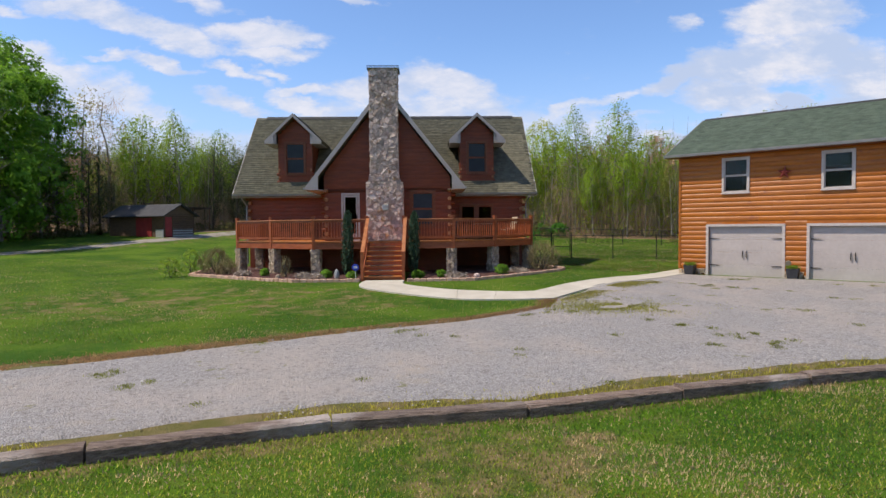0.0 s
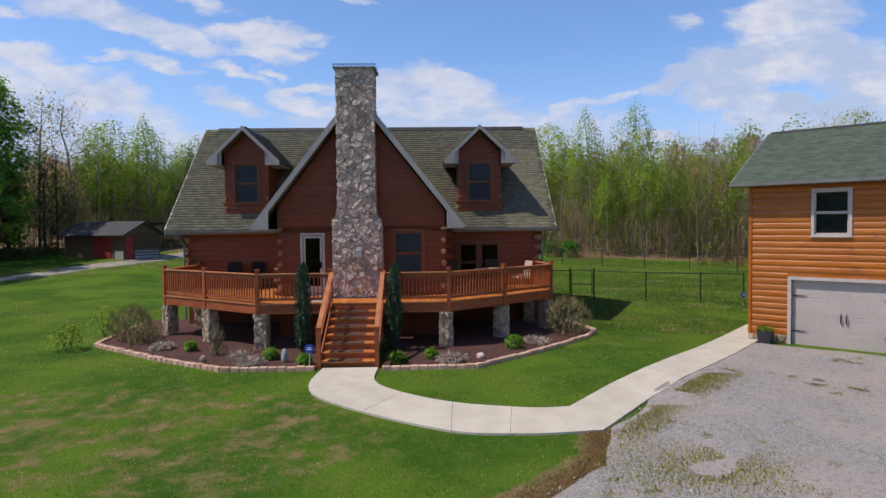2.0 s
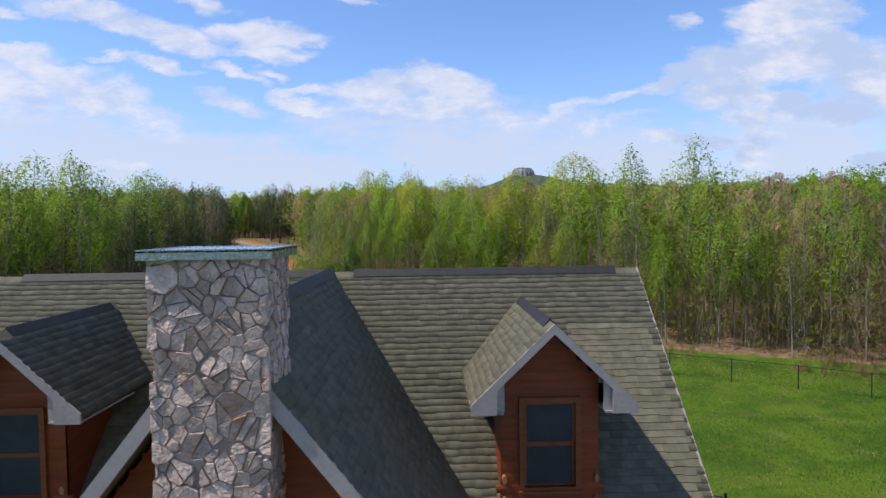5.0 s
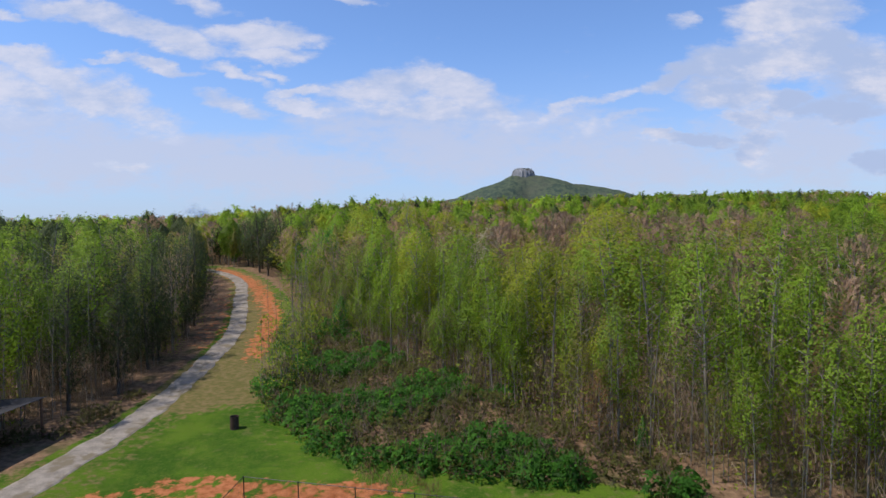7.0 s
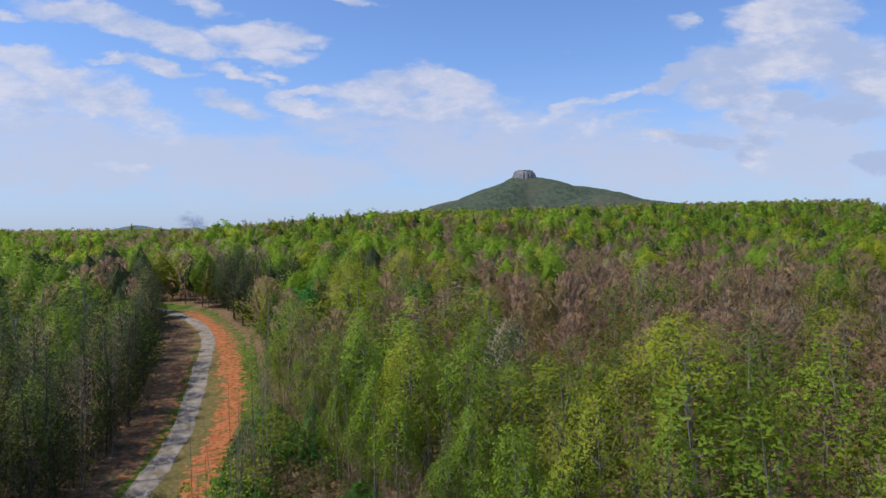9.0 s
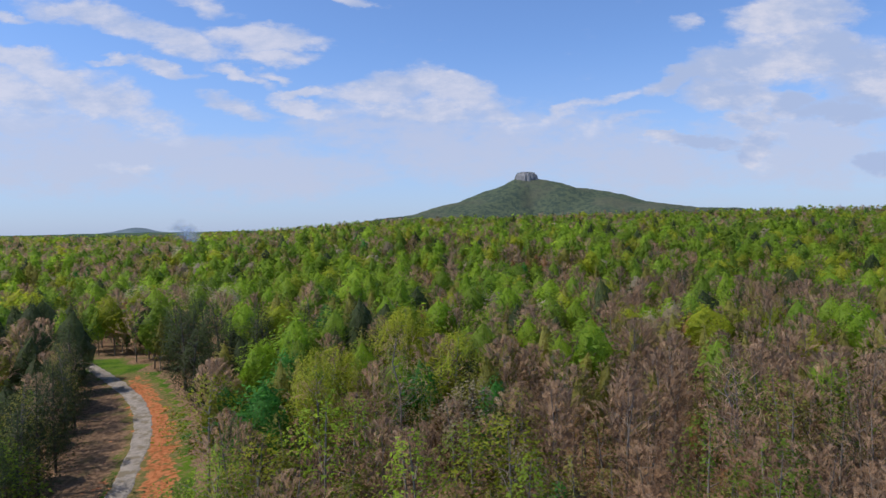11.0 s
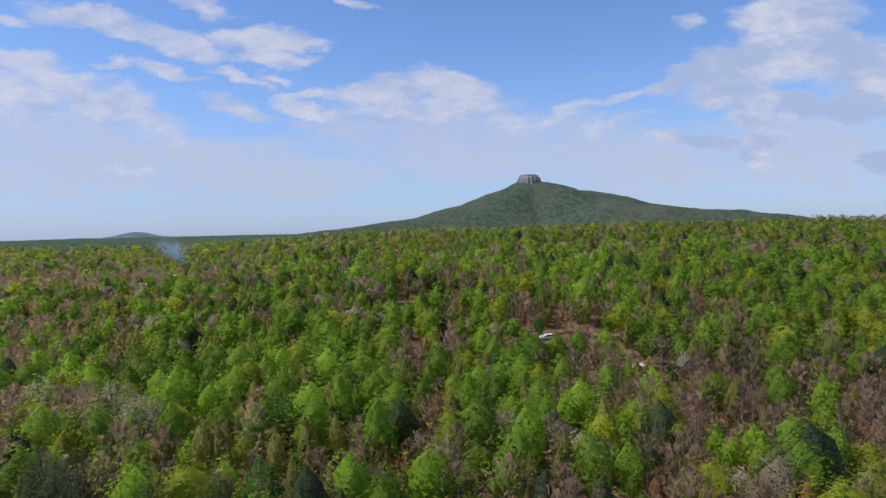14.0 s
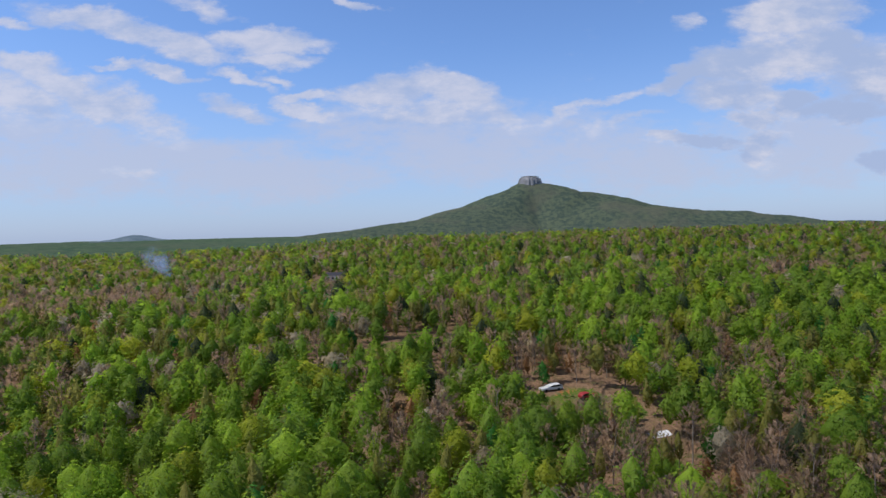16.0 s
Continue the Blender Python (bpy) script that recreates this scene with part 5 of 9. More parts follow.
# ---- garage ----
garage = thing("garage", gpt(3.2, -4, -0.25), "orange log-sided two-storey garage with a green shingle roof", "garage")
GS0, GS1, GZ, GD = -1.22, 7.70, 4.98, 9.4
log_g = log_mesh("log", 0.197, 0.024, M["log_garage"])
D1, D2 = (0.0, 2.76, -0.25, 1.88), (3.69, 6.45, -0.25, 1.88)
W1, W2 = (0.60, 1.48, 3.31, 4.62), (4.13, 5.03, 3.31, 4.62)
wall = part("front_wall", wall_mesh(G_MAT, GS0, GS1, -0.4, GZ - 0.1, (D1, D2, W1, W2), 0.2), M["log_garage"], garage)
lay_logs(wall, log_g, G_MAT, GS0, GS1, 0.12, 4.85, 0.197, tuple((a - 0.10, b + 0.10, c - 0.1, d + 0.10) for a, b, c, d in (D1, D2, W1, W2)))
for s0 in (GS0, GS1 - 0.2):
    bm = bm_new()
    prism(bm, [(0.2, -0.4), (GD, -0.4), (GD, GZ - 0.1), (GD / 2, 6.95), (0.2, GZ - 0.1)], "x", s0, s0 + 0.2, G_MAT)
    part("side_wall", bm, M["log_garage"], garage)
bm = bm_new()
box(bm, GS0, GS1, GD - 0.2, GD, -0.4, GZ - 0.1, G_MAT)
part("back_wall", bm, M["log_garage"], garage)
bm = bm_new()
box(bm, GS0 + 0.2, GS1 - 0.2, 0.2, GD - 0.2, 2.3, 2.5, G_MAT)
part("upper_floor", bm, M["shed_wood"], garage)
for s0 in (GS0 - 0.02, GS1 - 0.06):
    bm = bm_new()
    box(bm, s0, s0 + 0.09, -0.05, 0.04, 0.1, GZ - 0.1, G_MAT)
    part("corner_board", bm, M["log_garage"], garage)
for s0, s1, sd in ((GS0, -0.1, 61), (2.86, 3.59, 62), (6.55, GS1, 63)):
    stone_face(wall, G_MAT @ pose(s0, 0, -0.26), s1 - s0, 0.37, 0.26, M["stone_pier"], sd, proud=0.05)
for a, b, c, d in (W1, W2):
    window(garage, G_MAT @ pose(a, 0, c), b - a, d - c, M["white_trim"], M["pane"], casing=0.085, label="white double-hung window with a drawn pale blind")
    bm = bm_new()
    n = 26
    for i in range(n):
        box(bm, a + 0.05, b - 0.05, 0.135, 0.139, c + 0.02 + (d - c) * i / n, c + (d - c) * (i + 0.75) / n, G_MAT)
    part("window_blind", bm, M["block"], garage, "pale grey slatted blind")
for a, b, c, d in (D1, D2):
    bm = bm_new()
    for p, q, r, t in ((a - 0.1, a, c, d + 0.1), (b, b + 0.1, c, d + 0.1), (a, b, d, d + 0.1)):
        box(bm, p, q, -0.05, 0.15, r, t, G_MAT)
    gd = part("garage_door", bm, M["white_trim"], garage, "greige carriage-style panelled garage door with black strap hinges")
    hgt = (d - c) / 4
    for i in range(4):
        bm = bm_new()
        box(bm, a + 0.005, b - 0.005, 0.10, 0.13, c + hgt * i + 0.002, c + hgt * (i + 1) - 0.002, G_MAT)
        for k in range(4):
            p0, p1 = a + (b - a) * k / 4 + 0.07, a + (b - a) * (k + 1) / 4 - 0.07
            for q0, q1, r0, r1 in ((p0, p1, 0.09, 0.115), (p0, p1, hgt - 0.115, hgt - 0.09), (p0, p0 + 0.025, 0.115, hgt - 0.115), (p1 - 0.025, p1, 0.115, hgt - 0.115)):
                box(bm, q0, q1, 0.095, 0.10, c + hgt * i + r0, c + hgt * i + r1, G_MAT)
        part("door_panel", bm, M["door_panel"], gd)
    for z in (c + 0.52, c + 1.63):
        for x0, sg in ((a + 0.02, 1), (b - 0.02, -1)):
            bm = bm_new()
            pts = [(x0, z - 0.018), (x0 + sg * 0.34, z - 0.008), (x0 + sg * 0.40, z), (x0 + sg * 0.34, z + 0.008), (x0, z + 0.018)]
            prism(bm, pts, "y", 0.068, 0.083, G_MAT)
            part("strap_hinge", bm, M["iron"], gd)
    for x0 in (-0.07, 0.07):
        bm = bm_new()
        xm = (a + b) / 2 + x0
        tube(bm, [G_MAT @ Vector((xm, 0.085, c + 0.85)), G_MAT @ Vector((xm, 0.03, c + 0.90)), G_MAT @ Vector((xm, 0.03, c + 1.08)), G_MAT @ Vector((xm, 0.085, c + 1.13))], 0.018, 6)
        part("pull_handle", bm, M["iron"], gd)
# roof
GE = 0.42
bm = bm_new()
prism(bm, [(-GE, GZ - 0.02), (GD / 2, 7.12), (GD + GE, GZ - 0.02), (GD + GE, GZ - 0.12), (GD / 2, 6.98), (-GE, GZ - 0.12)], "x", GS0 - 0.48, GS1 + 0.48, G_MAT)
gr = part("roof", bm, M["shingle_garage"], garage)
gslope = (7.12 - GZ + 0.02) / (GD / 2 + GE)
o = G_MAT @ Vector((GS0 - 0.5, -GE - 0.03, GZ - 0.02 - 0.03 * gslope))
shingle_field(gr, o, GU, (-GN.x, -GN.y, gslope), GS1 - GS0 + 1.0, math.hypot(GD / 2 + GE, 7.12 - GZ), M["shingle_garage"], seed=14)
bm = bm_new()
prism(bm, [(-GE - 0.02, GZ - 0.03), (-GE - 0.13, GZ - 0.03), (-GE - 0.12, GZ - 0.13), (-GE - 0.02, GZ - 0.15)], "x", GS0 - 0.5, GS1 + 0.5, G_MAT)
part("gutter", bm, M["gutter"], garage)
bm = bm_new()
box(bm, GS0 - 0.46, GS1 + 0.46, -GE, -0.01, GZ - 0.16, GZ - 0.125, G_MAT)
part("soffit", bm, M["trim_red"], garage)
bm = bm_new()
prism(bm, [(GD / 2 - 0.14, 7.06), (GD / 2, 7.18), (GD / 2 + 0.14, 7.06)], "x", GS0 - 0.4, GS1 + 0.4, G_MAT)
part("ridge_vent", bm, M["ridge_vent"], garage)
for s0 in (GS0 - 0.5, GS1 + 0.46):
    bm = bm_new()
    prism(bm, [(-GE, GZ), (GD / 2, 7.14), (GD + GE, GZ), (GD + GE, GZ - 0.17), (GD / 2, 6.95), (-GE, GZ - 0.17)], "x", s0, s0 + 0.04, G_MAT)
    part("rake_trim", bm, M["gutter"], garage)
# star on the wall
bm = bm_new()
c = Vector((2.82, -0.07, 3.97))
ctr = bm.verts.new(G_MAT @ (c + Vector((0, -0.09, 0))))
bk = bm.verts.new(G_MAT @ (c + Vector((0, 0.03, 0))))
ring = [bm.verts.new(G_MAT @ (c + Vector(((0.28 if i % 2 == 0 else 0.105) * math.sin(math.pi * i / 5 + 0.08), 0, (0.28 if i % 2 == 0 else 0.105) * math.cos(math.pi * i / 5 + 0.08))))) for i in range(10)]
for i in range(10):
    bm.faces.new((ctr, ring[i], ring[(i + 1) % 10]))
    bm.faces.new((bk, ring[(i + 1) % 10], ring[i]))
solid("barn_star", bm, M["star"], "dusty red five-pointed metal barn star on the log wall", "star")
# ---- trees ----
def bar(points, radii, sides):
    """A tapered bar as arrays of points and four-cornered faces."""
    points = np.array(points, float)
    verts = []
    for i, p in enumerate(points):
        d = points[min(i + 1, len(points) - 1)] - points[max(i - 1, 0)]
        d = d / (np.linalg.norm(d) + 1e-9)
        a = np.cross(d, (0.3, 0.2, 0.93) if abs(d[2]) < 0.9 else (1, 0, 0))
        a = a / (np.linalg.norm(a) + 1e-9)
        b = np.cross(d, a)
        for k in range(sides):
            t = 2 * math.pi * k / sides
            verts.append(p + radii[i] * (math.cos(t) * a + math.sin(t) * b))
    faces = [(i * sides + k, i * sides + (k + 1) % sides, (i + 1) * sides + (k + 1) % sides, (i + 1) * sides + k) for i in range(len(points) - 1) for k in range(sides)]
    return np.array(verts), np.array(faces)


def join(pieces):
    v, f, n = [], [], 0
    for a, b in pieces:
        v.append(a)
        f.append(b + n)
        n += len(a)
    return (np.concatenate(v), np.concatenate(f)) if v else (np.zeros((0, 3)), np.zeros((0, 4), int))


def leaf_quads(rng, centres, size, slim=0.6, droop=0.0, upright=0.0):
    """Pointed leaves, or leaf tufts, at the given places."""
    n = len(centres)
    a = rng.normal(size=(n, 3))
    a[:, 2] += upright * np.sign(rng.rand(n) + 0.2) * 2 - droop
    a /= np.linalg.norm(a, axis=1)[:, None]
    b = np.cross(a, rng.normal(size=(n, 3)))
    b /= np.linalg.norm(b, axis=1)[:, None]
    s = size * rng.uniform(0.6, 1.35, (n, 1))
    v = np.stack([centres - a * s * 0.8 - b * s * slim, centres + a * s * 1.25, centres - a * s * 0.8 + b * s * slim], 1).reshape(-1, 3)
    return v, np.arange(3 * n).reshape(n, 3), np.repeat(a * 0 + np.array([0, 0, 1.0]), 3, 0)


SHAPES = {
    "round": lambda k: math.sqrt(max(0.02, 1 - (2 * k - 0.85) ** 2 / 1.4)),
    "cone": lambda k: 0.12 + 1.0 * (1 - k) ** 0.75 * min(1, 0.5 + 2.4 * k),
    "vase": lambda k: 0.40 + 0.75 * k if k < 0.7 else max(0.15, 0.92 - (k - 0.7) * 2.3),
    "column": lambda k: 0.80 * math.sin(math.pi * min(1, 0.16 + 0.80 * k)) + 0.12,
}


def shell_leaves(rng, centres, hearts, size, slim, clump, loose=0.45, inner=0.55):
    """Leaves on the outside of clumps, so that each clump turns a lit and a shaded side."""
    n = len(centres)
    d = rng.normal(size=(n, 3))
    d[:, 2] += 0.25
    d /= np.linalg.norm(d, axis=1)[:, None]
    p = centres + d * clump * rng.uniform(inner, 1.08, (n, 1)) * np.array([1, 1, 0.8])
    out = d + 0.8 * (centres - hearts) / (np.linalg.norm(centres - hearts, axis=1)[:, None] + 1e-6) + rng.normal(size=(n, 3)) * loose
    out /= np.linalg.norm(out, axis=1)[:, None]
    a = np.cross(out, rng.normal(size=(n, 3)))
    a /= np.linalg.norm(a, axis=1)[:, None]
    b = np.cross(out, a)
    s_ = size * rng.uniform(0.6, 1.35, (n, 1))
    v = np.stack([p - a * s_ * 0.8 - b * s_ * slim, p + a * s_ * 1.25, p - a * s_ * 0.8 + b * s_ * slim], 1).reshape(-1, 3)
    lie = d * 0.55 + 0.75 * (centres - hearts) / (np.linalg.norm(centres - hearts, axis=1)[:, None] + 1e-6) + np.array([0, 0, 0.35])
    lie /= np.linalg.norm(lie, axis=1)[:, None]
    return v, np.arange(3 * n).reshape(n, 3), np.repeat(lie, 3, 0)


def grow(seed, h, r, base, shape, limbs, leaves, leaf, wood_sides=6, twigs=2, trunk=0.0062, slim=0.62, clump=0.30, bare=False, clumps=26, tight=False):
    """One tree as arrays: (wood, leaves). h: height, r: widest reach, base: where the crown begins."""
    rng = np.random.RandomState(seed)
    wob = rng.normal(size=(6, 2)) * 0.014 * h
    spine = np.array([(0, 0, -0.4)] + [(wob[i, 0] * i / 5, wob[i, 1] * i / 5, h * (i + 1) / 6.3) for i in range(6)])
    rt = trunk * h + 0.012
    if wood_sides <= 4:
        spine = spine[[0, 3, 6]]
    rad = [rt * 1.2, *[rt * (1 - 0.14 * i) for i in range(6)]] if wood_sides > 4 else [rt * 1.2, rt * 0.7, rt * 0.2]
    parts_ = [bar(spine, rad, wood_sides)]
    prof = SHAPES[shape]
    spots, hearts = [], []
    for i in range(max(limbs, clumps)):
        u = (i + rng.rand()) / max(limbs, clumps)
        z = h * (base + (0.98 - base) * u)
        reach = r * prof(u) * rng.uniform(0.55, 1.05)
        az = i * 2.4 + rng.uniform(-0.7, 0.7)
        zr = max(z - reach * rng.uniform(0.3, 0.9), h * 0.12)
        root = np.array([np.interp(zr, spine[:, 2], spine[:, 0]), np.interp(zr, spine[:, 2], spine[:, 1]), zr])
        tip = np.array([root[0] + math.cos(az) * reach, root[1] + math.sin(az) * reach, z])
        if i % max(1, round(max(limbs, clumps) / max(limbs, 1))) == 0 and limbs:
            lr = rt * (0.40 - 0.22 * u)
            midp = root * 0.45 + tip * 0.55 - np.array([0, 0, 0.06 * reach])
            parts_.append(bar([root, midp, tip], [lr, lr * 0.6, lr * 0.15], 4 if wood_sides > 4 else 3) if wood_sides > 4 else bar([root, tip], [lr, lr * 0.2], 3))
            for _ in range(twigs):
                q = root + (tip - root) * rng.uniform(0.3, 0.9)
                d = rng.normal(size=3) * 0.28 * (reach + 0.5)
                d[2] = abs(d[2]) + 0.12 * reach
                parts_.append(bar([q, q + d], [lr * 0.4, lr * 0.08], 3))
        spots.append(tip)
        hearts.append((0, 0, h * (base + (1 - base) * 0.35)))
    spots.append(np.array([spine[-1][0], spine[-1][1], h * 0.985]))
    hearts.append((0, 0, h * 0.7))
    spots, hearts = np.array(spots), np.array(hearts, float)
    k = rng.randint(0, len(spots), leaves)
    if bare:
        c = spots[k] + rng.normal(size=(leaves, 3)) * clump * r * np.array([1, 1, 1.1])
        lv = leaf_quads(rng, c, leaf, slim, upright=0.9)
    else:
        lv = shell_leaves(rng, spots[k], hearts[k], leaf, slim, clump * r * rng.uniform(0.9, 1.1, (leaves, 1)) if tight else clump * r * rng.uniform(0.75, 1.15, (leaves, 1)), *((0.16, 0.84) if tight else ()))
    return join(parts_), lv


def ovate(seed, h, r, base, n, size, top=0.72, belly=0.36, sparse=-9.0, depth=0.42, slim=0.62, stems=0, trunk=0.006, body=None, fill=0.84):
    """A woodland tree as arrays: a crown of leaf sprays, wide below and drawn out to a soft uneven point, on a thin trunk."""
    rng = np.random.RandomState(seed)
    q = rng.uniform(0, 6.28, 8)
    m = n * 4
    u, a = rng.rand(m), rng.uniform(0, 6.28, m)
    prof = np.where(u < belly, (u / belly) ** 0.5, (1 - (u - belly) / (1 - belly)) ** top)
    hollow = np.sin(4 * a + 7 * u + q[4]) + np.sin(7 * a - 9 * u + q[5]) + np.sin(3 * a + 15 * u + q[6])
    keep = (rng.rand(m) < prof + 0.06) & (hollow > sparse)
    u, a, prof = u[keep][:n], a[keep][:n], prof[keep][:n]
    n = len(u)
    lump = 1 + 0.20 * np.sin(2 * a + 3 * u + q[0]) + 0.17 * np.sin(5 * a - 8 * u + q[1]) + 0.12 * np.sin(9 * a + 13 * u + q[2])
    rr = r * prof * lump * (1 - depth + depth * rng.rand(n) ** 0.6)
    bend = 0.05 * h * np.array([math.cos(q[3]), math.sin(q[3])])
    c = np.c_[rr * np.cos(a) + bend[0] * u, rr * np.sin(a) + bend[1] * u, h * (base + (1 - base) * np.clip(u + 0.03 * rng.normal(size=n), 0, 1.04))]
    swell = np.cos(5 * a - 8 * u + q[1])
    lie = np.c_[np.cos(a) - 0.35 * swell * np.sin(a), np.sin(a) + 0.35 * swell * np.cos(a), -0.75 + 2.0 * u + 0.5 * np.sin(5 * a - 8 * u + q[1])] + 0.10 * rng.normal(size=(n, 3))
    lie /= np.linalg.norm(lie, axis=1)[:, None]
    out = lie + rng.normal(size=(n, 3)) * 0.5
    out /= np.linalg.norm(out, axis=1)[:, None]
    s1 = np.cross(out, rng.normal(size=(n, 3)))
    s1 /= np.linalg.norm(s1, axis=1)[:, None]
    s2 = np.cross(out, s1)
    k = size * rng.uniform(0.55, 1.35, (n, 1))
    v = np.stack([c - s1 * k * 0.8 - s2 * k * slim, c + s1 * k * 1.2, c - s1 * k * 0.8 + s2 * k * slim], 1).reshape(-1, 3)
    lies = np.repeat(lie, 3, 0)
    if body:
        # the close-set inner leaves of the crown, as one uneven mass that fills its middle
        seg, ring = body
        uu = np.linspace(0.0, 1.0, ring + 2)
        grid, nor = [], []
        for ui in uu:
            for k_ in range(seg):
                ai = 2 * math.pi * (k_ + 0.5 * (ui * (ring + 1) % 2)) / seg
                pi_ = (max(ui, 1e-3) / belly) ** 0.5 if ui < belly else (1 - (ui - belly) / (1 - belly)) ** top
                li = 1 + 0.20 * math.sin(2 * ai + 3 * ui + q[0]) + 0.17 * math.sin(5 * ai - 8 * ui + q[1]) + 0.12 * math.sin(9 * ai + 13 * ui + q[2])
                ri = r * pi_ * li * fill * rng.uniform(0.86, 1.12)
                grid.append((ri * math.cos(ai) + bend[0] * ui, ri * math.sin(ai) + bend[1] * ui, h * (base + (0.97 - base) * (0.05 + 0.93 * ui) + rng.uniform(-0.015, 0.015))))
                nn = np.array([math.cos(ai), math.sin(ai), -0.75 + 2.0 * ui + 0.5 * math.sin(5 * ai - 8 * ui + q[1])])
                nor.append(nn / np.linalg.norm(nn))
        grid, nor = np.array(grid), np.array(nor)
        tri_ = []
        for i_ in range(ring + 1):
            for k_ in range(seg):
                a0, a1, b0, b1 = i_ * seg + k_, i_ * seg + (k_ + 1) % seg, (i_ + 1) * seg + k_, (i_ + 1) * seg + (k_ + 1) % seg
                if i_ > 0:
                    tri_.append((a0, a1, b1))
                if i_ < ring:
                    tri_.append((a0, b1, b0))
        tri_ = np.array(tri_).ravel()
        v, lies = np.concatenate([v, grid[tri_]]), np.concatenate([lies, nor[tri_]])
    wood_ = []
    if stems:
        rt = trunk * h + 0.012
        wood_.append(bar([(0, 0, -0.4), (bend[0] * 0.3, bend[1] * 0.3, h * 0.55), (bend[0], bend[1], h * 0.97)], [rt * 1.2, rt * 0.75, rt * 0.15], 4 if stems > 6 else 3))
        for i in range(stems - 1):
            t, b = h * (base * 0.75 + (0.85 - base * 0.75) * (i + rng.rand()) / stems), 2.4 * i + q[7]
            reach = r * rng.uniform(0.5, 0.95) * min(1.0, 1.5 * (1 - t / h) ** 0.7)
            wood_.append(bar([(bend[0] * 0.4, bend[1] * 0.4, t), (reach * math.cos(b), reach * math.sin(b), min(t + reach * rng.uniform(0.6, 1.3), 0.92 * h))], [rt * 0.42, rt * 0.06], 3))
    return join(wood_), (v, np.arange(len(v)).reshape(-1, 3), lies)


def twiggy(seed, h, r, base, n, size, stems=6, slim=0.30):
    """A leafless tree: fans of fine upright twigs round a few limbs."""
    rng = np.random.RandomState(seed)
    wood_, _ = ovate(seed, h, r, base, 8, 0.1, stems=stems)
    u, a = rng.rand(n) ** 0.8, rng.uniform(0, 6.28, n)
    prof = np.where(u < 0.55, 0.35 + 0.65 * u / 0.55, (1 - (u - 0.55) / 0.45) ** 0.55)
    rr = r * prof * np.sqrt(rng.rand(n)) * (1 + 0.2 * np.sin(3 * a + seed))
    c = np.c_[rr * np.cos(a), rr * np.sin(a), h * (base + (0.97 - base) * u)]
    up = np.c_[np.cos(a) * rr / r * 0.7, np.sin(a) * rr / r * 0.7, np.ones(n)] + 0.22 * rng.normal(size=(n, 3))
    up /= np.linalg.norm(up, axis=1)[:, None]
    s2 = np.cross(up, rng.normal(size=(n, 3)))
    s2 /= np.linalg.norm(s2, axis=1)[:, None]
    k = size * rng.uniform(0.6, 1.35, (n, 1))
    v = np.stack([c - up * k, c + up * k - s2 * k * slim, c + up * k * 0.9 + s2 * k * slim], 1).reshape(-1, 3)
    lie = np.c_[np.cos(a) * 0.6, np.sin(a) * 0.6, 0.35 + u]
    return wood_, (v, np.arange(3 * n).reshape(n, 3), np.repeat(lie / np.linalg.norm(lie, axis=1)[:, None], 3, 0))


LEAF = {
    "fresh": ((0.215, 0.350, 0.024), (0.330, 0.465, 0.040)),
    "yellow": ((0.320, 0.380, 0.026), (0.440, 0.465, 0.040)),
    "green": ((0.175, 0.290, 0.028), (0.265, 0.380, 0.044)),
    "deep": ((0.050, 0.190, 0.026), (0.085, 0.265, 0.048)),
    "olive": ((0.250, 0.255, 0.050), (0.350, 0.330, 0.078)),
    "bare": ((0.390, 0.250, 0.155), (0.550, 0.375, 0.240)),
    "rust": ((0.330, 0.175, 0.075), (0.430, 0.255, 0.115)),
    "pale": ((0.400, 0.335, 0.210), (0.520, 0.450, 0.310)),
    "pine": ((0.060, 0.086, 0.034), (0.098, 0.130, 0.046)),
    "lush": ((0.125, 0.285, 0.024), (0.200, 0.380, 0.036)),
}
WORDS = {"lush": "broad dense tree in full fresh green leaf",
    "fresh": "tall slender tree with sparse fresh spring-green leaves", "yellow": "round-crowned tree in yellow-green new leaf", "green": "slender woodland tree in light green leaf",
    "deep": "dense dark green tree among paler woods", "olive": "thin woodland tree with sparse olive buds", "bare": "nearly bare grey-brown tree with fine upright twigs",
    "rust": "small tree with rust-coloured spring buds", "pale": "tree covered in pale cream spring blossom", "pine": "dark green pine with layered boughs",
}
for k, c in LEAF.items():
    M["leaf_" + k] = leafy("leaves_" + k, c, 0.20, 0.15 if k == "bare" else 0.5, soft=True, airy=0.0 if k == "bare" else 11.0, holes=(0.38, 0.42) if k == "lush" else (0.42, 0.46))
M["leaf_tint"] = leafy("leaves_of_the_wood", None, 0.14, 0.6, soft=True, airy=7.0, holes=(0.40, 0.45))
M["spray_tint"] = leafy("leaf_sprays_of_the_wood", None, 0.14, 0.62, soft=True, airy=5.0, holes=(0.41, 0.46))
M["bough_tint"] = leafy("boughs_of_the_far_wood", None, 0.14, 0.62, soft=True, airy=2.4, holes=(0.40, 0.46))
M["twig_tint"] = leafy("twigs_of_the_wood", None, 0.2, 0.4, soft=True)
M["twig_fans"] = leafy("fans_of_fine_twigs", None, 0.25, 0.45, soft=True, airy=22.0, holes=(0.47, 0.55), drawn=12.0)

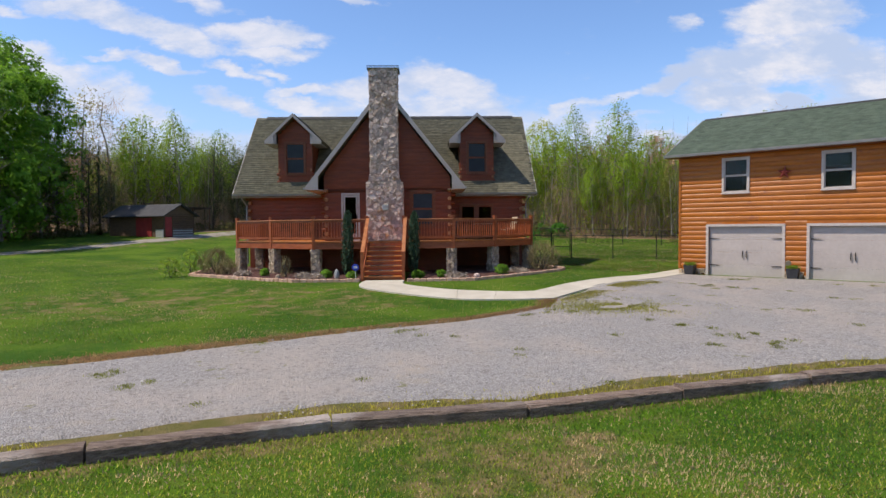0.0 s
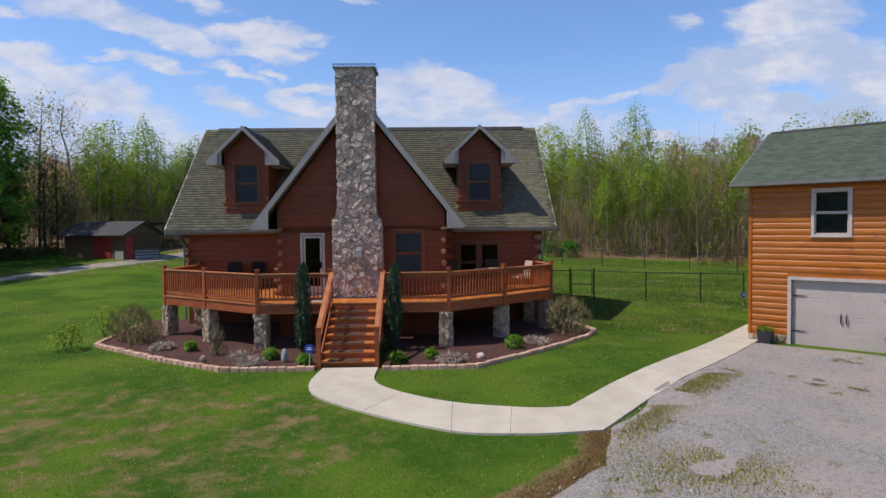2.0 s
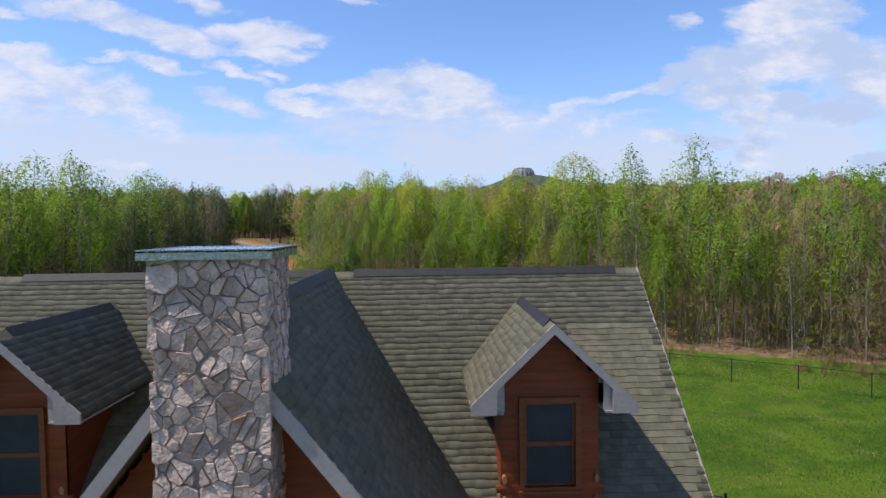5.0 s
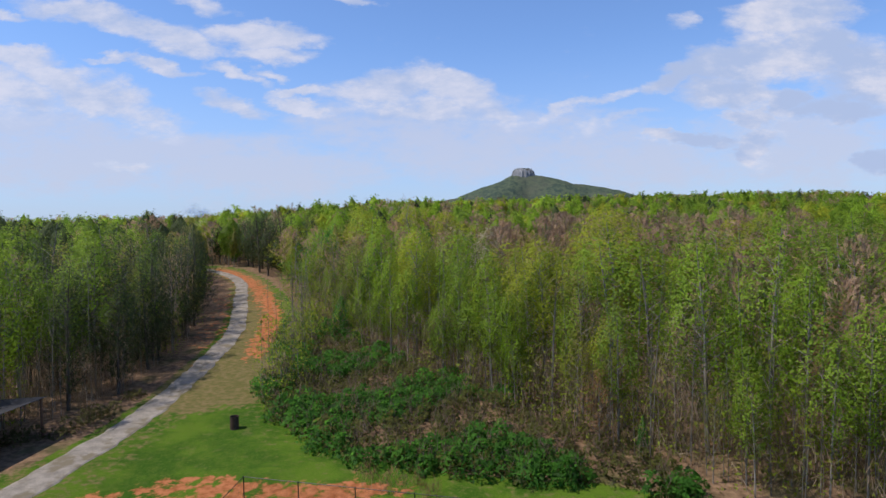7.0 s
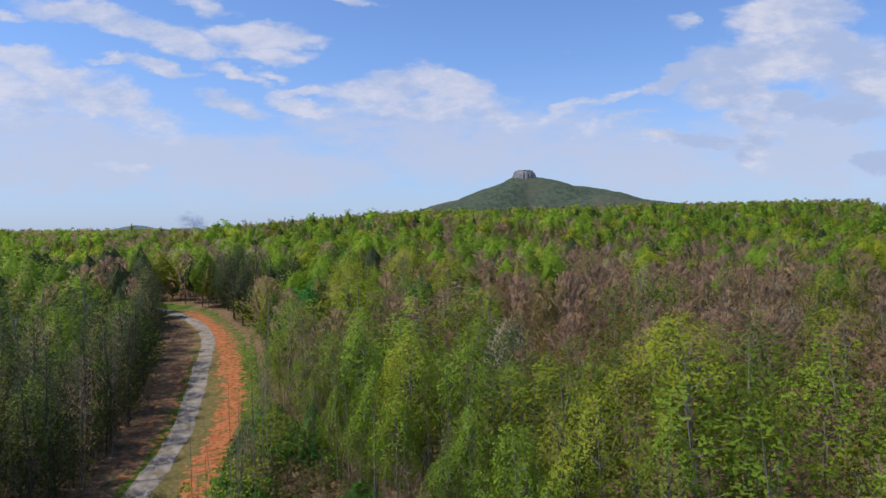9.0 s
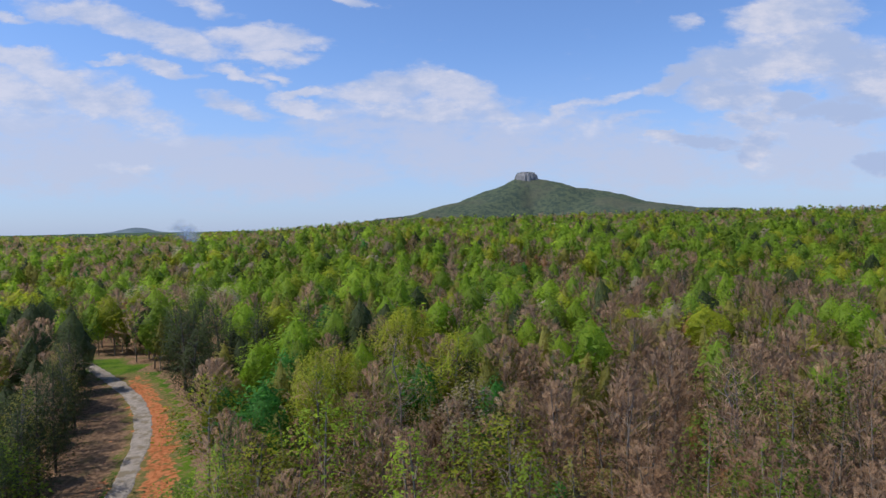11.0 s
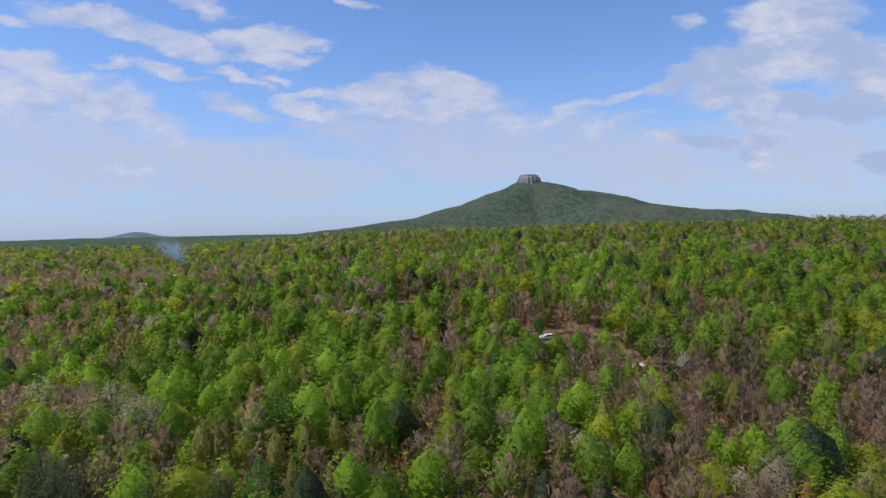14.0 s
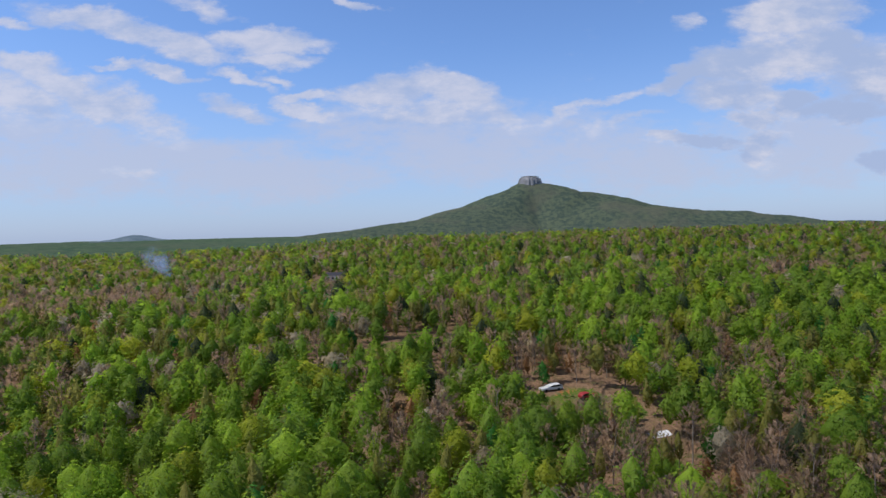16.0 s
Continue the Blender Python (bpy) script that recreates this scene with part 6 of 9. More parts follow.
# near trees, each a thing with trunk and crown
NEAR = {
    "fresh": [ovate(s, 14.5, 2.7, 0.32, 2900, 0.115, top=0.47, belly=0.45, sparse=-0.9, depth=0.6, stems=20, trunk=0.0052) for s in (1, 2)] + [ovate(3, 15.2, 3.1, 0.24, 5200, 0.105, top=0.66, sparse=-1.4, depth=0.5, stems=24)],
    "yellow": [ovate(s, 14.0, 3.1, 0.36, 5600, 0.100, top=0.5, belly=0.48, sparse=-1.3, depth=0.5, stems=24) for s in (4, 5)],
    "green": [ovate(s, 13.0, 2.6, 0.30, 2700, 0.115, top=0.46, belly=0.46, sparse=-0.8, depth=0.6, stems=20, trunk=0.0052) for s in (6, 7)],
    "lush": [grow(s, 15.5, 4.0, 0.06, "round", 30, 6500, 0.19, clumps=80, clump=0.24, trunk=0.009) for s in (8,)] + [grow(18, 10.5, 2.8, 0.08, "column", 20, 2600, 0.16, clumps=44, clump=0.30)],
    "deep": [ovate(9, 9.0, 2.2, 0.06, 3600, 0.115, top=0.7, sparse=-1.5, depth=0.45, stems=16)],
    "olive": [ovate(s, 12.5, 2.3, 0.28, 1700, 0.085, top=0.55, belly=0.5, sparse=-0.4, depth=0.8, stems=26, trunk=0.005) for s in (10, 11)],
    "bare": [grow(s, 13.5, 2.0, 0.22, "vase", 34, 620, 0.38, slim=0.04, bare=True, twigs=4, clumps=36) for s in (12, 13)],
    "rust": [ovate(14, 8.5, 1.9, 0.2, 1700, 0.085, top=0.5, belly=0.5, sparse=-0.6, depth=0.8, stems=20)],
    "pale": [ovate(15, 9.5, 2.3, 0.22, 2600, 0.085, top=0.5, belly=0.5, sparse=-0.9, depth=0.7, stems=22)],
    "pine": [ovate(s, 13.5, 2.9, 0.12, 2600, 0.17, top=0.66, belly=0.30, sparse=-1.0, depth=0.6, slim=0.30, stems=22, trunk=0.009) for s in (16, 17)],
}
MODEL = {}
for kind, trees in NEAR.items():
    for i, (wd, lv) in enumerate(trees):
        trunk_me = quads("trunk", *wd, M["bark_dark" if kind == "pine" else "bark"], smooth=True)
        crown_me = quads("crown", lv[0], lv[1], M["leaf_" + kind], outward=lv[2])
        MODEL[kind, i] = (trunk_me, crown_me)


def plant(kind, i, x, y, scale=1.0, wide=1.0, turn=0.0, label="", group="trees at the edge of the woods"):
    trunk_me, crown_me = MODEL[kind, i % len(NEAR[kind])]
    ob = new("tree")
    ob.matrix_basis = Matrix.Translation((x, y, float(land(x, y)))) @ pose(0, 0, 0, 0, 0, turn)
    ob.scale = (scale * wide, scale * wide, scale)
    tagged(ob, label or WORDS[kind], "tree", group)
    for name, me in (("trunk", trunk_me), ("crown", crown_me)):
        p = new(name, me)
        p.parent = ob
    return ob


# trees that stand out
rng = random.Random(77)
PICKED = [("yellow", 0, 18.5, 60.8, 14.2, 1.55), ("fresh", 2, 22.0, 43.4, 14.4, 1.1), ("bare", 0, -1.0, 103, 15.0, 1.2), ("yellow", 1, -8.1, 100, 14.3, 0.9), ("deep", 0, 14.3, 42.9, 2.6, 0.7),
          ("fresh", 0, -0.2, 62.9, 8.8, 1.3), ("deep", 0, -4.0, 77.9, 9.6, 1.2), ("pale", 0, 7.7, 70.5, 12.2, 0.9), ("deep", 0, 27.0, 131.5, 8.0, 1.0)]
# the tall growth beyond the track
PICKED += [("lush", 0, -39.5, 37.5, 18.6, 1.1), ("olive", 0, -35.6, 43.5, 15.5, 1.6),
          # lush trees under y 32 added, partly out of view, to shade the track
          ("lush", 0, -34.0, 21.5, 15.0, 1.1), ("lush", 0, -41.0, 26.0, 16.0, 1.1), ("lush", 0, -33.2, 27.0, 14.5, 1.0), ("lush", 0, -35.5, 31.0, 16.5, 1.0), ("lush", 0, -34.6, 35.0, 15.0, 1.0), ("lush", 0, -44.5, 42.0, 19.5, 1.2), ("lush", 0, -47.0, 35.0, 17.5, 1.2), ("bare", 0, -33.8, 45.5, 15.0, 1.4), ("green", 0, -31.0, 46.0, 12.5, 1.3), ("fresh", 2, -27.2, 49, 13.6, 1.1), ("green", 1, -29.5, 54.5, 13.5, 1.3), ("fresh", 1, -33.5, 52, 14.0, 1.2), ("green", 0, -26.0, 58.5, 13.0, 1.2), ("pine", 0, -29.3, 50, 11.5, 0.9), ("pine", 1, -25.0, 53, 11.0, 0.9), ("olive", 1, -37.5, 40.5, 14.5, 1.5), ("pale", 0, 18.0, 46.2, 9.0, 0.8), ("deep", 0, 9.0, 19.0, 1.7, 0.6)]
PICKED += [("fresh", 0, 7.2, 64.6, 10.5, 1.05), ("green", 0, 12.7, 64.3, 10.5, 1.15), ("fresh", 1, 20.2, 68.9, 12.0, 1.10), ("olive", 0, 29.7, 75.1, 12.5, 1.72), ("pale", 0, 37.1, 81.6, 11.0, 0.70), ("rust", 0, 9.2, 70.6, 10.0, 0.99), ("yellow", 1, -1.3, 125.2, 13.0, 1.90), ("green", 1, 1.8, 68.7, 10.0, 1.65), ("fresh", 2, -12.2, 84.6, 12.0, 1.29), ("bare", 0, 28.9, 98.4, 12.5, 1.90), ("green", 0, 53.9, 103.1, 11.0, 1.90), ("fresh", 0, 10.6, 68.8, 10.0, 0.86), ("olive", 1, 25.7, 67.1, 8.0, 1.63)]
GROVE = [(-29.5, 125.5), (-25.5, 128), (-32.5, 130.5), (-28, 132), (-21.5, 131), (-24, 135), (-17, 133.5), (-33.5, 136), (-36.5, 139.5), (-38.8, 144), (-34, 142)]
for kind, i, x, y, hgt, wide in PICKED:
    base = {"fresh": (14.5, 14.5, 15.2), "yellow": (14, 14), "green": (13, 13), "lush": (15.5, 10.5), "deep": (9,), "bare": (13.5, 13.5), "pale": (9.5,), "olive": (12.5, 12.5), "pine": (13.5, 13.5), "rust": (8.5,)}[kind]
    plant(kind, i, x, y, hgt / base[i % len(base)], wide, rng.uniform(0, 360), group="trees that stand out")

# the grove of broad pines in the bend of the track
for i, (x, y) in enumerate(GROVE):
    plant("pine", i, x, y, 0.80 + 0.05 * (i % 4), 1.55, 61.0 * i, "broad dark olive-green pine in the bend of the track", "trees that stand out")

rs = np.random.RandomState(12)


def scatter(x0, x1, y0, y1, gap, keep):
    """Jittered places on a grid."""
    xs_, ys_ = np.meshgrid(np.arange(x0, x1, gap), np.arange(y0, y1, gap))
    xs_, ys_ = xs_.ravel() + rs.uniform(-0.48, 0.48, xs_.size) * gap, ys_.ravel() + rs.uniform(-0.48, 0.48, ys_.size) * gap
    k = keep(xs_, ys_)
    return xs_[k], ys_[k]


def clear_of_picked(x, y, d=2.0):
    ok = np.ones(len(x), bool)
    for p in PICKED:
        ok &= np.hypot(x - p[2], y - p[3]) > d
    for gx_, gy_ in GROVE:
        ok &= np.hypot(x - gx_, y - gy_) > 2.6
    return ok


def blot(x, y, cx, cy, rx, ry):
    """A soft patch of the wood, 1 in its middle."""
    return float(np.clip(1.35 - math.hypot((x - cx) / rx, (y - cy) / ry) + 0.3 * fuzz(x, y, 0.06, 3.3), 0, 1))


def kind_at(x, y, u):
    """Which kind of tree grows at a place; u in 0..1 picks."""
    tx = np.interp(y, [p[1] for p in TRACK], [p[0] for p in TRACK])
    west = x < tx
    brown = max(blot(x, y, 33, 118, 30, 46), blot(x, y, 62, 172, 34, 26), 0.9 * blot(x, y, 36, 240, 22, 14), 0.8 * blot(x, y, -60, 172, 16, 10), 0.55 * blot(x, y, 4, 100, 22, 22), 0.8 * blot(x, y, -190, 420, 110, 80), 0.5 * blot(x, y, 10, 205, 18, 10))
    brown = max(brown, 0.55 * max(0.0, fuzz(x, y, 0.045, 2.2) - 0.25))
    lively = max(blot(x, y, -28, 205, 34, 30), blot(x, y, 120, 290, 90, 60), 0.8 * blot(x, y, 0, 165, 26, 24), 0.7 * blot(x, y, 45, 350, 60, 40))
    lively = max(lively, float(step(88, 70, y)) * (0.9 if x > -12 else 0.5))
    green = fuzz(x, y, 0.05, 9.0)
    if math.hypot((x + 28) / 9, (y - 127) / 8) < 1:
        table = (("pine", 0.90), ("olive", 0.10))
    elif math.hypot((x + 12) / 9, (y - 133) / 7) < 1:
        table = (("pine", 0.60), ("green", 0.20), ("olive", 0.20))
    elif west and y < 170:
        table = (("pine", 0.48), ("green", 0.20), ("fresh", 0.05), ("bare", 0.12), ("olive", 0.15))
    else:
        k = 1 - 0.75 * brown
        mixed = float(step(215, 300, y)) * (1 - 0.8 * lively)
        table = (("bare", 0.15 + 1.15 * brown - 0.10 * lively + 0.12 * mixed), ("olive", 0.30 - 0.12 * lively + 0.20 * brown + 0.15 * mixed), ("fresh", (0.26 + 0.16 * green + 0.35 * lively) * k), ("green", (0.26 - 0.1 * green + 0.25 * lively) * k), ("yellow", 0.10 * k), ("deep", 0.045 + 0.04 * mixed), ("rust", 0.05 + 0.10 * brown + 0.05 * mixed), ("pale", 0.03 + 0.06 * mixed), ("pine", 0.02 + 0.04 * mixed))
    total, acc = sum(w_ for _, w_ in table), 0.0
    for name, w_ in table:
        acc += w_ / total
        if u <= acc:
            return name
    return table[0][0]


def rim_depth(x, y):
    """How far inside the wood a place lies, from its eastern and western rims."""
    return np.minimum(np.where(y > tree_edge(x), np.minimum(y - tree_edge(x), 99), 99), np.where(y > 14, np.abs(np.interp(y, [p[1] for p in WEST], [p[0] for p in WEST]) - x), 99))


off_band = lambda x, y: (y > tree_edge(x)) | (x < np.interp(y, [p[1] for p in TRACK], [p[0] for p in TRACK]))
near_x, near_y = scatter(-52, 64, 14, 86, 2.35, lambda x, y: (wooded(x, y) > 0.6) & off_band(x, y) & (rim_depth(x, y) < 9.5) & clear_of_picked(x, y) & (x > -50) & (np.abs(x) < 0.80 * (y + 20)))
count = 0
for x, y, u, v in zip(near_x, near_y, rs.rand(len(near_x)), rs.rand(len(near_x))):
    if count >= 270:
        break
    kind = kind_at(x, y, u)
    depth_in = float(rim_depth(np.array([x]), np.array([y]))[0])
    sc = (0.50 + 0.42 * v) * (0.75 + 0.25 * min(1, depth_in / 5))
    plant(kind, int(u * 97), float(x), float(y), sc, 1.05, v * 360)
    count += 1

# dense growth that shades the western side of the track
line = smooth_line([p for p in WEST if 52 < p[1] < 130], 30)
for i, (x, y) in enumerate(line):
    kind = ("pine", "pine", "olive", "pine", "pine", "bare", "pine")[i % 7]
    plant(kind, 1 if kind == "lush" else i % 2, x - 0.6 - 1.6 * ((i * 7) % 5) / 5, y, {"pine": 0.80}.get(kind, 0.82) * (0.85 + 0.05 * ((i * 3) % 7)), 1.1, i * 77.0)

# brush under the trees and along their rim
rb = np.random.RandomState(31)


def brush_of(name, x, y, h, r, n, size, colours, label, slim=0.6, upright=0.0, power=0.6):
    mat_ = M["twig_tint"] if slim < 0.1 else M["leaf_tint"]
    V, T, O = [], [], []
    for i in range(len(x)):
        m_ = int(n * rb.uniform(0.6, 1.3))
        u, a = rb.uniform(0, 1, m_), rb.uniform(0, 2 * math.pi, m_)
        hh, rr = h * rb.uniform(0.55, 1.25), r * rb.uniform(0.7, 1.3)
        q = rr * np.sqrt(np.maximum(0.05, 1 - (2 * u - 0.75) ** 2 / 1.6)) * rb.uniform(0.2, 1, m_) ** power
        c = np.c_[x[i] + q * np.cos(a), y[i] + q * np.sin(a), land(x[i] + q * np.cos(a), y[i] + q * np.sin(a)) + 0.02 + hh * u]
        v, _, _ = leaf_quads(rb, c, size, slim, upright=upright)
        V.append(v)
        c0, c1 = np.array(colours[0]), np.array(colours[1])
        k = rb.uniform(0, 0.7) + np.repeat(rb.uniform(0, 0.3, (m_, 1)), 3, 0)
        T.append(c0 + (c1 - c0) * k)
        o = c - np.array([x[i], y[i], land(x[i], y[i]) - 0.3])
        O.append(np.repeat(o / (np.linalg.norm(o, axis=1)[:, None] + 1e-6), 3, 0))
    V = np.concatenate(V)
    ob = new(name, quads(name, V, np.arange(len(V)).reshape(-1, 3), mat_, np.concatenate(T), outward=np.concatenate(O)))
    return tagged(ob, label, "brush", kind="stuff")


def by_rim(lo, hi):
    return lambda x, y: (wooded(x, y) > 0.5) & (rim_depth(x, y) > lo) & (rim_depth(x, y) < hi) & (np.abs(x - 3) < 0.8 * (y + 22))


def in_band(lo, hi, scale, seed, least):
    """Between the lawn and the trees, where brush has grown up."""
    return lambda x, y: (y > east_edge(x) + lo) & (y < tree_edge(x) + hi) & (x > -15) & (x < 15.5) & (gap_to([(-14, 60), (-17, 75), (-22, 92)], x, y) > 2.2) & (fuzz(x, y, scale, seed) > least)


bx_, by_ = scatter(-15, 19, 36, 84, 1.05, in_band(-0.5, 2.0, 0.42, 2.0, -0.12))
brush_of("green_brush", bx_, by_, 1.35, 0.95, 130, 0.17, ((0.055, 0.185, 0.022), (0.120, 0.310, 0.040)), "dense low green brush between lawn and woods")
bx_, by_ = scatter(-15, 19, 38, 84, 1.15, in_band(-0.2, 3.0, 0.42, 2.0, -0.99))
brush_of("olive_brush", bx_, by_, 1.1, 0.75, 55, 0.16, ((0.120, 0.130, 0.035), (0.190, 0.205, 0.050)), "thin olive weeds and brambles between lawn and woods")
brush_of("brown_canes", bx_, by_, 1.7, 0.6, 34, 0.36, ((0.150, 0.110, 0.080), (0.270, 0.205, 0.160)), "bare brown canes and brambles between lawn and woods", 0.04, 1.5)
bx_, by_ = scatter(-2, 40, 26, 46, 1.0, lambda x, y: (y - east_edge(x) > -3.4) & (y - east_edge(x) < -0.6) & (fuzz(x, y, 0.4, 5.0) > 0.0))
brush_of("tan_grass", bx_, by_, 0.85, 0.5, 70, 0.24, ((0.25, 0.15, 0.07), (0.42, 0.28, 0.14)), "tall dry tan grass before the woods", 0.05, 1.4)
east_of_track = lambda x, y: x > np.interp(y, [p[1] for p in TRACK], [p[0] for p in TRACK])
bx_, by_ = scatter(-52, 66, 14, 90, 2.1, lambda x, y: by_rim(0.0, 15)(x, y) & (east_of_track(x, y) | (fuzz(x, y, 0.3, 1.0) > 0.35)))
brush_of("understory", bx_, by_, 6.0, 1.5, 190, 0.115, ((0.24, 0.285, 0.036), (0.34, 0.43, 0.044)), "sparse leafing understory saplings and twigs")
bx_, by_ = scatter(-52, 66, 14, 86, 1.9, by_rim(-0.5, 13))
brush_of("twiggy_understory", bx_, by_, 5.0, 1.1, 110, 0.45, ((0.29, 0.215, 0.145), (0.46, 0.36, 0.26)), "bare brown saplings and brambles under the trees", 0.035, 1.5)

line = smooth_line([q for q in WEST if q[1] < 62], 90)
bx_ = np.array([q[0] for q in line]) + rb.uniform(0.3, 4.2, 90)
by_ = np.array([q[1] for q in line]) + rb.uniform(-0.6, 0.6, 90)
k_ = gap_to(TRACK, bx_, by_) > 2.0
brush_of("track_brush", bx_[k_], by_[k_], 0.9, 0.8, 70, 0.13, ((0.125, 0.130, 0.040), (0.215, 0.190, 0.075)), "low olive and brown weeds beside the farm track")

# thin poles that crowd the rim of the wood
px_, py_ = scatter(-52, 66, 14, 90, 1.35, by_rim(-0.5, 14))
poles = []
for x, y, u, v, q in zip(px_, py_, rb.rand(len(px_)), rb.rand(len(px_)), rb.rand(len(px_))):
    h, z = 4.5 + 7.5 * u, float(land(x, y))
    lean = (v - 0.5) * 0.12 * h, (q - 0.5) * 0.12 * h
    r = 0.022 + 0.035 * u * v
    poles.append(bar([(x, y, z - 0.2), (x + lean[0] * 0.35, y + lean[1] * 0.5, z + h * 0.5), (x + lean[0], y + lean[1], z + h)], [r, r * 0.7, r * 0.15], 3))
    for k in (0.45, 0.6, 0.75):
        a = 6.28 * (u * 7 + v * 3 + k * 5)
        o = np.array([x + lean[0] * k, y + lean[1] * k, z + h * k])
        poles.append(bar([o, o + np.array([math.cos(a) * 0.8, math.sin(a) * 0.8, 0.9]) * (0.5 + q)], [r * 0.4, r * 0.1], 3))
pole_v, pole_f = join(poles)
tagged(new("sapling_poles", quads("sapling_poles", pole_v, pole_f, M["bark"])), "thin pale grey sapling stems crowding the woods", "saplings", kind="stuff")

# the deep wood behind, in falling grades of detail
def grade(seed, n, size, stems, twigs, fan, body=None):
    """One set of woodland trees: n leaf sprays of a size, stems limbs, twigs fans of fine twigs."""
    def leafed(i, h, r, base, share=1.0, **more):
        return ovate(seed + i, h, r, base, max(10, int(n * share)), size * (1 if share > 0.6 else 0.85), stems=stems, body=body, fill=0.64 if share > 0.6 else 0.4, **more)
    return {
        "fresh": [leafed(1, 13.5, 2.6, 0.20, top=0.44, belly=0.42), leafed(2, 14, 2.4, 0.15, top=0.58, belly=0.38), leafed(3, 13, 2.7, 0.28, top=0.40, belly=0.5)],
        "yellow": [leafed(4, 13.0, 2.9, 0.32, 1.15, top=0.5, belly=0.45)],
        "green": [leafed(5, 12.5, 2.6, 0.18, top=0.42, belly=0.42), leafed(6, 13, 2.4, 0.24, top=0.52, belly=0.42, sparse=-1.2)],
        "deep": [leafed(7, 11.0, 2.5, 0.10, 1.15, top=0.7)],
        "olive": [leafed(8, 12, 2.2, 0.24, 0.55, top=0.6, belly=0.5, sparse=-0.4, depth=0.8), leafed(9, 11.5, 2.3, 0.2, 0.55, top=0.7, sparse=-0.4, depth=0.8)],
        "bare": [twiggy(seed + 10, 12.5, 2.4, 0.22, twigs, fan, max(stems, 3)), twiggy(seed + 11, 11.5, 2.3, 0.2, twigs, fan, max(stems, 3))],
        "rust": [leafed(12, 9.5, 2.1, 0.18, 0.6, top=0.6, sparse=-0.6, depth=0.7)],
        "pale": [leafed(13, 10.5, 2.5, 0.24, 0.9, top=0.5, belly=0.5)],
        "pine": [leafed(14, 13.5, 3.0, 0.14, 1.25, top=0.62, belly=0.34, depth=0.65, slim=0.34)],
        "lush": [leafed(15, 13, 3.0, 0.1, 1.2, top=0.5)],
    }


CLOSE = grade(131, 1350, 0.135, 12, 380, 0.44)
NEXT = grade(231, 720, 0.19, 9, 290, 0.50, (8, 4))
MID = grade(331, 350, 0.27, 4, 180, 0.62, (8, 4))
LITE = grade(431, 165, 0.40, 0, 84, 0.85, (7, 3))
THIN = grade(531, 80, 0.62, 0, 40, 1.2, (6, 2))
FAR = grade(631, 40, 0.92, 0, 20, 1.7, (5, 2))
FARTHEST = grade(731, 22, 1.35, 0, 12, 2.2)


def young(x, y):
    """Young growth stays low before the clearing."""
    return 1 - 0.52 * step(1.15, 0.75, np.maximum(np.abs(x - 39) / 13, np.abs(y - 218) / 9)) - 0.5 * step(1.15, 0.75, np.maximum(np.abs(x + 1) / 15, np.abs(y - 258 - 0.5 * x) / 9)) - 0.30 * step(1.15, 0.8, np.hypot((x - 45) / 6, (y - 190) / 18)) * (y < 208) - 0.45 * step(1.15, 0.8, np.hypot((x + 50) / 13, (y - 435) / 40))


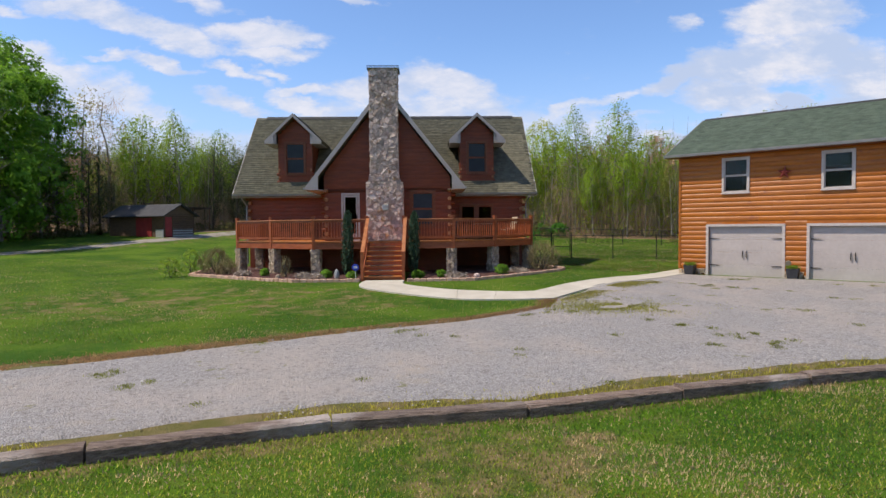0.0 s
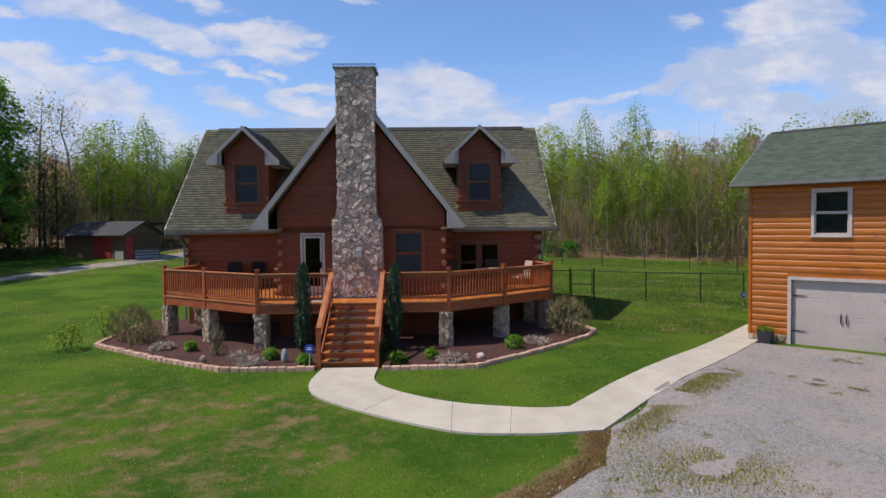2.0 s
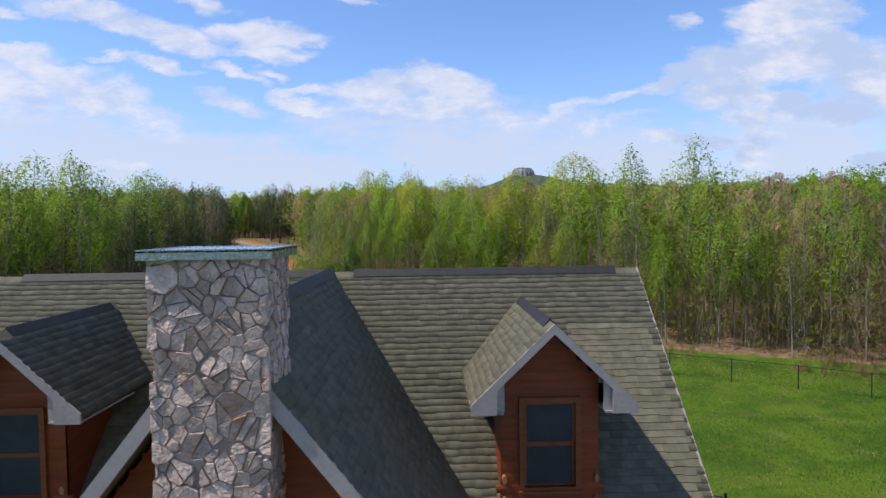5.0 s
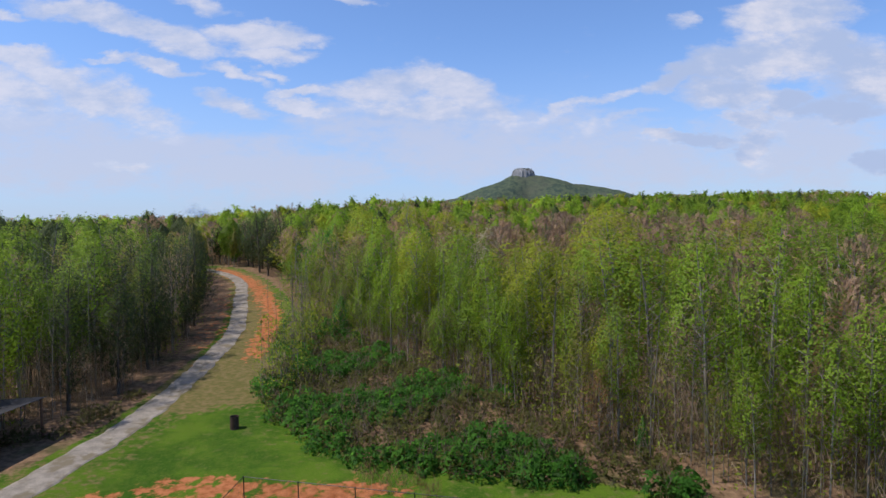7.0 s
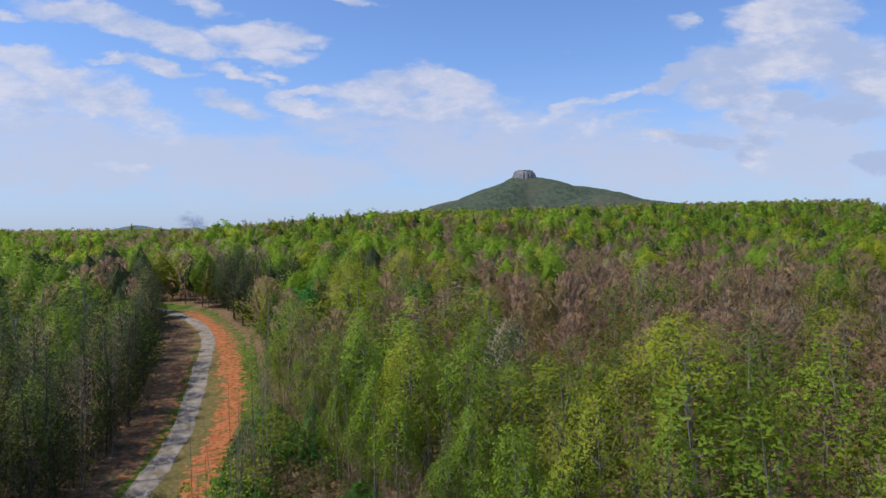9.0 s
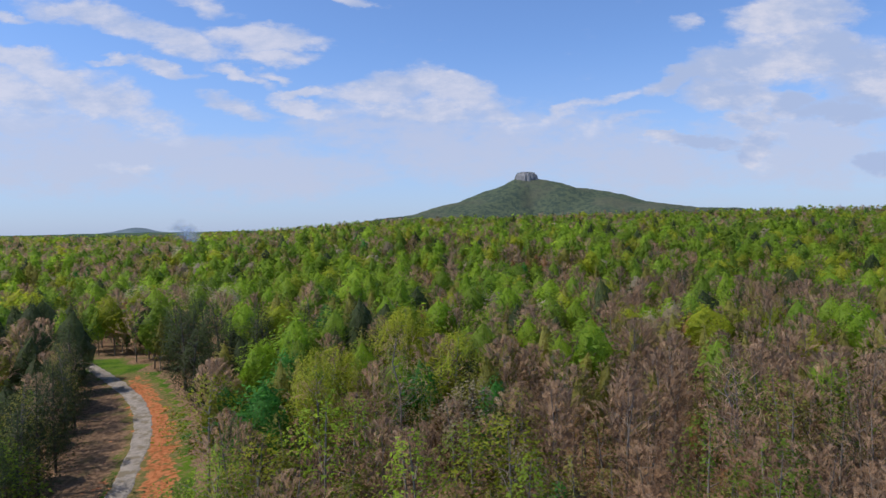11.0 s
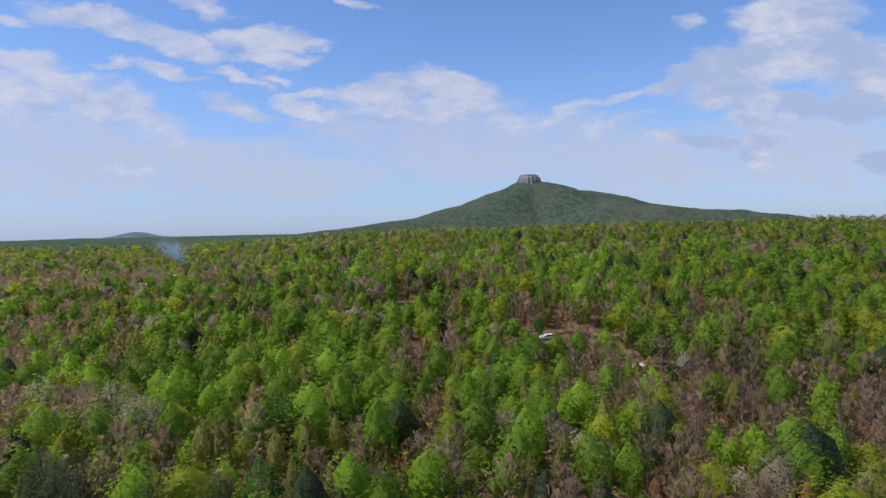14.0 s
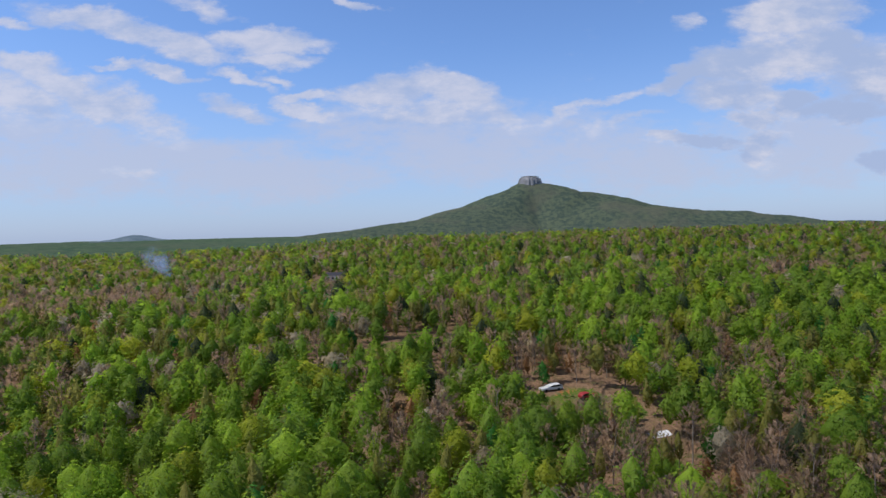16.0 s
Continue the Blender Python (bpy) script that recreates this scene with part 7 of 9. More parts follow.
def wood_of(name, x, y, models, seed, size=(0.75, 1.12), extra=None, leaf="leaf_tint"):
    """All the trees of a stretch of wood as one object."""
    rg = np.random.RandomState(seed)
    V, F, T, O, n = [], [], [], [], 0
    twigs = ([], [], [])
    WV, WF, wn = [], [], 0
    todo = {}
    for i in range(len(x)):
        kind = extra[i] if extra is not None else kind_at(x[i], y[i], rg.rand())
        todo.setdefault((kind, rg.randint(0, len(models[kind]))), []).append(i)
    zz = land(x, y)
    for (kind, j), ids in todo.items():
        (wv, wf), (lv, lf, lo) = models[kind][j]
        ids = np.array(ids)
        m_ = len(ids)
        sc = rg.uniform(*size, (m_, 1, 1)) * young(x[ids], y[ids])[:, None, None]
        wide = rg.uniform(1.2, 1.75, (m_, 1, 1)) * np.where(rg.rand(m_, 1, 1) < 0.12, 1.3, 1.0)
        ang = rg.uniform(0, 2 * math.pi, m_)
        c_, s_ = np.cos(ang)[:, None], np.sin(ang)[:, None]
        off = np.stack([x[ids], y[ids], zz[ids]], 1)[:, None, :]

        def put(v):
            q = np.stack([v[None, :, 0] * c_ - v[None, :, 1] * s_, v[None, :, 0] * s_ + v[None, :, 1] * c_, np.repeat(v[None, :, 2], m_, 0)], 2) * sc
            q[:, :, :2] *= wide
            return (q + off)
        q = put(lv)
        a, b = np.array(LEAF[kind][0]), np.array(LEAF[kind][1])
        if kind == "bare":
            twigs[0].append(q.reshape(-1, 3))
            twigs[1].append(np.repeat((a + (b - a) * rg.uniform(0, 1, (m_, len(lv) // 3, 1))) * rg.uniform(0.8, 1.2, (m_, 1, 1)), 3, 1).reshape(-1, 3))
            twigs[2].append(np.stack([lo[None, :, 0] * c_ - lo[None, :, 1] * s_, lo[None, :, 0] * s_ + lo[None, :, 1] * c_, np.repeat(lo[None, :, 2], m_, 0)], 2).reshape(-1, 3))
            if len(wv):
                q = put(wv)
                WV.append(q.reshape(-1, 3))
                WF.append((wf[None] + (wn + np.arange(m_) * len(wv))[:, None, None]).reshape(-1, 4))
                wn += m_ * len(wv)
            continue
        V.append(q.reshape(-1, 3))
        O.append(np.stack([lo[None, :, 0] * c_ - lo[None, :, 1] * s_, lo[None, :, 0] * s_ + lo[None, :, 1] * c_, np.repeat(lo[None, :, 2], m_, 0)], 2).reshape(-1, 3))
        F.append((lf[None] + (n + np.arange(m_) * len(lv))[:, None, None]).reshape(-1, 3))
        n += m_ * len(lv)
        a, b = np.array(LEAF[kind][0]), np.array(LEAF[kind][1])
        k = rg.uniform(0, 1, (m_, 1, 1)) * 0.85 + np.repeat(rg.uniform(0, 0.15, (m_, len(lv) // 3, 1)), 3, 1)
        T.append(((a + (b - a) * k) * rg.uniform(0.74, 1.24, (m_, 1, 1))).reshape(-1, 3))
        if len(wv):
            q = put(wv)
            WV.append(q.reshape(-1, 3))
            WF.append((wf[None] + (wn + np.arange(m_) * len(wv))[:, None, None]).reshape(-1, 4))
            wn += m_ * len(wv)
    ob = new(name, quads(name, np.concatenate(V), np.concatenate(F), M[leaf], np.concatenate(T), outward=np.concatenate(O)))
    tagged(ob, "mixed spring woodland in fresh green, olive, brown and dark pine", "woods", kind="stuff")
    if twigs[0]:
        tv = np.concatenate(twigs[0])
        tw = new("bare_crowns", quads("bare_crowns", tv, np.arange(len(tv)).reshape(-1, 3), M["twig_fans"], np.concatenate(twigs[1]), outward=np.concatenate(twigs[2])))
        hang(tw, ob)
        tagged(tw, "bare grey-brown crowns of fine twigs", kind="stuff")
    if WV:
        tr = new("trunks", quads("trunks", np.concatenate(WV), np.concatenate(WF), M["bark"]))
        hang(tr, ob)
        tagged(tr, "thin grey-brown trunks and limbs", kind="stuff")
    return ob


def in_view(x, y, margin):
    return (np.abs(x - 3) < 0.78 * (y + 2) + margin)


mx, my = scatter(-150, 175, 14, 205, 3.75, lambda x, y: (wooded(x, y) > 0.6) & off_band(x, y) & clear_of_picked(x, y) & in_view(x, y - 8, 8))
free = np.array([(rim_depth(mx[i:i + 1], my[i:i + 1])[0] > 9.5) or mx[i] < -50 or mx[i] > 63 or my[i] > 85 for i in range(len(mx))])
mx, my = mx[free], my[free]
SPECIAL = [("pale", -60, 176), ("pale", -46, 173), ("deep", -14, 141), ("deep", -17, 165), ("deep", 22.9, 122.4), ("yellow", -1, 121.6), ("pale", -38, 161.7), ("bare", -36, 163), ("deep", 1, 108), ("yellow", -8, 106), ("yellow", 4.5, 112)]
ex = [kind_at(a, b, u) for a, b, u in zip(mx, my, rs.rand(len(mx)))]
apart = np.array([min(math.hypot(a - s_[1], b - s_[2]) for s_ in SPECIAL) > 2.2 for a, b in zip(mx, my)])
mx, my, ex = mx[apart], my[apart], [k for k, q in zip(ex, apart) if q]
for i, (kind, x, y) in enumerate(SPECIAL):
    plant(kind, i, x, y, {"deep": 1.15, "yellow": 0.9, "pale": 1.25, "bare": 0.85}[kind], 2.0 if kind == "pale" else 1.4, 50.0 * i, group="trees that stand out")
for name, models, lo, hi, seed, leaf in (("close_woods", CLOSE, 0, 104, 7, "leaf_tint"), ("near_woods", NEXT, 104, 142, 3, "leaf_tint"), ("inner_woods", MID, 142, 400, 8, "spray_tint")):
    k = (my >= lo) & (my < hi)
    wood_of(name, mx[k], my[k], models, seed, (0.54, 1.0), [q for q, t in zip(ex, k) if t], leaf)
fx, fy = scatter(-330, 360, 205, 300, 4.3, lambda x, y: (wooded(x, y) > 0.6) & in_view(x, y - 60, 20))
wood_of("middle_woods", fx, fy, LITE, 4, (0.55, 1.0), None, "bough_tint")
fx, fy = scatter(-330, 360, 300, 430, 5.0, lambda x, y: (wooded(x, y) > 0.6) & in_view(x, y - 60, 20))
wood_of("thinner_woods", fx, fy, THIN, 14, (0.62, 1.2), None, "bough_tint")
fx, fy = scatter(-560, 660, 430, 620, 7.2, lambda x, y: in_view(x, y - 90, 30) & (np.hypot((x + 55.5) / 14, (y - 466) / 32) > 1))
wood_of("far_woods", fx, fy, FAR, 5, (0.7, 1.2), None, "bough_tint")
fx, fy = scatter(-800, 900, 620, 1060, 11.5, lambda x, y: in_view(x, y - 90, 30))
wood_of("farthest_woods", fx, fy, FARTHEST, 25, (0.8, 1.4), None, "bough_tint")
# the wood goes on to both sides
fx, fy = scatter(-175, 180, 14, 210, 6.4, lambda x, y: (wooded(x, y) > 0.6) & off_band(x, y) & (np.abs(x - 2) > 0.82 * (y + 24) + 5) & (rim_depth(x, y) > 2.0) & ~((x > -52) & (x < 64) & (y < 86) & (rim_depth(x, y) < 9.5)))
wood_of("side_woods", fx, fy, FAR, 15, (0.7, 1.1), None, "spray_tint")
fx, fy = scatter(-380, 400, 210, 430, 9.5, lambda x, y: (wooded(x, y) > 0.6) & ~in_view(x, y - 60, 20))
wood_of("side_woods_beyond", fx, fy, FAR, 16, (0.7, 1.1), None, "bough_tint")
# unseen wood added to close the place behind and darken window reflections
fx, fy = scatter(-130, 140, -105, -62, 6.0, lambda x, y: x > -999)
wood_of("woods_across_the_road", fx, fy, FAR, 6, (0.7, 1.2), None, "bough_tint")
# ---- distance: rolling wooded country, the mountain with its rock knob, a low hill ----
def canopy_material(name, dark, light, warm, scale=0.03):
    mat = bpy.data.materials.new(name)
    mat.use_nodes = True
    s = Nodes(mat.node_tree)
    pos = s.n("ShaderNodeNewGeometry").outputs["Position"]
    big, mid, fine = s.noise(pos, scale * 0.12, 5), s.noise(pos, scale, 5, 0.65), s.noise(pos, scale * 5, 3, 0.7)
    col = s.mix(s.ramp(mid, 0.35, 0.65), dark, light)
    col = s.mix(s.math("MULTIPLY", s.ramp(big, 0.48, 0.68), 0.55), col, warm)
    col = s.mix(s.math("MULTIPLY", s.ramp(fine, 0.5, 0.72), 0.4), col, tuple(c * 0.45 for c in dark))
    b = s.n("ShaderNodeBsdfPrincipled")
    b.inputs["Roughness"].default_value = 1.0
    b.inputs["Specular IOR Level"].default_value = 0.0
    s.put(col, b.inputs["Base Color"])
    bp = s.n("ShaderNodeBump")
    bp.inputs["Strength"].default_value, bp.inputs["Distance"].default_value = 0.8, 6.0
    s.put(s.math("ADD", mid, fine), bp.inputs["Height"])
    s.put(bp.outputs[0], b.inputs["Normal"])
    s.put(b.outputs[0], s.n("ShaderNodeOutputMaterial").inputs[0])
    return mat


def sheet(name, x0, x1, nx, y0, y1, ny, height, material, label, category, kind="structure"):
    X_, Y_ = np.meshgrid(np.linspace(x0, x1, nx), np.linspace(y0, y1, ny))
    i = np.arange(X_.size).reshape(X_.shape)
    f = np.stack([i[:-1, :-1], i[:-1, 1:], i[1:, 1:], i[1:, :-1]], -1).reshape(-1, 4)
    ob = new(name, quads(name, np.c_[X_.ravel(), Y_.ravel(), height(X_, Y_).ravel()], f, material, smooth=True))
    return tagged(ob, label, category, kind=kind)


def rough(x, y, s, amp):
    r = np.random.RandomState(int(s * 1000))
    return amp * (fuzz(x, y, s, 1.0) + 0.6 * fuzz(x, y, s * 2.3, 2.0) + 0.4 * fuzz(x, y, s * 5.1, 3.0)) + amp * 0.45 * r.uniform(-1, 1, np.shape(x))


# bluish haze is mixed into the colours of the distant woods
M["far_canopy"] = canopy_material("far_woods_haze_tint", (0.058, 0.102, 0.066), (0.108, 0.152, 0.086), (0.125, 0.128, 0.10), 0.03)
# mountain greens greyed as if through haze; also on the knob's trees
M["mountain"] = canopy_material("mountain_woods_haze_grey", (0.060, 0.088, 0.072), (0.122, 0.150, 0.092), (0.140, 0.140, 0.100), 0.045)
# distance haze is painted as blue into the hill's base colours
M["hill"] = canopy_material("hill_woods_haze_tint", (0.12, 0.17, 0.20), (0.17, 0.22, 0.245), (0.17, 0.20, 0.22), 0.012)
sheet("distant_woods", -3000, 3150, 230, 960, 3890, 120, lambda x, y: land(x, y) + 7.5 + rough(x, y, 0.05, 1.7), M["far_canopy"], "distant rolling woods in spring green tinted with haze", "woods", "stuff")

# mountain: seen from the south it drops steeply to the west and runs out long to the east
MX, MY = 506.0, 3180.0
UL = np.array([-1500, -988, -581, -305, -174, -67, 0, 67, 110, 464, 755, 1016, 1336, 1700, 2400], float)
UH = np.array([0, 31, 83, 160, 205, 256, 262, 258, 248, 168, 104, 88, 33, 22, 0], float)


def mountain_height(x, y):
    dx, dy = x - MX, (y - MY)
    ridge = np.interp(dx, UL, UH)
    k = np.exp(-(dy / (210 + 0.55 * np.abs(dx))) ** 2)
    spur = 1 + 0.05 * np.sin(dx * 0.021 + 2.1 * np.sin(dy * 0.013)) * step(60, 260, np.hypot(dx, dy))
    rim_ = step(640, 330, np.abs(dy)) * step(2400, 1500, dx) * step(-1550, -1000, dx)
    return 18 - 26 * (1 - rim_) + ridge * k * spur * rim_ + rough(x, y, 0.05, 2.2)


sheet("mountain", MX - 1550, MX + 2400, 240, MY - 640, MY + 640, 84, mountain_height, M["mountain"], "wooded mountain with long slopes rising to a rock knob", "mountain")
bm = bm_new()
n = 46
rng = random.Random(9)
rings = []
rib = [0.10 * rng.uniform(-1, 1) for _ in range(n)]
for z, k in ((250, 1.14), (272, 1.06), (288, 1.0), (300, 0.90), (308, 0.66), (312, 0.34)):
    ring = []
    for i in range(n):
        a = 2 * math.pi * i / n
        r0 = 58 * k * (1 + 0.06 * math.sin(3 * a + 1) + (rib[i] + 0.02 * rng.uniform(-1, 1)) * (1.0 if z < 302 else 0.4))
        ring.append(bm.verts.new((MX + r0 * math.cos(a), MY - 4 + r0 * 0.8 * math.sin(a), z + rng.uniform(-3, 3))))
    rings.append(ring)
for r0, r1 in zip(rings, rings[1:]):
    for i in range(n):
        bm.faces.new((r0[i], r0[(i + 1) % n], r1[(i + 1) % n], r1[i]))
bm.faces.new(rings[-1])
M["knob"] = surface("knob_grey_cliff", (0.15, 0.155, 0.165), (0.33, 0.325, 0.325), 0.03, 0.95, 0.8, (1, 1, 0.25), 6, depth=3.0)
solid("rock_knob", bm, M["knob"], "sheer grey quartzite knob with a tree-topped crown", "rock knob", "structure")
n = 180
rs2 = np.random.RandomState(4)
a, rr = rs2.uniform(0, 2 * math.pi, n), np.sqrt(rs2.uniform(0, 1, n)) * 46
c = np.c_[MX + rr * np.cos(a), MY - 4 + 0.8 * rr * np.sin(a), 305 + 6 * (1 - (rr / 50) ** 2) + rs2.uniform(-2, 2, n)]
lv, lf, _ = leaf_quads(rs2, c, 4.0, 0.8)
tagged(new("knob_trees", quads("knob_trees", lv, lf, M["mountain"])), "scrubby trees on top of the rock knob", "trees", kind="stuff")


def hill_height(x, y):
    dx = (x + 1750)
    return 2 + 12 * step(240, 120, np.abs(y - 3640)) + np.interp(dx, [-420, -260, -120, -40, 0, 45, 110, 240, 420], [0, 10, 26, 44, 50, 45, 27, 12, 0]) * np.exp(-((y - 3640) / 200) ** 2) + rough(x, y, 0.05, 1.0)


sheet("low_hill", -2250, -1250, 110, 3400, 3885, 40, hill_height, M["hill"], "low hill on the sky line, coloured blue with haze", "hill")
# ---- the yard ----
def ground_at(x, y):
    return float(land(x, y))


# planting beds either side of the stair
bed_l = [(-0.80, -0.22), (-3.2, -0.18), (-5.6, 1.35), (-8.35, 3.45), (-8.85, 8.3), (-7.3, 8.6), (-7.0, 7.6), (-2.9, 7.4), (-0.80, 3.6)]
bed_r = [(0.92, -0.28), (3.35, -0.22), (5.3, 1.55), (7.25, 3.65), (7.8, 4.7), (7.55, 6.2), (6.6, 8.4), (6.3, 7.5), (2.8, 7.4), (0.92, 3.6)]
for outline, edge_n in ((bed_l, 5), (bed_r, 7)):
    bm = bm_new()
    prism(bm, outline, "z", -0.25, 0.06)
    bmesh.ops.triangulate(bm, faces=[f for f in bm.faces if len(f.verts) > 4])
    bed = solid("planting_bed", bm, M["mulch"], "bed of dark reddish bark mulch round the deck", "flower bed", "structure")
    line = outline[:edge_n]
    bm = bm_new()
    box(bm, -0.115, 0.115, -0.07, 0.07, -0.12, 0.115)
    bevelled(bm, 0.018)
    block_me = mesh_of(bm, "edging_block", M["edging"])
    rim_thing = thing("bed_edging", (*outline[0], 0), "single course of tan concrete edging blocks round the bed", "edging")
    d = np.r_[0, np.cumsum([math.hypot(b[0] - a[0], b[1] - a[1]) for a, b in zip(line, line[1:])])]
    rng = random.Random(edge_n)
    for k in np.arange(0.12, d[-1] - 0.1, 0.24):
        x, y = np.interp(k, d, [p[0] for p in line]), np.interp(k, d, [p[1] for p in line])
        x2, y2 = np.interp(k + 0.1, d, [p[0] for p in line]), np.interp(k + 0.1, d, [p[1] for p in line])
        piece("edging_block", block_me, rim_thing, pose(x, y, rng.uniform(-0.01, 0.015), rng.uniform(-2, 2), 0, math.degrees(math.atan2(y2 - y, x2 - x)) + rng.uniform(-3, 3)))


def bush(name, x, y, h, r, n, size, mat, label, category="shrub", z0=None, seed=0, slim=0.5, upright=0.0, stems=5, power=0.5, wood_mat="bark_dark"):
    """A low plant: stems and a crown of leaves."""
    rs_ = np.random.RandomState(seed + 500)
    base = ground_at(x, y) if z0 is None else z0
    ob = thing(name, (x, y, base), label, category)
    bars = []
    for i in range(stems):
        a = 2.4 * i
        bars.append(bar([(x, y, base - 0.05), (x + 0.5 * r * math.cos(a), y + 0.5 * r * math.sin(a), base + h * rs_.uniform(0.6, 0.95))], [0.012 + 0.006 * h, 0.004], 4))
    tr = new("stalk", quads("stalk", *join(bars), M[wood_mat]))
    hang(tr, ob)
    u = rs_.uniform(0, 1, n)
    a = rs_.uniform(0, 2 * math.pi, n)
    rr = r * np.sqrt(np.maximum(0.03, 1 - (2 * u - 0.8) ** 2 / 1.5)) * rs_.uniform(0.35, 1.0, n) ** power * (1 + 0.18 * np.sin(3 * a + 5 * u))
    c = np.c_[x + rr * np.cos(a), y + rr * np.sin(a), base + 0.04 + h * u]
    lv = leaf_quads(rs_, c, size, slim, upright=upright)
    o_ = np.repeat(c - np.array([x, y, base - 0.1]), 3, 0)
    cr = new("foliage", quads("foliage", lv[0], lv[1], mat, outward=o_ / np.linalg.norm(o_, axis=1)[:, None]))
    hang(cr, ob)
    return ob


M["juniper"] = leafy("juniper_grey_green", ((0.028, 0.062, 0.034), (0.070, 0.120, 0.062)), 0.25, 0.1)
M["dry_twig"] = leafy("dry_tan_twigs", ((0.19, 0.155, 0.062), (0.33, 0.27, 0.13)), 0.25, 0.1)
M["dry_pale"] = leafy("dry_pale_stalks", ((0.32, 0.25, 0.19), (0.48, 0.40, 0.33)), 0.25, 0.1)
M["tan_grass"] = leafy("tall_tan_grass", ((0.26, 0.15, 0.065), (0.42, 0.28, 0.13)), 0.25, 0.3)


def column_shrub(x, y, h, seed):
    """A narrow upright evergreen with feathery vertical sprays."""
    rs_ = np.random.RandomState(seed)
    base = 0.05
    ob = thing("columnar_evergreen", (x, y, base), "narrow upright dark evergreen growing against the deck rail", "shrub")
    bars = [bar([(x, y, base), (x, y, base + h * 0.8)], [0.05, 0.015], 6)]
    lower = bar([(x - 0.05, y, base), (x - 0.18, y - 0.03, base + 0.9)], [0.03, 0.012], 5)
    tr = new("stalk", quads("stalk", *join(bars + [lower]), M["bark_dark"]))
    hang(tr, ob)
    n = 3000
    u = rs_.uniform(0, 1, n) ** 0.9
    a = rs_.uniform(0, 2 * math.pi, n)
    sprays = 0.75 + 0.25 * np.sin(7 * a + 9 * u)
    rr = np.interp(u, [0, 0.12, 0.35, 0.75, 0.93, 1.0], [0.10, 0.24, 0.27, 0.25, 0.17, 0.05]) * sprays * rs_.uniform(0.5, 1.05, n)
    c = np.c_[x + rr * np.cos(a) - 0.05 * (1 - u), y + rr * np.sin(a), base + 0.10 + h * u]
    v, f, _ = leaf_quads(rs_, c, 0.055, 0.30, upright=1.3)
    cr = new("foliage", quads("foliage", v, f, M["juniper"]))
    hang(cr, ob)


column_shrub(-1.46, 1.75, 2.50, 1)
column_shrub(1.16, 1.80, 2.45, 2)
for x, y, h, r in ((-2.2, 0.9, 0.28, 0.20), (-1.15, 0.25, 0.25, 0.20), (1.3, 0.25, 0.28, 0.24), (2.2, 0.75, 0.24, 0.18), (4.65, 1.95, 0.36, 0.28), (-4.9, 2.2, 0.26, 0.18)):
    bush("small_shrub", x, y, h, r, 420, 0.05, M["leaf_lush"], "small round bright green shrub in the mulch bed", z0=0.05, seed=int(x * 10) + 50)
for x, y, h, r in ((-8.9, 3.0, 0.75, 0.45), (-9.0, 5.4, 1.0, 0.5)):
    bush("young_shrub", x, y - 0.2, h, r, 260, 0.07, M["leaf_green"], "young leafy green shrub on the lawn by the bed", seed=int(x * 10) + 90)
for x, y, h, r, n in ((6.75, 4.3, 1.15, 0.75, 850), (-7.6, 4.3, 1.0, 0.7, 900), (-6.9, 3.6, 0.55, 0.5, 420), (-3.9, 1.6, 0.7, 0.25, 130)):
    bush("dry_shrub", x, y, h, r, n, 0.16, M["dry_twig"], "twiggy tan-olive shrub just leafing in the bed", z0=0.05, seed=int(x * 10) + 80, slim=0.06, upright=1.0, stems=16)
for x, y, r in ((2.75, 0.35, 0.42), (5.4, 2.6, 0.45), (-2.6, 0.25, 0.4), (-5.9, 2.6, 0.35), (-3.1, 1.0, 0.3)):
    bush("dormant_perennial", x, y, 0.14, r, 320, 0.12, M["dry_pale"], "low mat of pale dead perennial stalks", z0=0.05, seed=int(x * 10) + 70, slim=0.10, stems=3)

# blue yard sign shapes on stakes
for x, y in ((-0.98, 0.02), (16.1, 10.6)):
    sg = thing("yard_sign", (x, y, ground_at(x, y)), "small blue octagonal yard sign on a thin white stake", "sign")
    b0 = ground_at(x, y)
    bm = bm_new()
    prism(bm, [(x + 0.13 * math.cos(math.pi / 8 + math.pi / 4 * i), b0 + 0.52 + 0.13 * math.sin(math.pi / 8 + math.pi / 4 * i)) for i in range(8)], "y", y - 0.01, y + 0.01)
    plate = part("plate", bm, M["sign_blue"], sg)
    bm = bm_new()
    for a, b, c0, d0 in ((-0.075, 0.075, 0.49, 0.515), (-0.06, 0.06, 0.535, 0.56)):
        box(bm, x + a, x + b, y - 0.016, y - 0.011, b0 + c0, b0 + d0)
    part("mark", bm, M["white"], plate, "white bars")
    bm = bm_new()
    tube(bm, [(x, y + 0.015, b0 - 0.1), (x, y + 0.015, b0 + 0.45)], 0.009, 6)
    part("stake", bm, M["white"], sg)


def lump(name, x, y, z, sx, sy, sz, mat, label, category, seed=1, base=None):
    """A worn, uneven stone or ornament."""
    bm = bm_new()
    bmesh.ops.create_icosphere(bm, subdivisions=2, radius=1)
    rg = random.Random(seed)
    for v in bm.verts:
        v.co *= 1 + 0.16 * noise.noise(v.co * 1.7 + Vector((seed, 0, 0)))
        v.co = Vector((x + v.co.x * sx, y + v.co.y * sy, z + (v.co.z + 0.75) * sz))
    return solid(name, bm, mat, label, category)


lump("garden_stone", 3.55, 0.7, 0.05, 0.13, 0.12, 0.09, M["stone"], "rounded grey garden stone in the mulch", "stone", 3)
lump("garden_stone", -4.0, 0.75, 0.05, 0.09, 0.08, 0.11, M["stone_pier"], "pale upright garden stone in the mulch", "stone", 5)
lump("garden_ornament", -1.75, 0.55, 0.05, 0.10, 0.08, 0.22, M["block"], "small weathered grey garden ornament in the mulch", "ornament", 8)

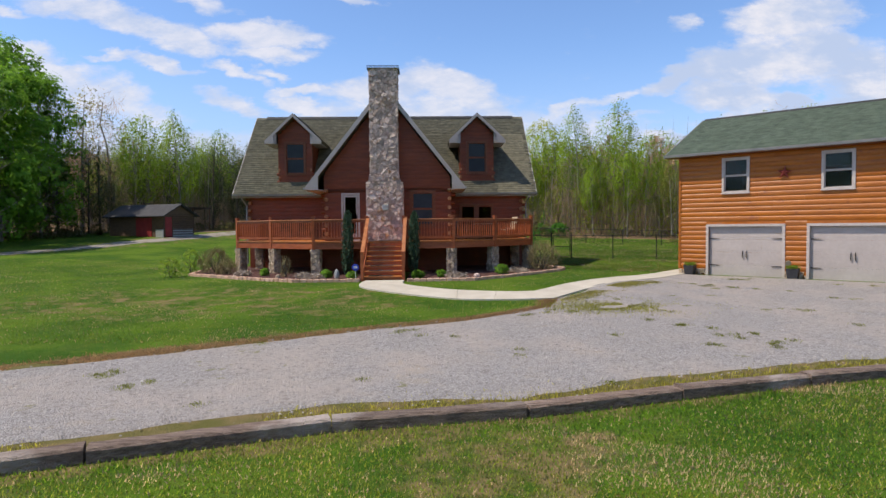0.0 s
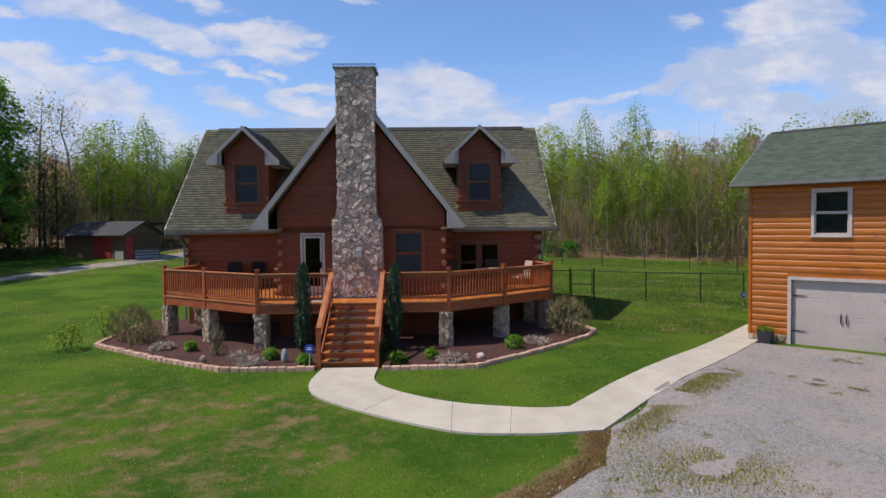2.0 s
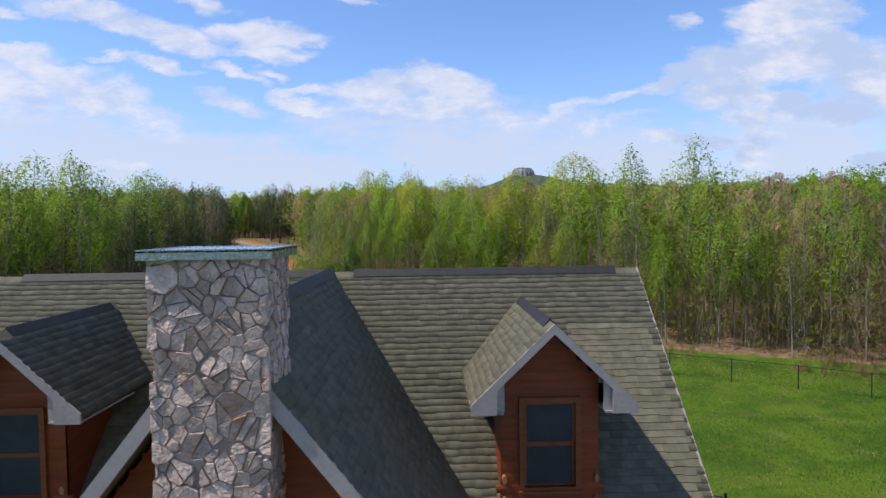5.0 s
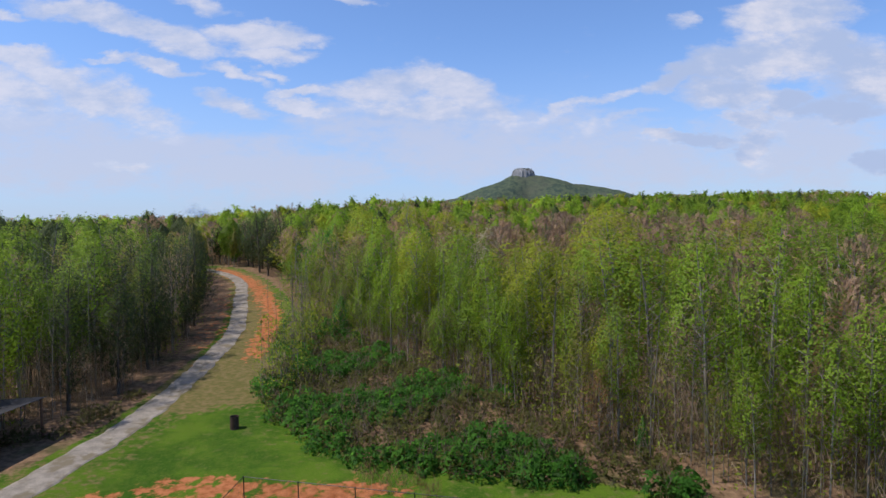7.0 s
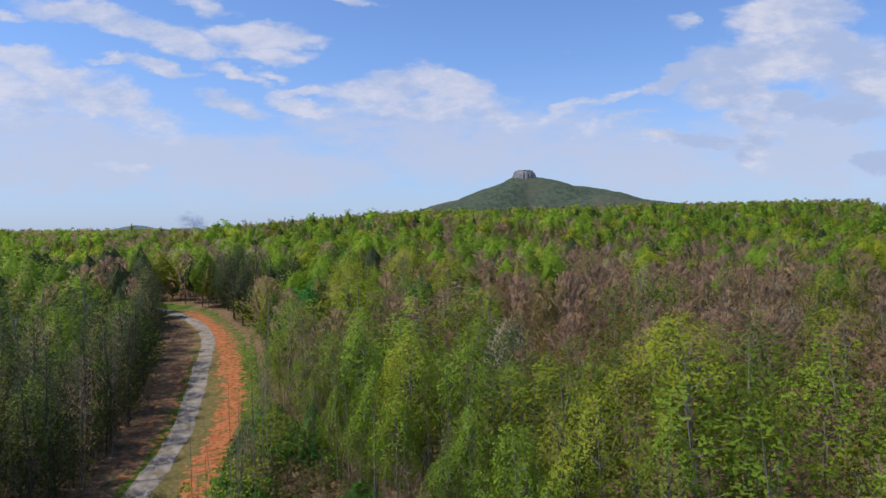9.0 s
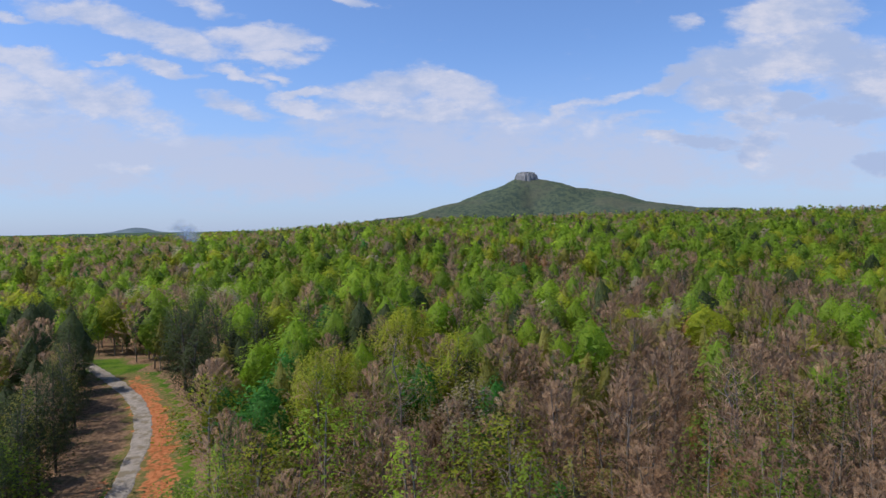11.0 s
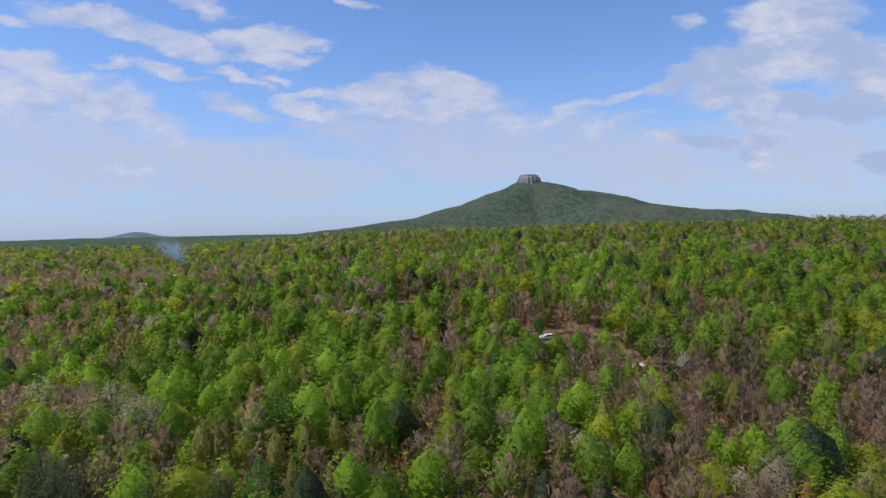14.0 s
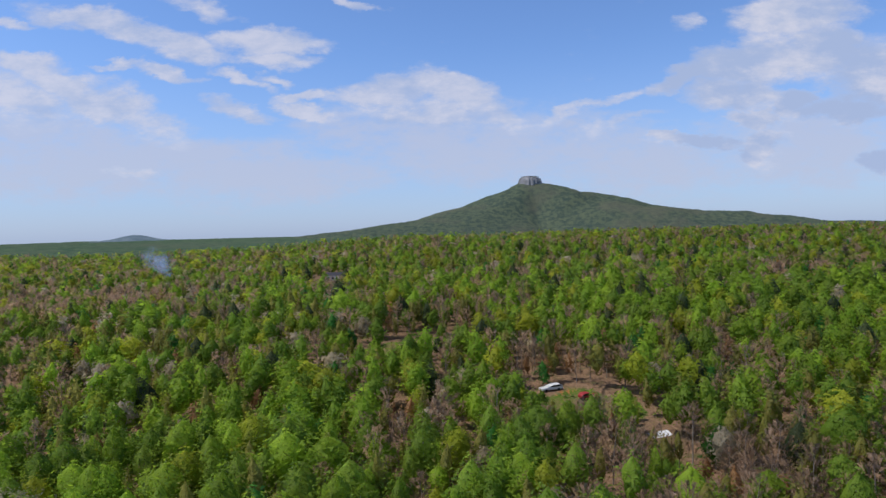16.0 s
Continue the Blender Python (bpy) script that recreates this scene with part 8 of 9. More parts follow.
# planters by the garage doors
for s0, d0, sd in ((-0.66, 0.32, 1), (3.20, 0.34, 2)):
    px, py, _ = gpt(s0, d0)
    pz = -0.245
    pt = thing("planter", (px, py, pz), "tall square black tapered planter with short green plants", "planter")
    bm = bm_new()
    mrot = pose(px, py, pz, 0, 0, -math.degrees(G_ANG))
    for z0, z1, r0, r1 in ((0.0, 0.50, 0.15, 0.215),):
        lo = [mrot @ Vector((sx * r0, sy * r0, z0)) for sx, sy in ((-1, -1), (1, -1), (1, 1), (-1, 1))]
        hi = [mrot @ Vector((sx * r1, sy * r1, z1)) for sx, sy in ((-1, -1), (1, -1), (1, 1), (-1, 1))]
        inn = [mrot @ Vector((sx * (r1 - 0.03), sy * (r1 - 0.03), z1)) for sx, sy in ((-1, -1), (1, -1), (1, 1), (-1, 1))]
        dp = [mrot @ Vector((sx * (r1 - 0.04), sy * (r1 - 0.04), z1 - 0.06)) for sx, sy in ((-1, -1), (1, -1), (1, 1), (-1, 1))]
        rings = [[bm.verts.new(p) for p in r] for r in (lo, hi, inn, dp)]
        for ra, rb in zip(rings, rings[1:]):
            for i in range(4):
                bm.faces.new((ra[i], ra[(i + 1) % 4], rb[(i + 1) % 4], rb[i]))
        bm.faces.new(rings[0][::-1]), bm.faces.new(rings[-1])
    part("pot", bm, M["pot"], pt)
    rs_ = np.random.RandomState(sd)
    c = np.c_[px + rs_.uniform(-0.2, 0.2, 420), py + rs_.uniform(-0.2, 0.2, 420), pz + 0.47 + rs_.uniform(0, 0.14, 420)]
    lv = leaf_quads(rs_, c, 0.04, 0.4, upright=0.6)
    fo = new("plant", quads("plant", lv[0], lv[1], M["leaf_green"], outward=lv[2]))
    hang(fo, pt)
px, py, _ = gpt(3.02, 0.25)
bm = bm_new()
tube(bm, [(px, py, -0.25), (px, py, 0.36)], 0.012, 6)
lan = thing("garden_stake", (px, py, -0.25), "round pale ornament on a stake behind the planter", "ornament")
part("stake", bm, M["iron"], lan)
bm = bm_new()
prism(bm, [(px + 0.12 * math.cos(a * math.pi / 8), 0.42 + 0.13 * math.sin(a * math.pi / 8)) for a in range(16)], "y", py - 0.02, py + 0.02)
bevelled(bm, 0.008)
part("disc", bm, M["stone_pier"], lan)

# ---- black chain-link fences ----
def fence_run(line, height, gap, label, ends=True):
    pts = [Vector((x, y, ground_at(x, y))) for x, y in line]
    f = thing("chain_link_fence", pts[0], label, "fence")
    for a, b in zip(pts, pts[1:]):
        ln = (b - a).length
        n = max(1, round(ln / gap))
        for i in range(n + (b is pts[-1])):
            p = a.lerp(b, i / n)
            z = ground_at(p.x, p.y)
            bm = bm_new()
            tube(bm, [(p.x, p.y, z - 0.1), (p.x, p.y, z + height + 0.03)], 0.030, 8)
            tube(bm, [(p.x, p.y, z + height + 0.028), (p.x, p.y, z + height + 0.06)], [0.036, 0.012], 8)
            part("post", bm, M["fence"], f)
        bm = bm_new()
        steps_ = [a.lerp(b, i / n) for i in range(n + 1)]
        tube(bm, [(p.x, p.y, ground_at(p.x, p.y) + height) for p in steps_], 0.020, 6)
        part("top_rail", bm, M["fence"], f)
        # woven wire
        d = (b - a) / ln
        V, F = [], []
        w_ = 0.0022
        pitch = 0.11
        for sgn in (1, -1):
            for k in np.arange(-height, ln, pitch):
                s0, s1 = max(k, 0), min(k + height, ln)
                if s1 - s0 < 0.02:
                    continue
                h0, h1 = s0 - k, s1 - k
                if sgn < 0:
                    h0, h1 = height - h0, height - h1
                p0, p1 = a + d * s0, a + d * s1
                z0, z1 = ground_at(p0.x, p0.y), ground_at(p1.x, p1.y)
                m_ = len(V)
                V += [(p0.x, p0.y, z0 + h0 - w_), (p1.x, p1.y, z1 + h1 - w_), (p1.x, p1.y, z1 + h1 + w_), (p0.x, p0.y, z0 + h0 + w_)]
                F.append((m_, m_ + 1, m_ + 2, m_ + 3))
        wire = new("wire", quads("wire", np.array(V), F, M["fence"]))
        hang(wire, f)
        tagged(wire, kind="stuff")
    return f


fence_run([(6.45, 15.2), (9.25, 14.35)], 1.38, 2.8, "black chain-link fence between the house and its gate")
fence_run([(10.35, 13.95), (12.45, 12.55), (14.7, 11.75), (16.4, 11.15)], 1.38, 2.4, "black chain-link fence running from the gate to the garage")
fence_run([(-8.0, 39.6), (4.0, 36.6), (13, 32.8), (21.6, 28.6), (30, 24.0), (46, 13)], 1.25, 3.1, "black chain-link fence along the back of the field")
fence_run([(-8.0, 39.6), (-9.5, 30.0), (-9.2, 18.0)], 1.25, 3.1, "black chain-link fence along the side of the field")
gate = thing("fence_gate", (9.8, 14.15, 0), "closed black tube-frame garden gate", "gate")
a, b = Vector((9.25, 14.35, 0)), Vector((10.35, 13.95, 0))
for p in (a, b):
    bm = bm_new()
    z = ground_at(p.x, p.y)
    tube(bm, [(p.x, p.y, z - 0.1), (p.x, p.y, z + 1.52)], 0.042, 8)
    part("gate_post", bm, M["fence"], gate)
bm = bm_new()
a2, b2 = a.lerp(b, 0.08), a.lerp(b, 0.92)
for z in (0.12, 0.72, 1.40):
    tube(bm, [(a2.x, a2.y, z), (b2.x, b2.y, z)], 0.022, 6)
for p in (a2, b2):
    tube(bm, [(p.x, p.y, 0.10), (p.x, p.y, 1.42)], 0.022, 6)
part("gate_frame", bm, M["fence"], gate)

# ---- shed and open carport ----
SX = Vector((0.37, 0.93, 0)).normalized()
SY = Vector((-0.93, 0.37, 0)).normalized()
SM = Matrix(((SX.x, SY.x, 0, -22.7), (SX.y, SY.y, 0, 34.0), (0, 0, 1, 0), (0, 0, 0, 1)))
sz = ground_at(-24, 36) - 0.1
shed = thing("shed", (-25.5, 36.5, sz), "low brown log shed with red doors and a tin roof", "shed")
bm = bm_new()
box(bm, 0, 3.6, 0, 0.15, sz, sz + 2.15, SM)
prism(bm, [(0, sz + 2.15), (3.6, sz + 2.15), (1.8, sz + 3.05)], "y", 0, 0.15, SM)
part("gable_wall", bm, M["shed_wood"], shed)
for x0, x1, y0, y1 in ((0, 0.15, 0.15, 6.8), (3.45, 3.6, 0.15, 6.8), (0.15, 3.45, 6.65, 6.8)):
    bm = bm_new()
    box(bm, x0, x1, y0, y1, sz, sz + 2.15, SM)
    part("wall", bm, M["shed_wood"], shed)
bm = bm_new()
prism(bm, [(-0.5, sz + 1.95), (1.8, sz + 3.12), (4.1, sz + 1.95), (4.1, sz + 1.88), (1.8, sz + 3.02), (-0.5, sz + 1.88)], "y", -0.4, 7.2, SM)
part("roof", bm, M["shed_roof"], shed, "dull grey tin roof")
bm = bm_new()
box(bm, 1.0, 3.5, -0.06, -0.003, sz - 0.1, sz + 0.75, SM)
box(bm, -0.06, -0.003, 0.1, 1.0, sz - 0.1, sz + 0.7, SM)
part("block_footing", bm, M["block"], shed)
for mm, x0, x1 in ((SM, 0.12, 0.86),):
    bm = bm_new()
    box(bm, x0, x1, -0.05, -0.003, sz + 0.02, sz + 1.85, mm)
    part("door", bm, M["red_door"], shed, "red painted plank door")
bm = bm_new()
box(bm, -0.05, -0.003, 1.5, 3.4, sz + 0.02, sz + 1.8, SM)
part("double_door", bm, M["red_door"], shed, "red painted double door")
bm = bm_new()
for i in range(9):
    tube(bm, [SM @ Vector((x, -0.05, sz + 0.25 + 0.22 * i)) for x in (0.9, 3.6)], 0.05, 6)
part("log_facing", bm, M["shed_wood"], shed)
cp = thing("carport", (-27, 45, sz), "open pole carport with a low tin roof", "carport")
cm = Matrix(((0.99, 0.12, 0, -24.2), (-0.12, 0.99, 0, 40.0), (0, 0, 1, 0), (0, 0, 0, 1)))
cz = ground_at(-26, 44) - 0.1
bm = bm_new()
for i in range(18):
    x0 = -7.2 + i * 0.4
    prism(bm, [(x0, 2.15 + 0.03 * i), (x0 + 0.2, 2.19 + 0.03 * i), (x0 + 0.4, 2.18 + 0.03 * i), (x0 + 0.4, 2.16 + 0.03 * i), (x0, 2.12 + 0.03 * i)], "y", 0, 8.0, cm @ Matrix.Translation((0, 0, cz)))
part("roof", bm, M["shed_roof"], cp)
for x0, y0 in ((-0.2, 0.3), (-0.2, 4.0), (-0.2, 7.7), (-3.6, 7.7), (-7.0, 0.3), (-7.0, 7.7)):
    bm = bm_new()
    tube(bm, [cm @ Vector((x0, y0, cz - 0.2)), cm @ Vector((x0, y0, cz + 2.1 + 0.03 * (x0 + 7.2) / 0.4))], 0.075, 8)
    part("pole", bm, M["shed_wood"], cp)
bm = bm_new()
box(bm, -6.5, -5.0, 5.5, 6.6, cz, cz + 0.5, cm)
bevelled(bm, 0.05)
solid("woodpile_cover", bm, M["white"], "white covered bundle stored under the carport", "bundle")

# burn barrel on the grass
bx, by = -11.6, 49.3
bz = ground_at(bx, by)
bm = bm_new()
prof = [(0.29, 0.0), (0.30, 0.02), (0.29, 0.05), (0.29, 0.28), (0.302, 0.30), (0.29, 0.32), (0.29, 0.57), (0.302, 0.59), (0.29, 0.61), (0.29, 0.88), (0.30, 0.90), (0.275, 0.90), (0.27, 0.12)]
rings = [[bm.verts.new((bx + r_ * math.cos(2 * math.pi * i / 20), by + r_ * math.sin(2 * math.pi * i / 20), bz - 0.03 + z_)) for i in range(20)] for r_, z_ in prof]
for r0, r1 in zip(rings, rings[1:]):
    for i in range(20):
        bm.faces.new((r0[i], r0[(i + 1) % 20], r1[(i + 1) % 20], r1[i]))
bm.faces.new(rings[-1])
solid("burn_barrel", bm, M["rust"], "open rusted steel burn barrel on the grass", "barrel")

# ---- outside stair at the garage's far side, with a dish ----
os_ = thing("outside_stair", (17.6, 10.2, 0), "brown timber outside stair with grey treads beside the garage", "stairs")
o0, dirv, sidev = Vector((16.3, 10.3, -0.1)), Vector((0.67, 0.74, 0)), Vector((0.74, -0.67, 0))
for i in range(8):
    p = o0 + dirv * (0.27 * i) + Vector((0, 0, 0.18 * (i + 1)))
    bm = bm_new()
    box(bm, 0, 0.95, -0.02, 0.29, -0.04, 0, Matrix(((sidev.x, dirv.x, 0, p.x), (sidev.y, dirv.y, 0, p.y), (0, 0, 1, p.z), (0, 0, 0, 1))))
    part("tread", bm, M["block"], os_)
for side in (0.0, 0.95):
    a0 = o0 + sidev * side
    bm = bm_new()
    tube(bm, [a0 + Vector((0, 0, 1.05)), a0 + dirv * 2.1 + Vector((0, 0, 2.45))], 0.035, 6)
    part("handrail", bm, M["shed_wood"], os_)
    bm = bm_new()
    tube(bm, [a0 + Vector((0, 0, 0.05)), a0 + dirv * 2.1 + Vector((0, 0, 1.45))], 0.06, 6)
    part("stringer", bm, M["shed_wood"], os_)
    for k in range(5):
        q = a0 + dirv * (0.5 * k) + Vector((0, 0, 0.05 + 0.33 * k))
        bm = bm_new()
        tube(bm, [q, q + Vector((0, 0, 1.02))], 0.03, 6)
        part("baluster", bm, M["shed_wood"], os_)
dish = thing("satellite_dish", (16.9, 10.4, 0), "small grey satellite dish on a pole by the stair", "dish")
bm = bm_new()
tube(bm, [(16.75, 10.6, -0.1), (16.75, 10.6, 1.75)], 0.025, 8)
part("pole", bm, M["gutter"], dish)
bm = bm_new()
rings = []
for k in range(5):
    r_ = 0.27 * k / 4 + 0.003
    rings.append([bm.verts.new(Vector((16.72, 10.45, 1.85)) + Vector((-0.75, -0.45, 0.4)).normalized() * (r_ * r_ * 1.2) + r_ * (math.cos(t_) * Vector((0.51, -0.86, 0)) + math.sin(t_) * Vector((0.34, 0.20, 0.92)))) for t_ in np.linspace(0, 2 * math.pi, 17)[:-1]])
for r0, r1 in zip(rings, rings[1:]):
    for i in range(16):
        bm.faces.new((r0[i], r0[(i + 1) % 16], r1[(i + 1) % 16], r1[i]))
bmesh.ops.solidify(bm, geom=list(bm.faces), thickness=0.012)
part("reflector", bm, M["gutter"], dish)
bm = bm_new()
tube(bm, [(16.72, 10.45, 1.62), (16.35, 10.15, 1.95)], 0.012, 6)
part("arm", bm, M["gutter"], dish)
# ---- furniture on the deck ----
def metal_chair(x, y, turn, label, seat_mat, frame_mat, sling=False):
    """An outdoor chair: bent tube frame, seat, back and arms."""
    m_ = pose(x, y, FLOOR, 0, 0, turn)
    ob = thing("patio_chair", (x, y, FLOOR), label, "chair", "chairs on the deck")
    for sx in (-0.26, 0.26):
        bm = bm_new()
        pts = [(sx, -0.26, 0.0), (sx, -0.25, 0.42), (sx, -0.22, 0.62), (sx, 0.22, 0.64)]
        tube(bm, [m_ @ Vector(p) for p in pts], 0.016, 6)
        part("front_leg", bm, frame_mat, ob)
        bm = bm_new()
        pts = [(sx, 0.30, 0.0), (sx, 0.20, 0.40), (sx * 0.95, 0.27, 0.70), (sx * 0.9, 0.36, 0.98)]
        tube(bm, [m_ @ Vector(p) for p in pts], 0.016, 6)
        part("back_leg", bm, frame_mat, ob)
    bm = bm_new()
    box(bm, -0.25, 0.25, -0.25, 0.22, 0.41, 0.44, m_)
    bevelled(bm, 0.01)
    part("seat", bm, seat_mat, ob)
    bm = bm_new()
    mb = m_ @ pose(0, 0.215, 0.44, -15, 0, 0)
    box(bm, -0.24, 0.24, -0.015, 0.015, 0.02, 0.58, mb)
    bevelled(bm, 0.012)
    part("backrest", bm, seat_mat, ob)


metal_chair(-5.15, 6.85, 0, "dark metal patio chair against the log wall", M["iron"], M["iron"])
metal_chair(-4.25, 6.9, 5, "dark metal patio chair against the log wall", M["iron"], M["iron"])
small = thing("side_table", (-3.45, 6.75, FLOOR), "small dark metal side table", "table")
bm = bm_new()
tube(bm, [(-3.45, 6.75, FLOOR + 0.44), (-3.45, 6.75, FLOOR + 0.46)], 0.24, 20)
part("top", bm, M["iron"], small)
for k in range(3):
    a = k * 2.09
    bm = bm_new()
    tube(bm, [(-3.45 + 0.2 * math.cos(a), 6.75 + 0.2 * math.sin(a), FLOOR), (-3.45 + 0.15 * math.cos(a), 6.75 + 0.15 * math.sin(a), FLOOR + 0.44)], 0.012, 6)
    part("leg", bm, M["iron"], small)
metal_chair(5.45, 5.75, -65, "patio chair with a tan sling back by the round table", M["cushion"], M["rust"])
metal_chair(4.55, 7.0, 0, "patio chair with a brown sling seat by the round table", M["rust"], M["rust"])
metal_chair(3.35, 6.3, 70, "patio chair with a brown sling seat by the round table", M["rust"], M["rust"])
tb = thing("round_table", (4.40, 6.05, FLOOR), "round patio table with a pale glass top", "table")
bm = bm_new()
tube(bm, [(4.40, 6.05, FLOOR + 0.69), (4.40, 6.05, FLOOR + 0.715)], 0.60, 36)
part("tabletop", bm, M["cushion"], tb, "pale glass tabletop")
bm = bm_new()
prism(bm, [(4.40 + 0.62 * math.cos(a * math.pi / 18), 6.05 + 0.62 * math.sin(a * math.pi / 18)) for a in range(36)], "z", FLOOR + 0.675, FLOOR + 0.688)
part("rim", bm, M["rust"], tb)
for k in range(4):
    a = 0.78 + k * 1.571
    bm = bm_new()
    tube(bm, [(4.40 + 0.46 * math.cos(a), 6.05 + 0.46 * math.sin(a), FLOOR), (4.40 + 0.36 * math.cos(a), 6.05 + 0.36 * math.sin(a), FLOOR + 0.68)], 0.02, 6)
    part("leg", bm, M["rust"], tb)
bm = bm_new()
box(bm, -1.62, -0.92, 2.75, 3.25, FLOOR + 0.002, FLOOR + 0.016)
bevelled(bm, 0.004)
solid("door_mat", bm, M["dry_mat"] if "dry_mat" in M else M["block"], "pale grey rug lying on the deck boards", "rug")
bm = bm_new()
box(bm, 5.30, 5.58, 5.45, 5.75, FLOOR + 0.446, FLOOR + 0.53)
bevelled(bm, 0.03, 2)
M["red_stripe"] = surface("striped_red_cushion", (0.42, 0.09, 0.07), (0.72, 0.55, 0.48), 22, 0.9, 0.1, (6, 0.5, 0.5))
solid("cushion", bm, M["red_stripe"], "red and white cushion on the patio chair", "cushion")
# ---- far houses, clearing and smoke ----
def white_house(x, y, turn, w_, d_, h_, label, roof_mat):
    z = ground_at(x, y)
    m_ = pose(x, y, z, 0, 0, turn)
    ob = thing("farmhouse", (x, y, z), label, "house")
    bm = bm_new()
    box(bm, -w_ / 2, w_ / 2, -d_ / 2, d_ / 2, -0.3, h_, m_)
    part("wall", bm, M["white"], ob)
    bm = bm_new()
    prism(bm, [(-d_ / 2 - 0.4, h_), (0, h_ + d_ * 0.28), (d_ / 2 + 0.4, h_)], "x", -w_ / 2 - 0.4, w_ / 2 + 0.4, m_)
    part("roof", bm, roof_mat, ob)
    for i in range(4):
        bm = bm_new()
        x0 = -w_ / 2 + w_ * (i + 0.5) / 4
        box(bm, x0 - 0.6, x0 + 0.6, -d_ / 2 - 0.06, -d_ / 2 - 0.002, h_ * 0.35, h_ * 0.75, m_)
        part("window", bm, M["iron"], ob)


white_house(-57.5, 487, 8, 10, 7, 3.4, "far white farmhouse with a dark grey roof among the trees", M["shed_roof"])
white_house(160, 690, -10, 16, 8, 5.0, "far pale house half hidden by the woods", M["shed_roof"])


def parked(x, y, turn, mat, label, name="parked_car", ln=4.4):
    z = ground_at(x, y)
    m_ = pose(x, y, z, 0, 0, turn)
    ob = thing(name, (x, y, z), label, "car")
    bm = bm_new()
    prism(bm, [(-ln / 2, 0.35), (ln / 2, 0.35), (ln / 2, 0.85), (ln * 0.25, 0.95), (-ln * 0.05, 1.45), (-ln * 0.38, 1.45), (-ln / 2, 0.95)], "y", -0.85, 0.85, m_)
    bevelled(bm, 0.06)
    part("body", bm, mat, ob)
    bm = bm_new()
    prism(bm, [(ln * 0.21, 0.97), (-ln * 0.06, 1.40), (-ln * 0.36, 1.40), (-ln * 0.45, 0.97)], "y", -0.87, 0.87, m_)
    part("windows", bm, M["iron"], ob)
    for wx in (-ln * 0.3, ln * 0.3):
        for wy in (-0.75, 0.75):
            bm = bm_new()
            tube(bm, [m_ @ Vector((wx, wy - 0.1, 0.32)), m_ @ Vector((wx, wy + 0.1, 0.32))], 0.32, 12)
            part("wheel", bm, M["iron"], ob)


parked(33.8, 237, 200, M["white"], "white van parked in the woodland clearing", ln=5.6)
parked(41.3, 232, 20, M["red_door"], "red car parked beside the clearing")
parked(23.0, 240.6, 5, M["white"], "white pickup parked at the edge of the clearing")
z = ground_at(48, 207)
tin = thing("tin_shelter", (48, 207, z), "low shelter roofed in bright galvanised sheets", "shelter")
for i in range(6):
    bm = bm_new()
    box(bm, 46.3 + i * 0.62, 46.9 + i * 0.62, 205.7, 208.5, z + 2.3 + 0.1 * i, z + 2.36 + 0.1 * i)
    part("roof_sheet", bm, M["white"], tin)
for px, py in ((46.5, 205.9), (49.7, 205.9), (46.5, 208.3), (49.7, 208.3)):
    bm = bm_new()
    tube(bm, [(px, py, z - 0.2), (px, py, z + 2.4)], 0.08, 6)
    part("post", bm, M["shed_wood"], tin)

# thin smoke of a brush fire
mat = bpy.data.materials.new("thin_blue_smoke")
mat.use_nodes = True
s = Nodes(mat.node_tree)
pos = s.n("ShaderNodeNewGeometry").outputs["Position"]
lw = s.n("ShaderNodeAttribute")
lw.attribute_name = "tint"
wisp = s.ramp(s.noise(pos, 0.11, 4, 0.55), 0.30, 0.70)
tr, df = s.n("ShaderNodeBsdfTransparent"), s.n("ShaderNodeBsdfDiffuse")
df.inputs[0].default_value = (0.62, 0.76, 0.95, 1)
tl, both = s.n("ShaderNodeBsdfTranslucent"), s.n("ShaderNodeMixShader")
tl.inputs[0].default_value = (0.62, 0.76, 0.95, 1)
s.put(df.outputs[0], both.inputs[1])
s.put(tl.outputs[0], both.inputs[2])
mx_ = s.n("ShaderNodeMixShader")
sepc = s.n("ShaderNodeSeparateColor")
s.put(lw.outputs["Color"], sepc.inputs[0])
s.put(s.math("MULTIPLY", wisp, sepc.outputs[0]), mx_.inputs[0])
s.put(tr.outputs[0], mx_.inputs[1])
s.put(both.outputs[0], mx_.inputs[2])
s.put(mx_.outputs[0], s.n("ShaderNodeOutputMaterial").inputs[0])
rk = np.random.RandomState(44)
V, F, T = [], [], []
for i in range(11):
    u = (i + rk.rand()) / 11
    c = np.array([-190 - 36 * u ** 1.2 + rk.normal() * (0.4 + 2 * u), 548 + 6 * i * 0.7, 18 + 17 * u ** 0.8 + rk.normal() * (0.5 + 1.2 * u)])
    r0, tilt = (3.5 + 8.5 * u) * rk.uniform(0.8, 1.3), rk.uniform(-0.4, 0.4)
    n0 = sum(len(v) for v in V)
    pts, tone = [c], [0.75 - 0.40 * u]
    for grow_, q in ((0.45, 0.52 - 0.28 * u), (1.0, 0.0)):
        for k in range(14):
            a = 2 * math.pi * k / 14
            m = r0 * grow_ * (1 + 0.15 * math.sin(3 * a + i))
            pts.append(c + np.array([m * math.cos(a), tilt * m * math.sin(a) + 0.3 * (1 - grow_), 0.75 * m * math.sin(a)]))
            tone.append(q)
    V.append(np.array(pts))
    T += tone
    for k in range(14):
        k2 = (k + 1) % 14
        F += [(n0, n0 + 1 + k, n0 + 1 + k2), (n0 + 1 + k, n0 + 15 + k, n0 + 15 + k2), (n0 + 1 + k, n0 + 15 + k2, n0 + 1 + k2)]
T = np.array(T)[:, None] * np.ones(3)
smoke = new("smoke_plume", quads("smoke_plume", np.concatenate(V), F, mat, T, smooth=True))
tagged(smoke, "thin blue-white smoke of a distant brush fire", "smoke", kind="stuff")

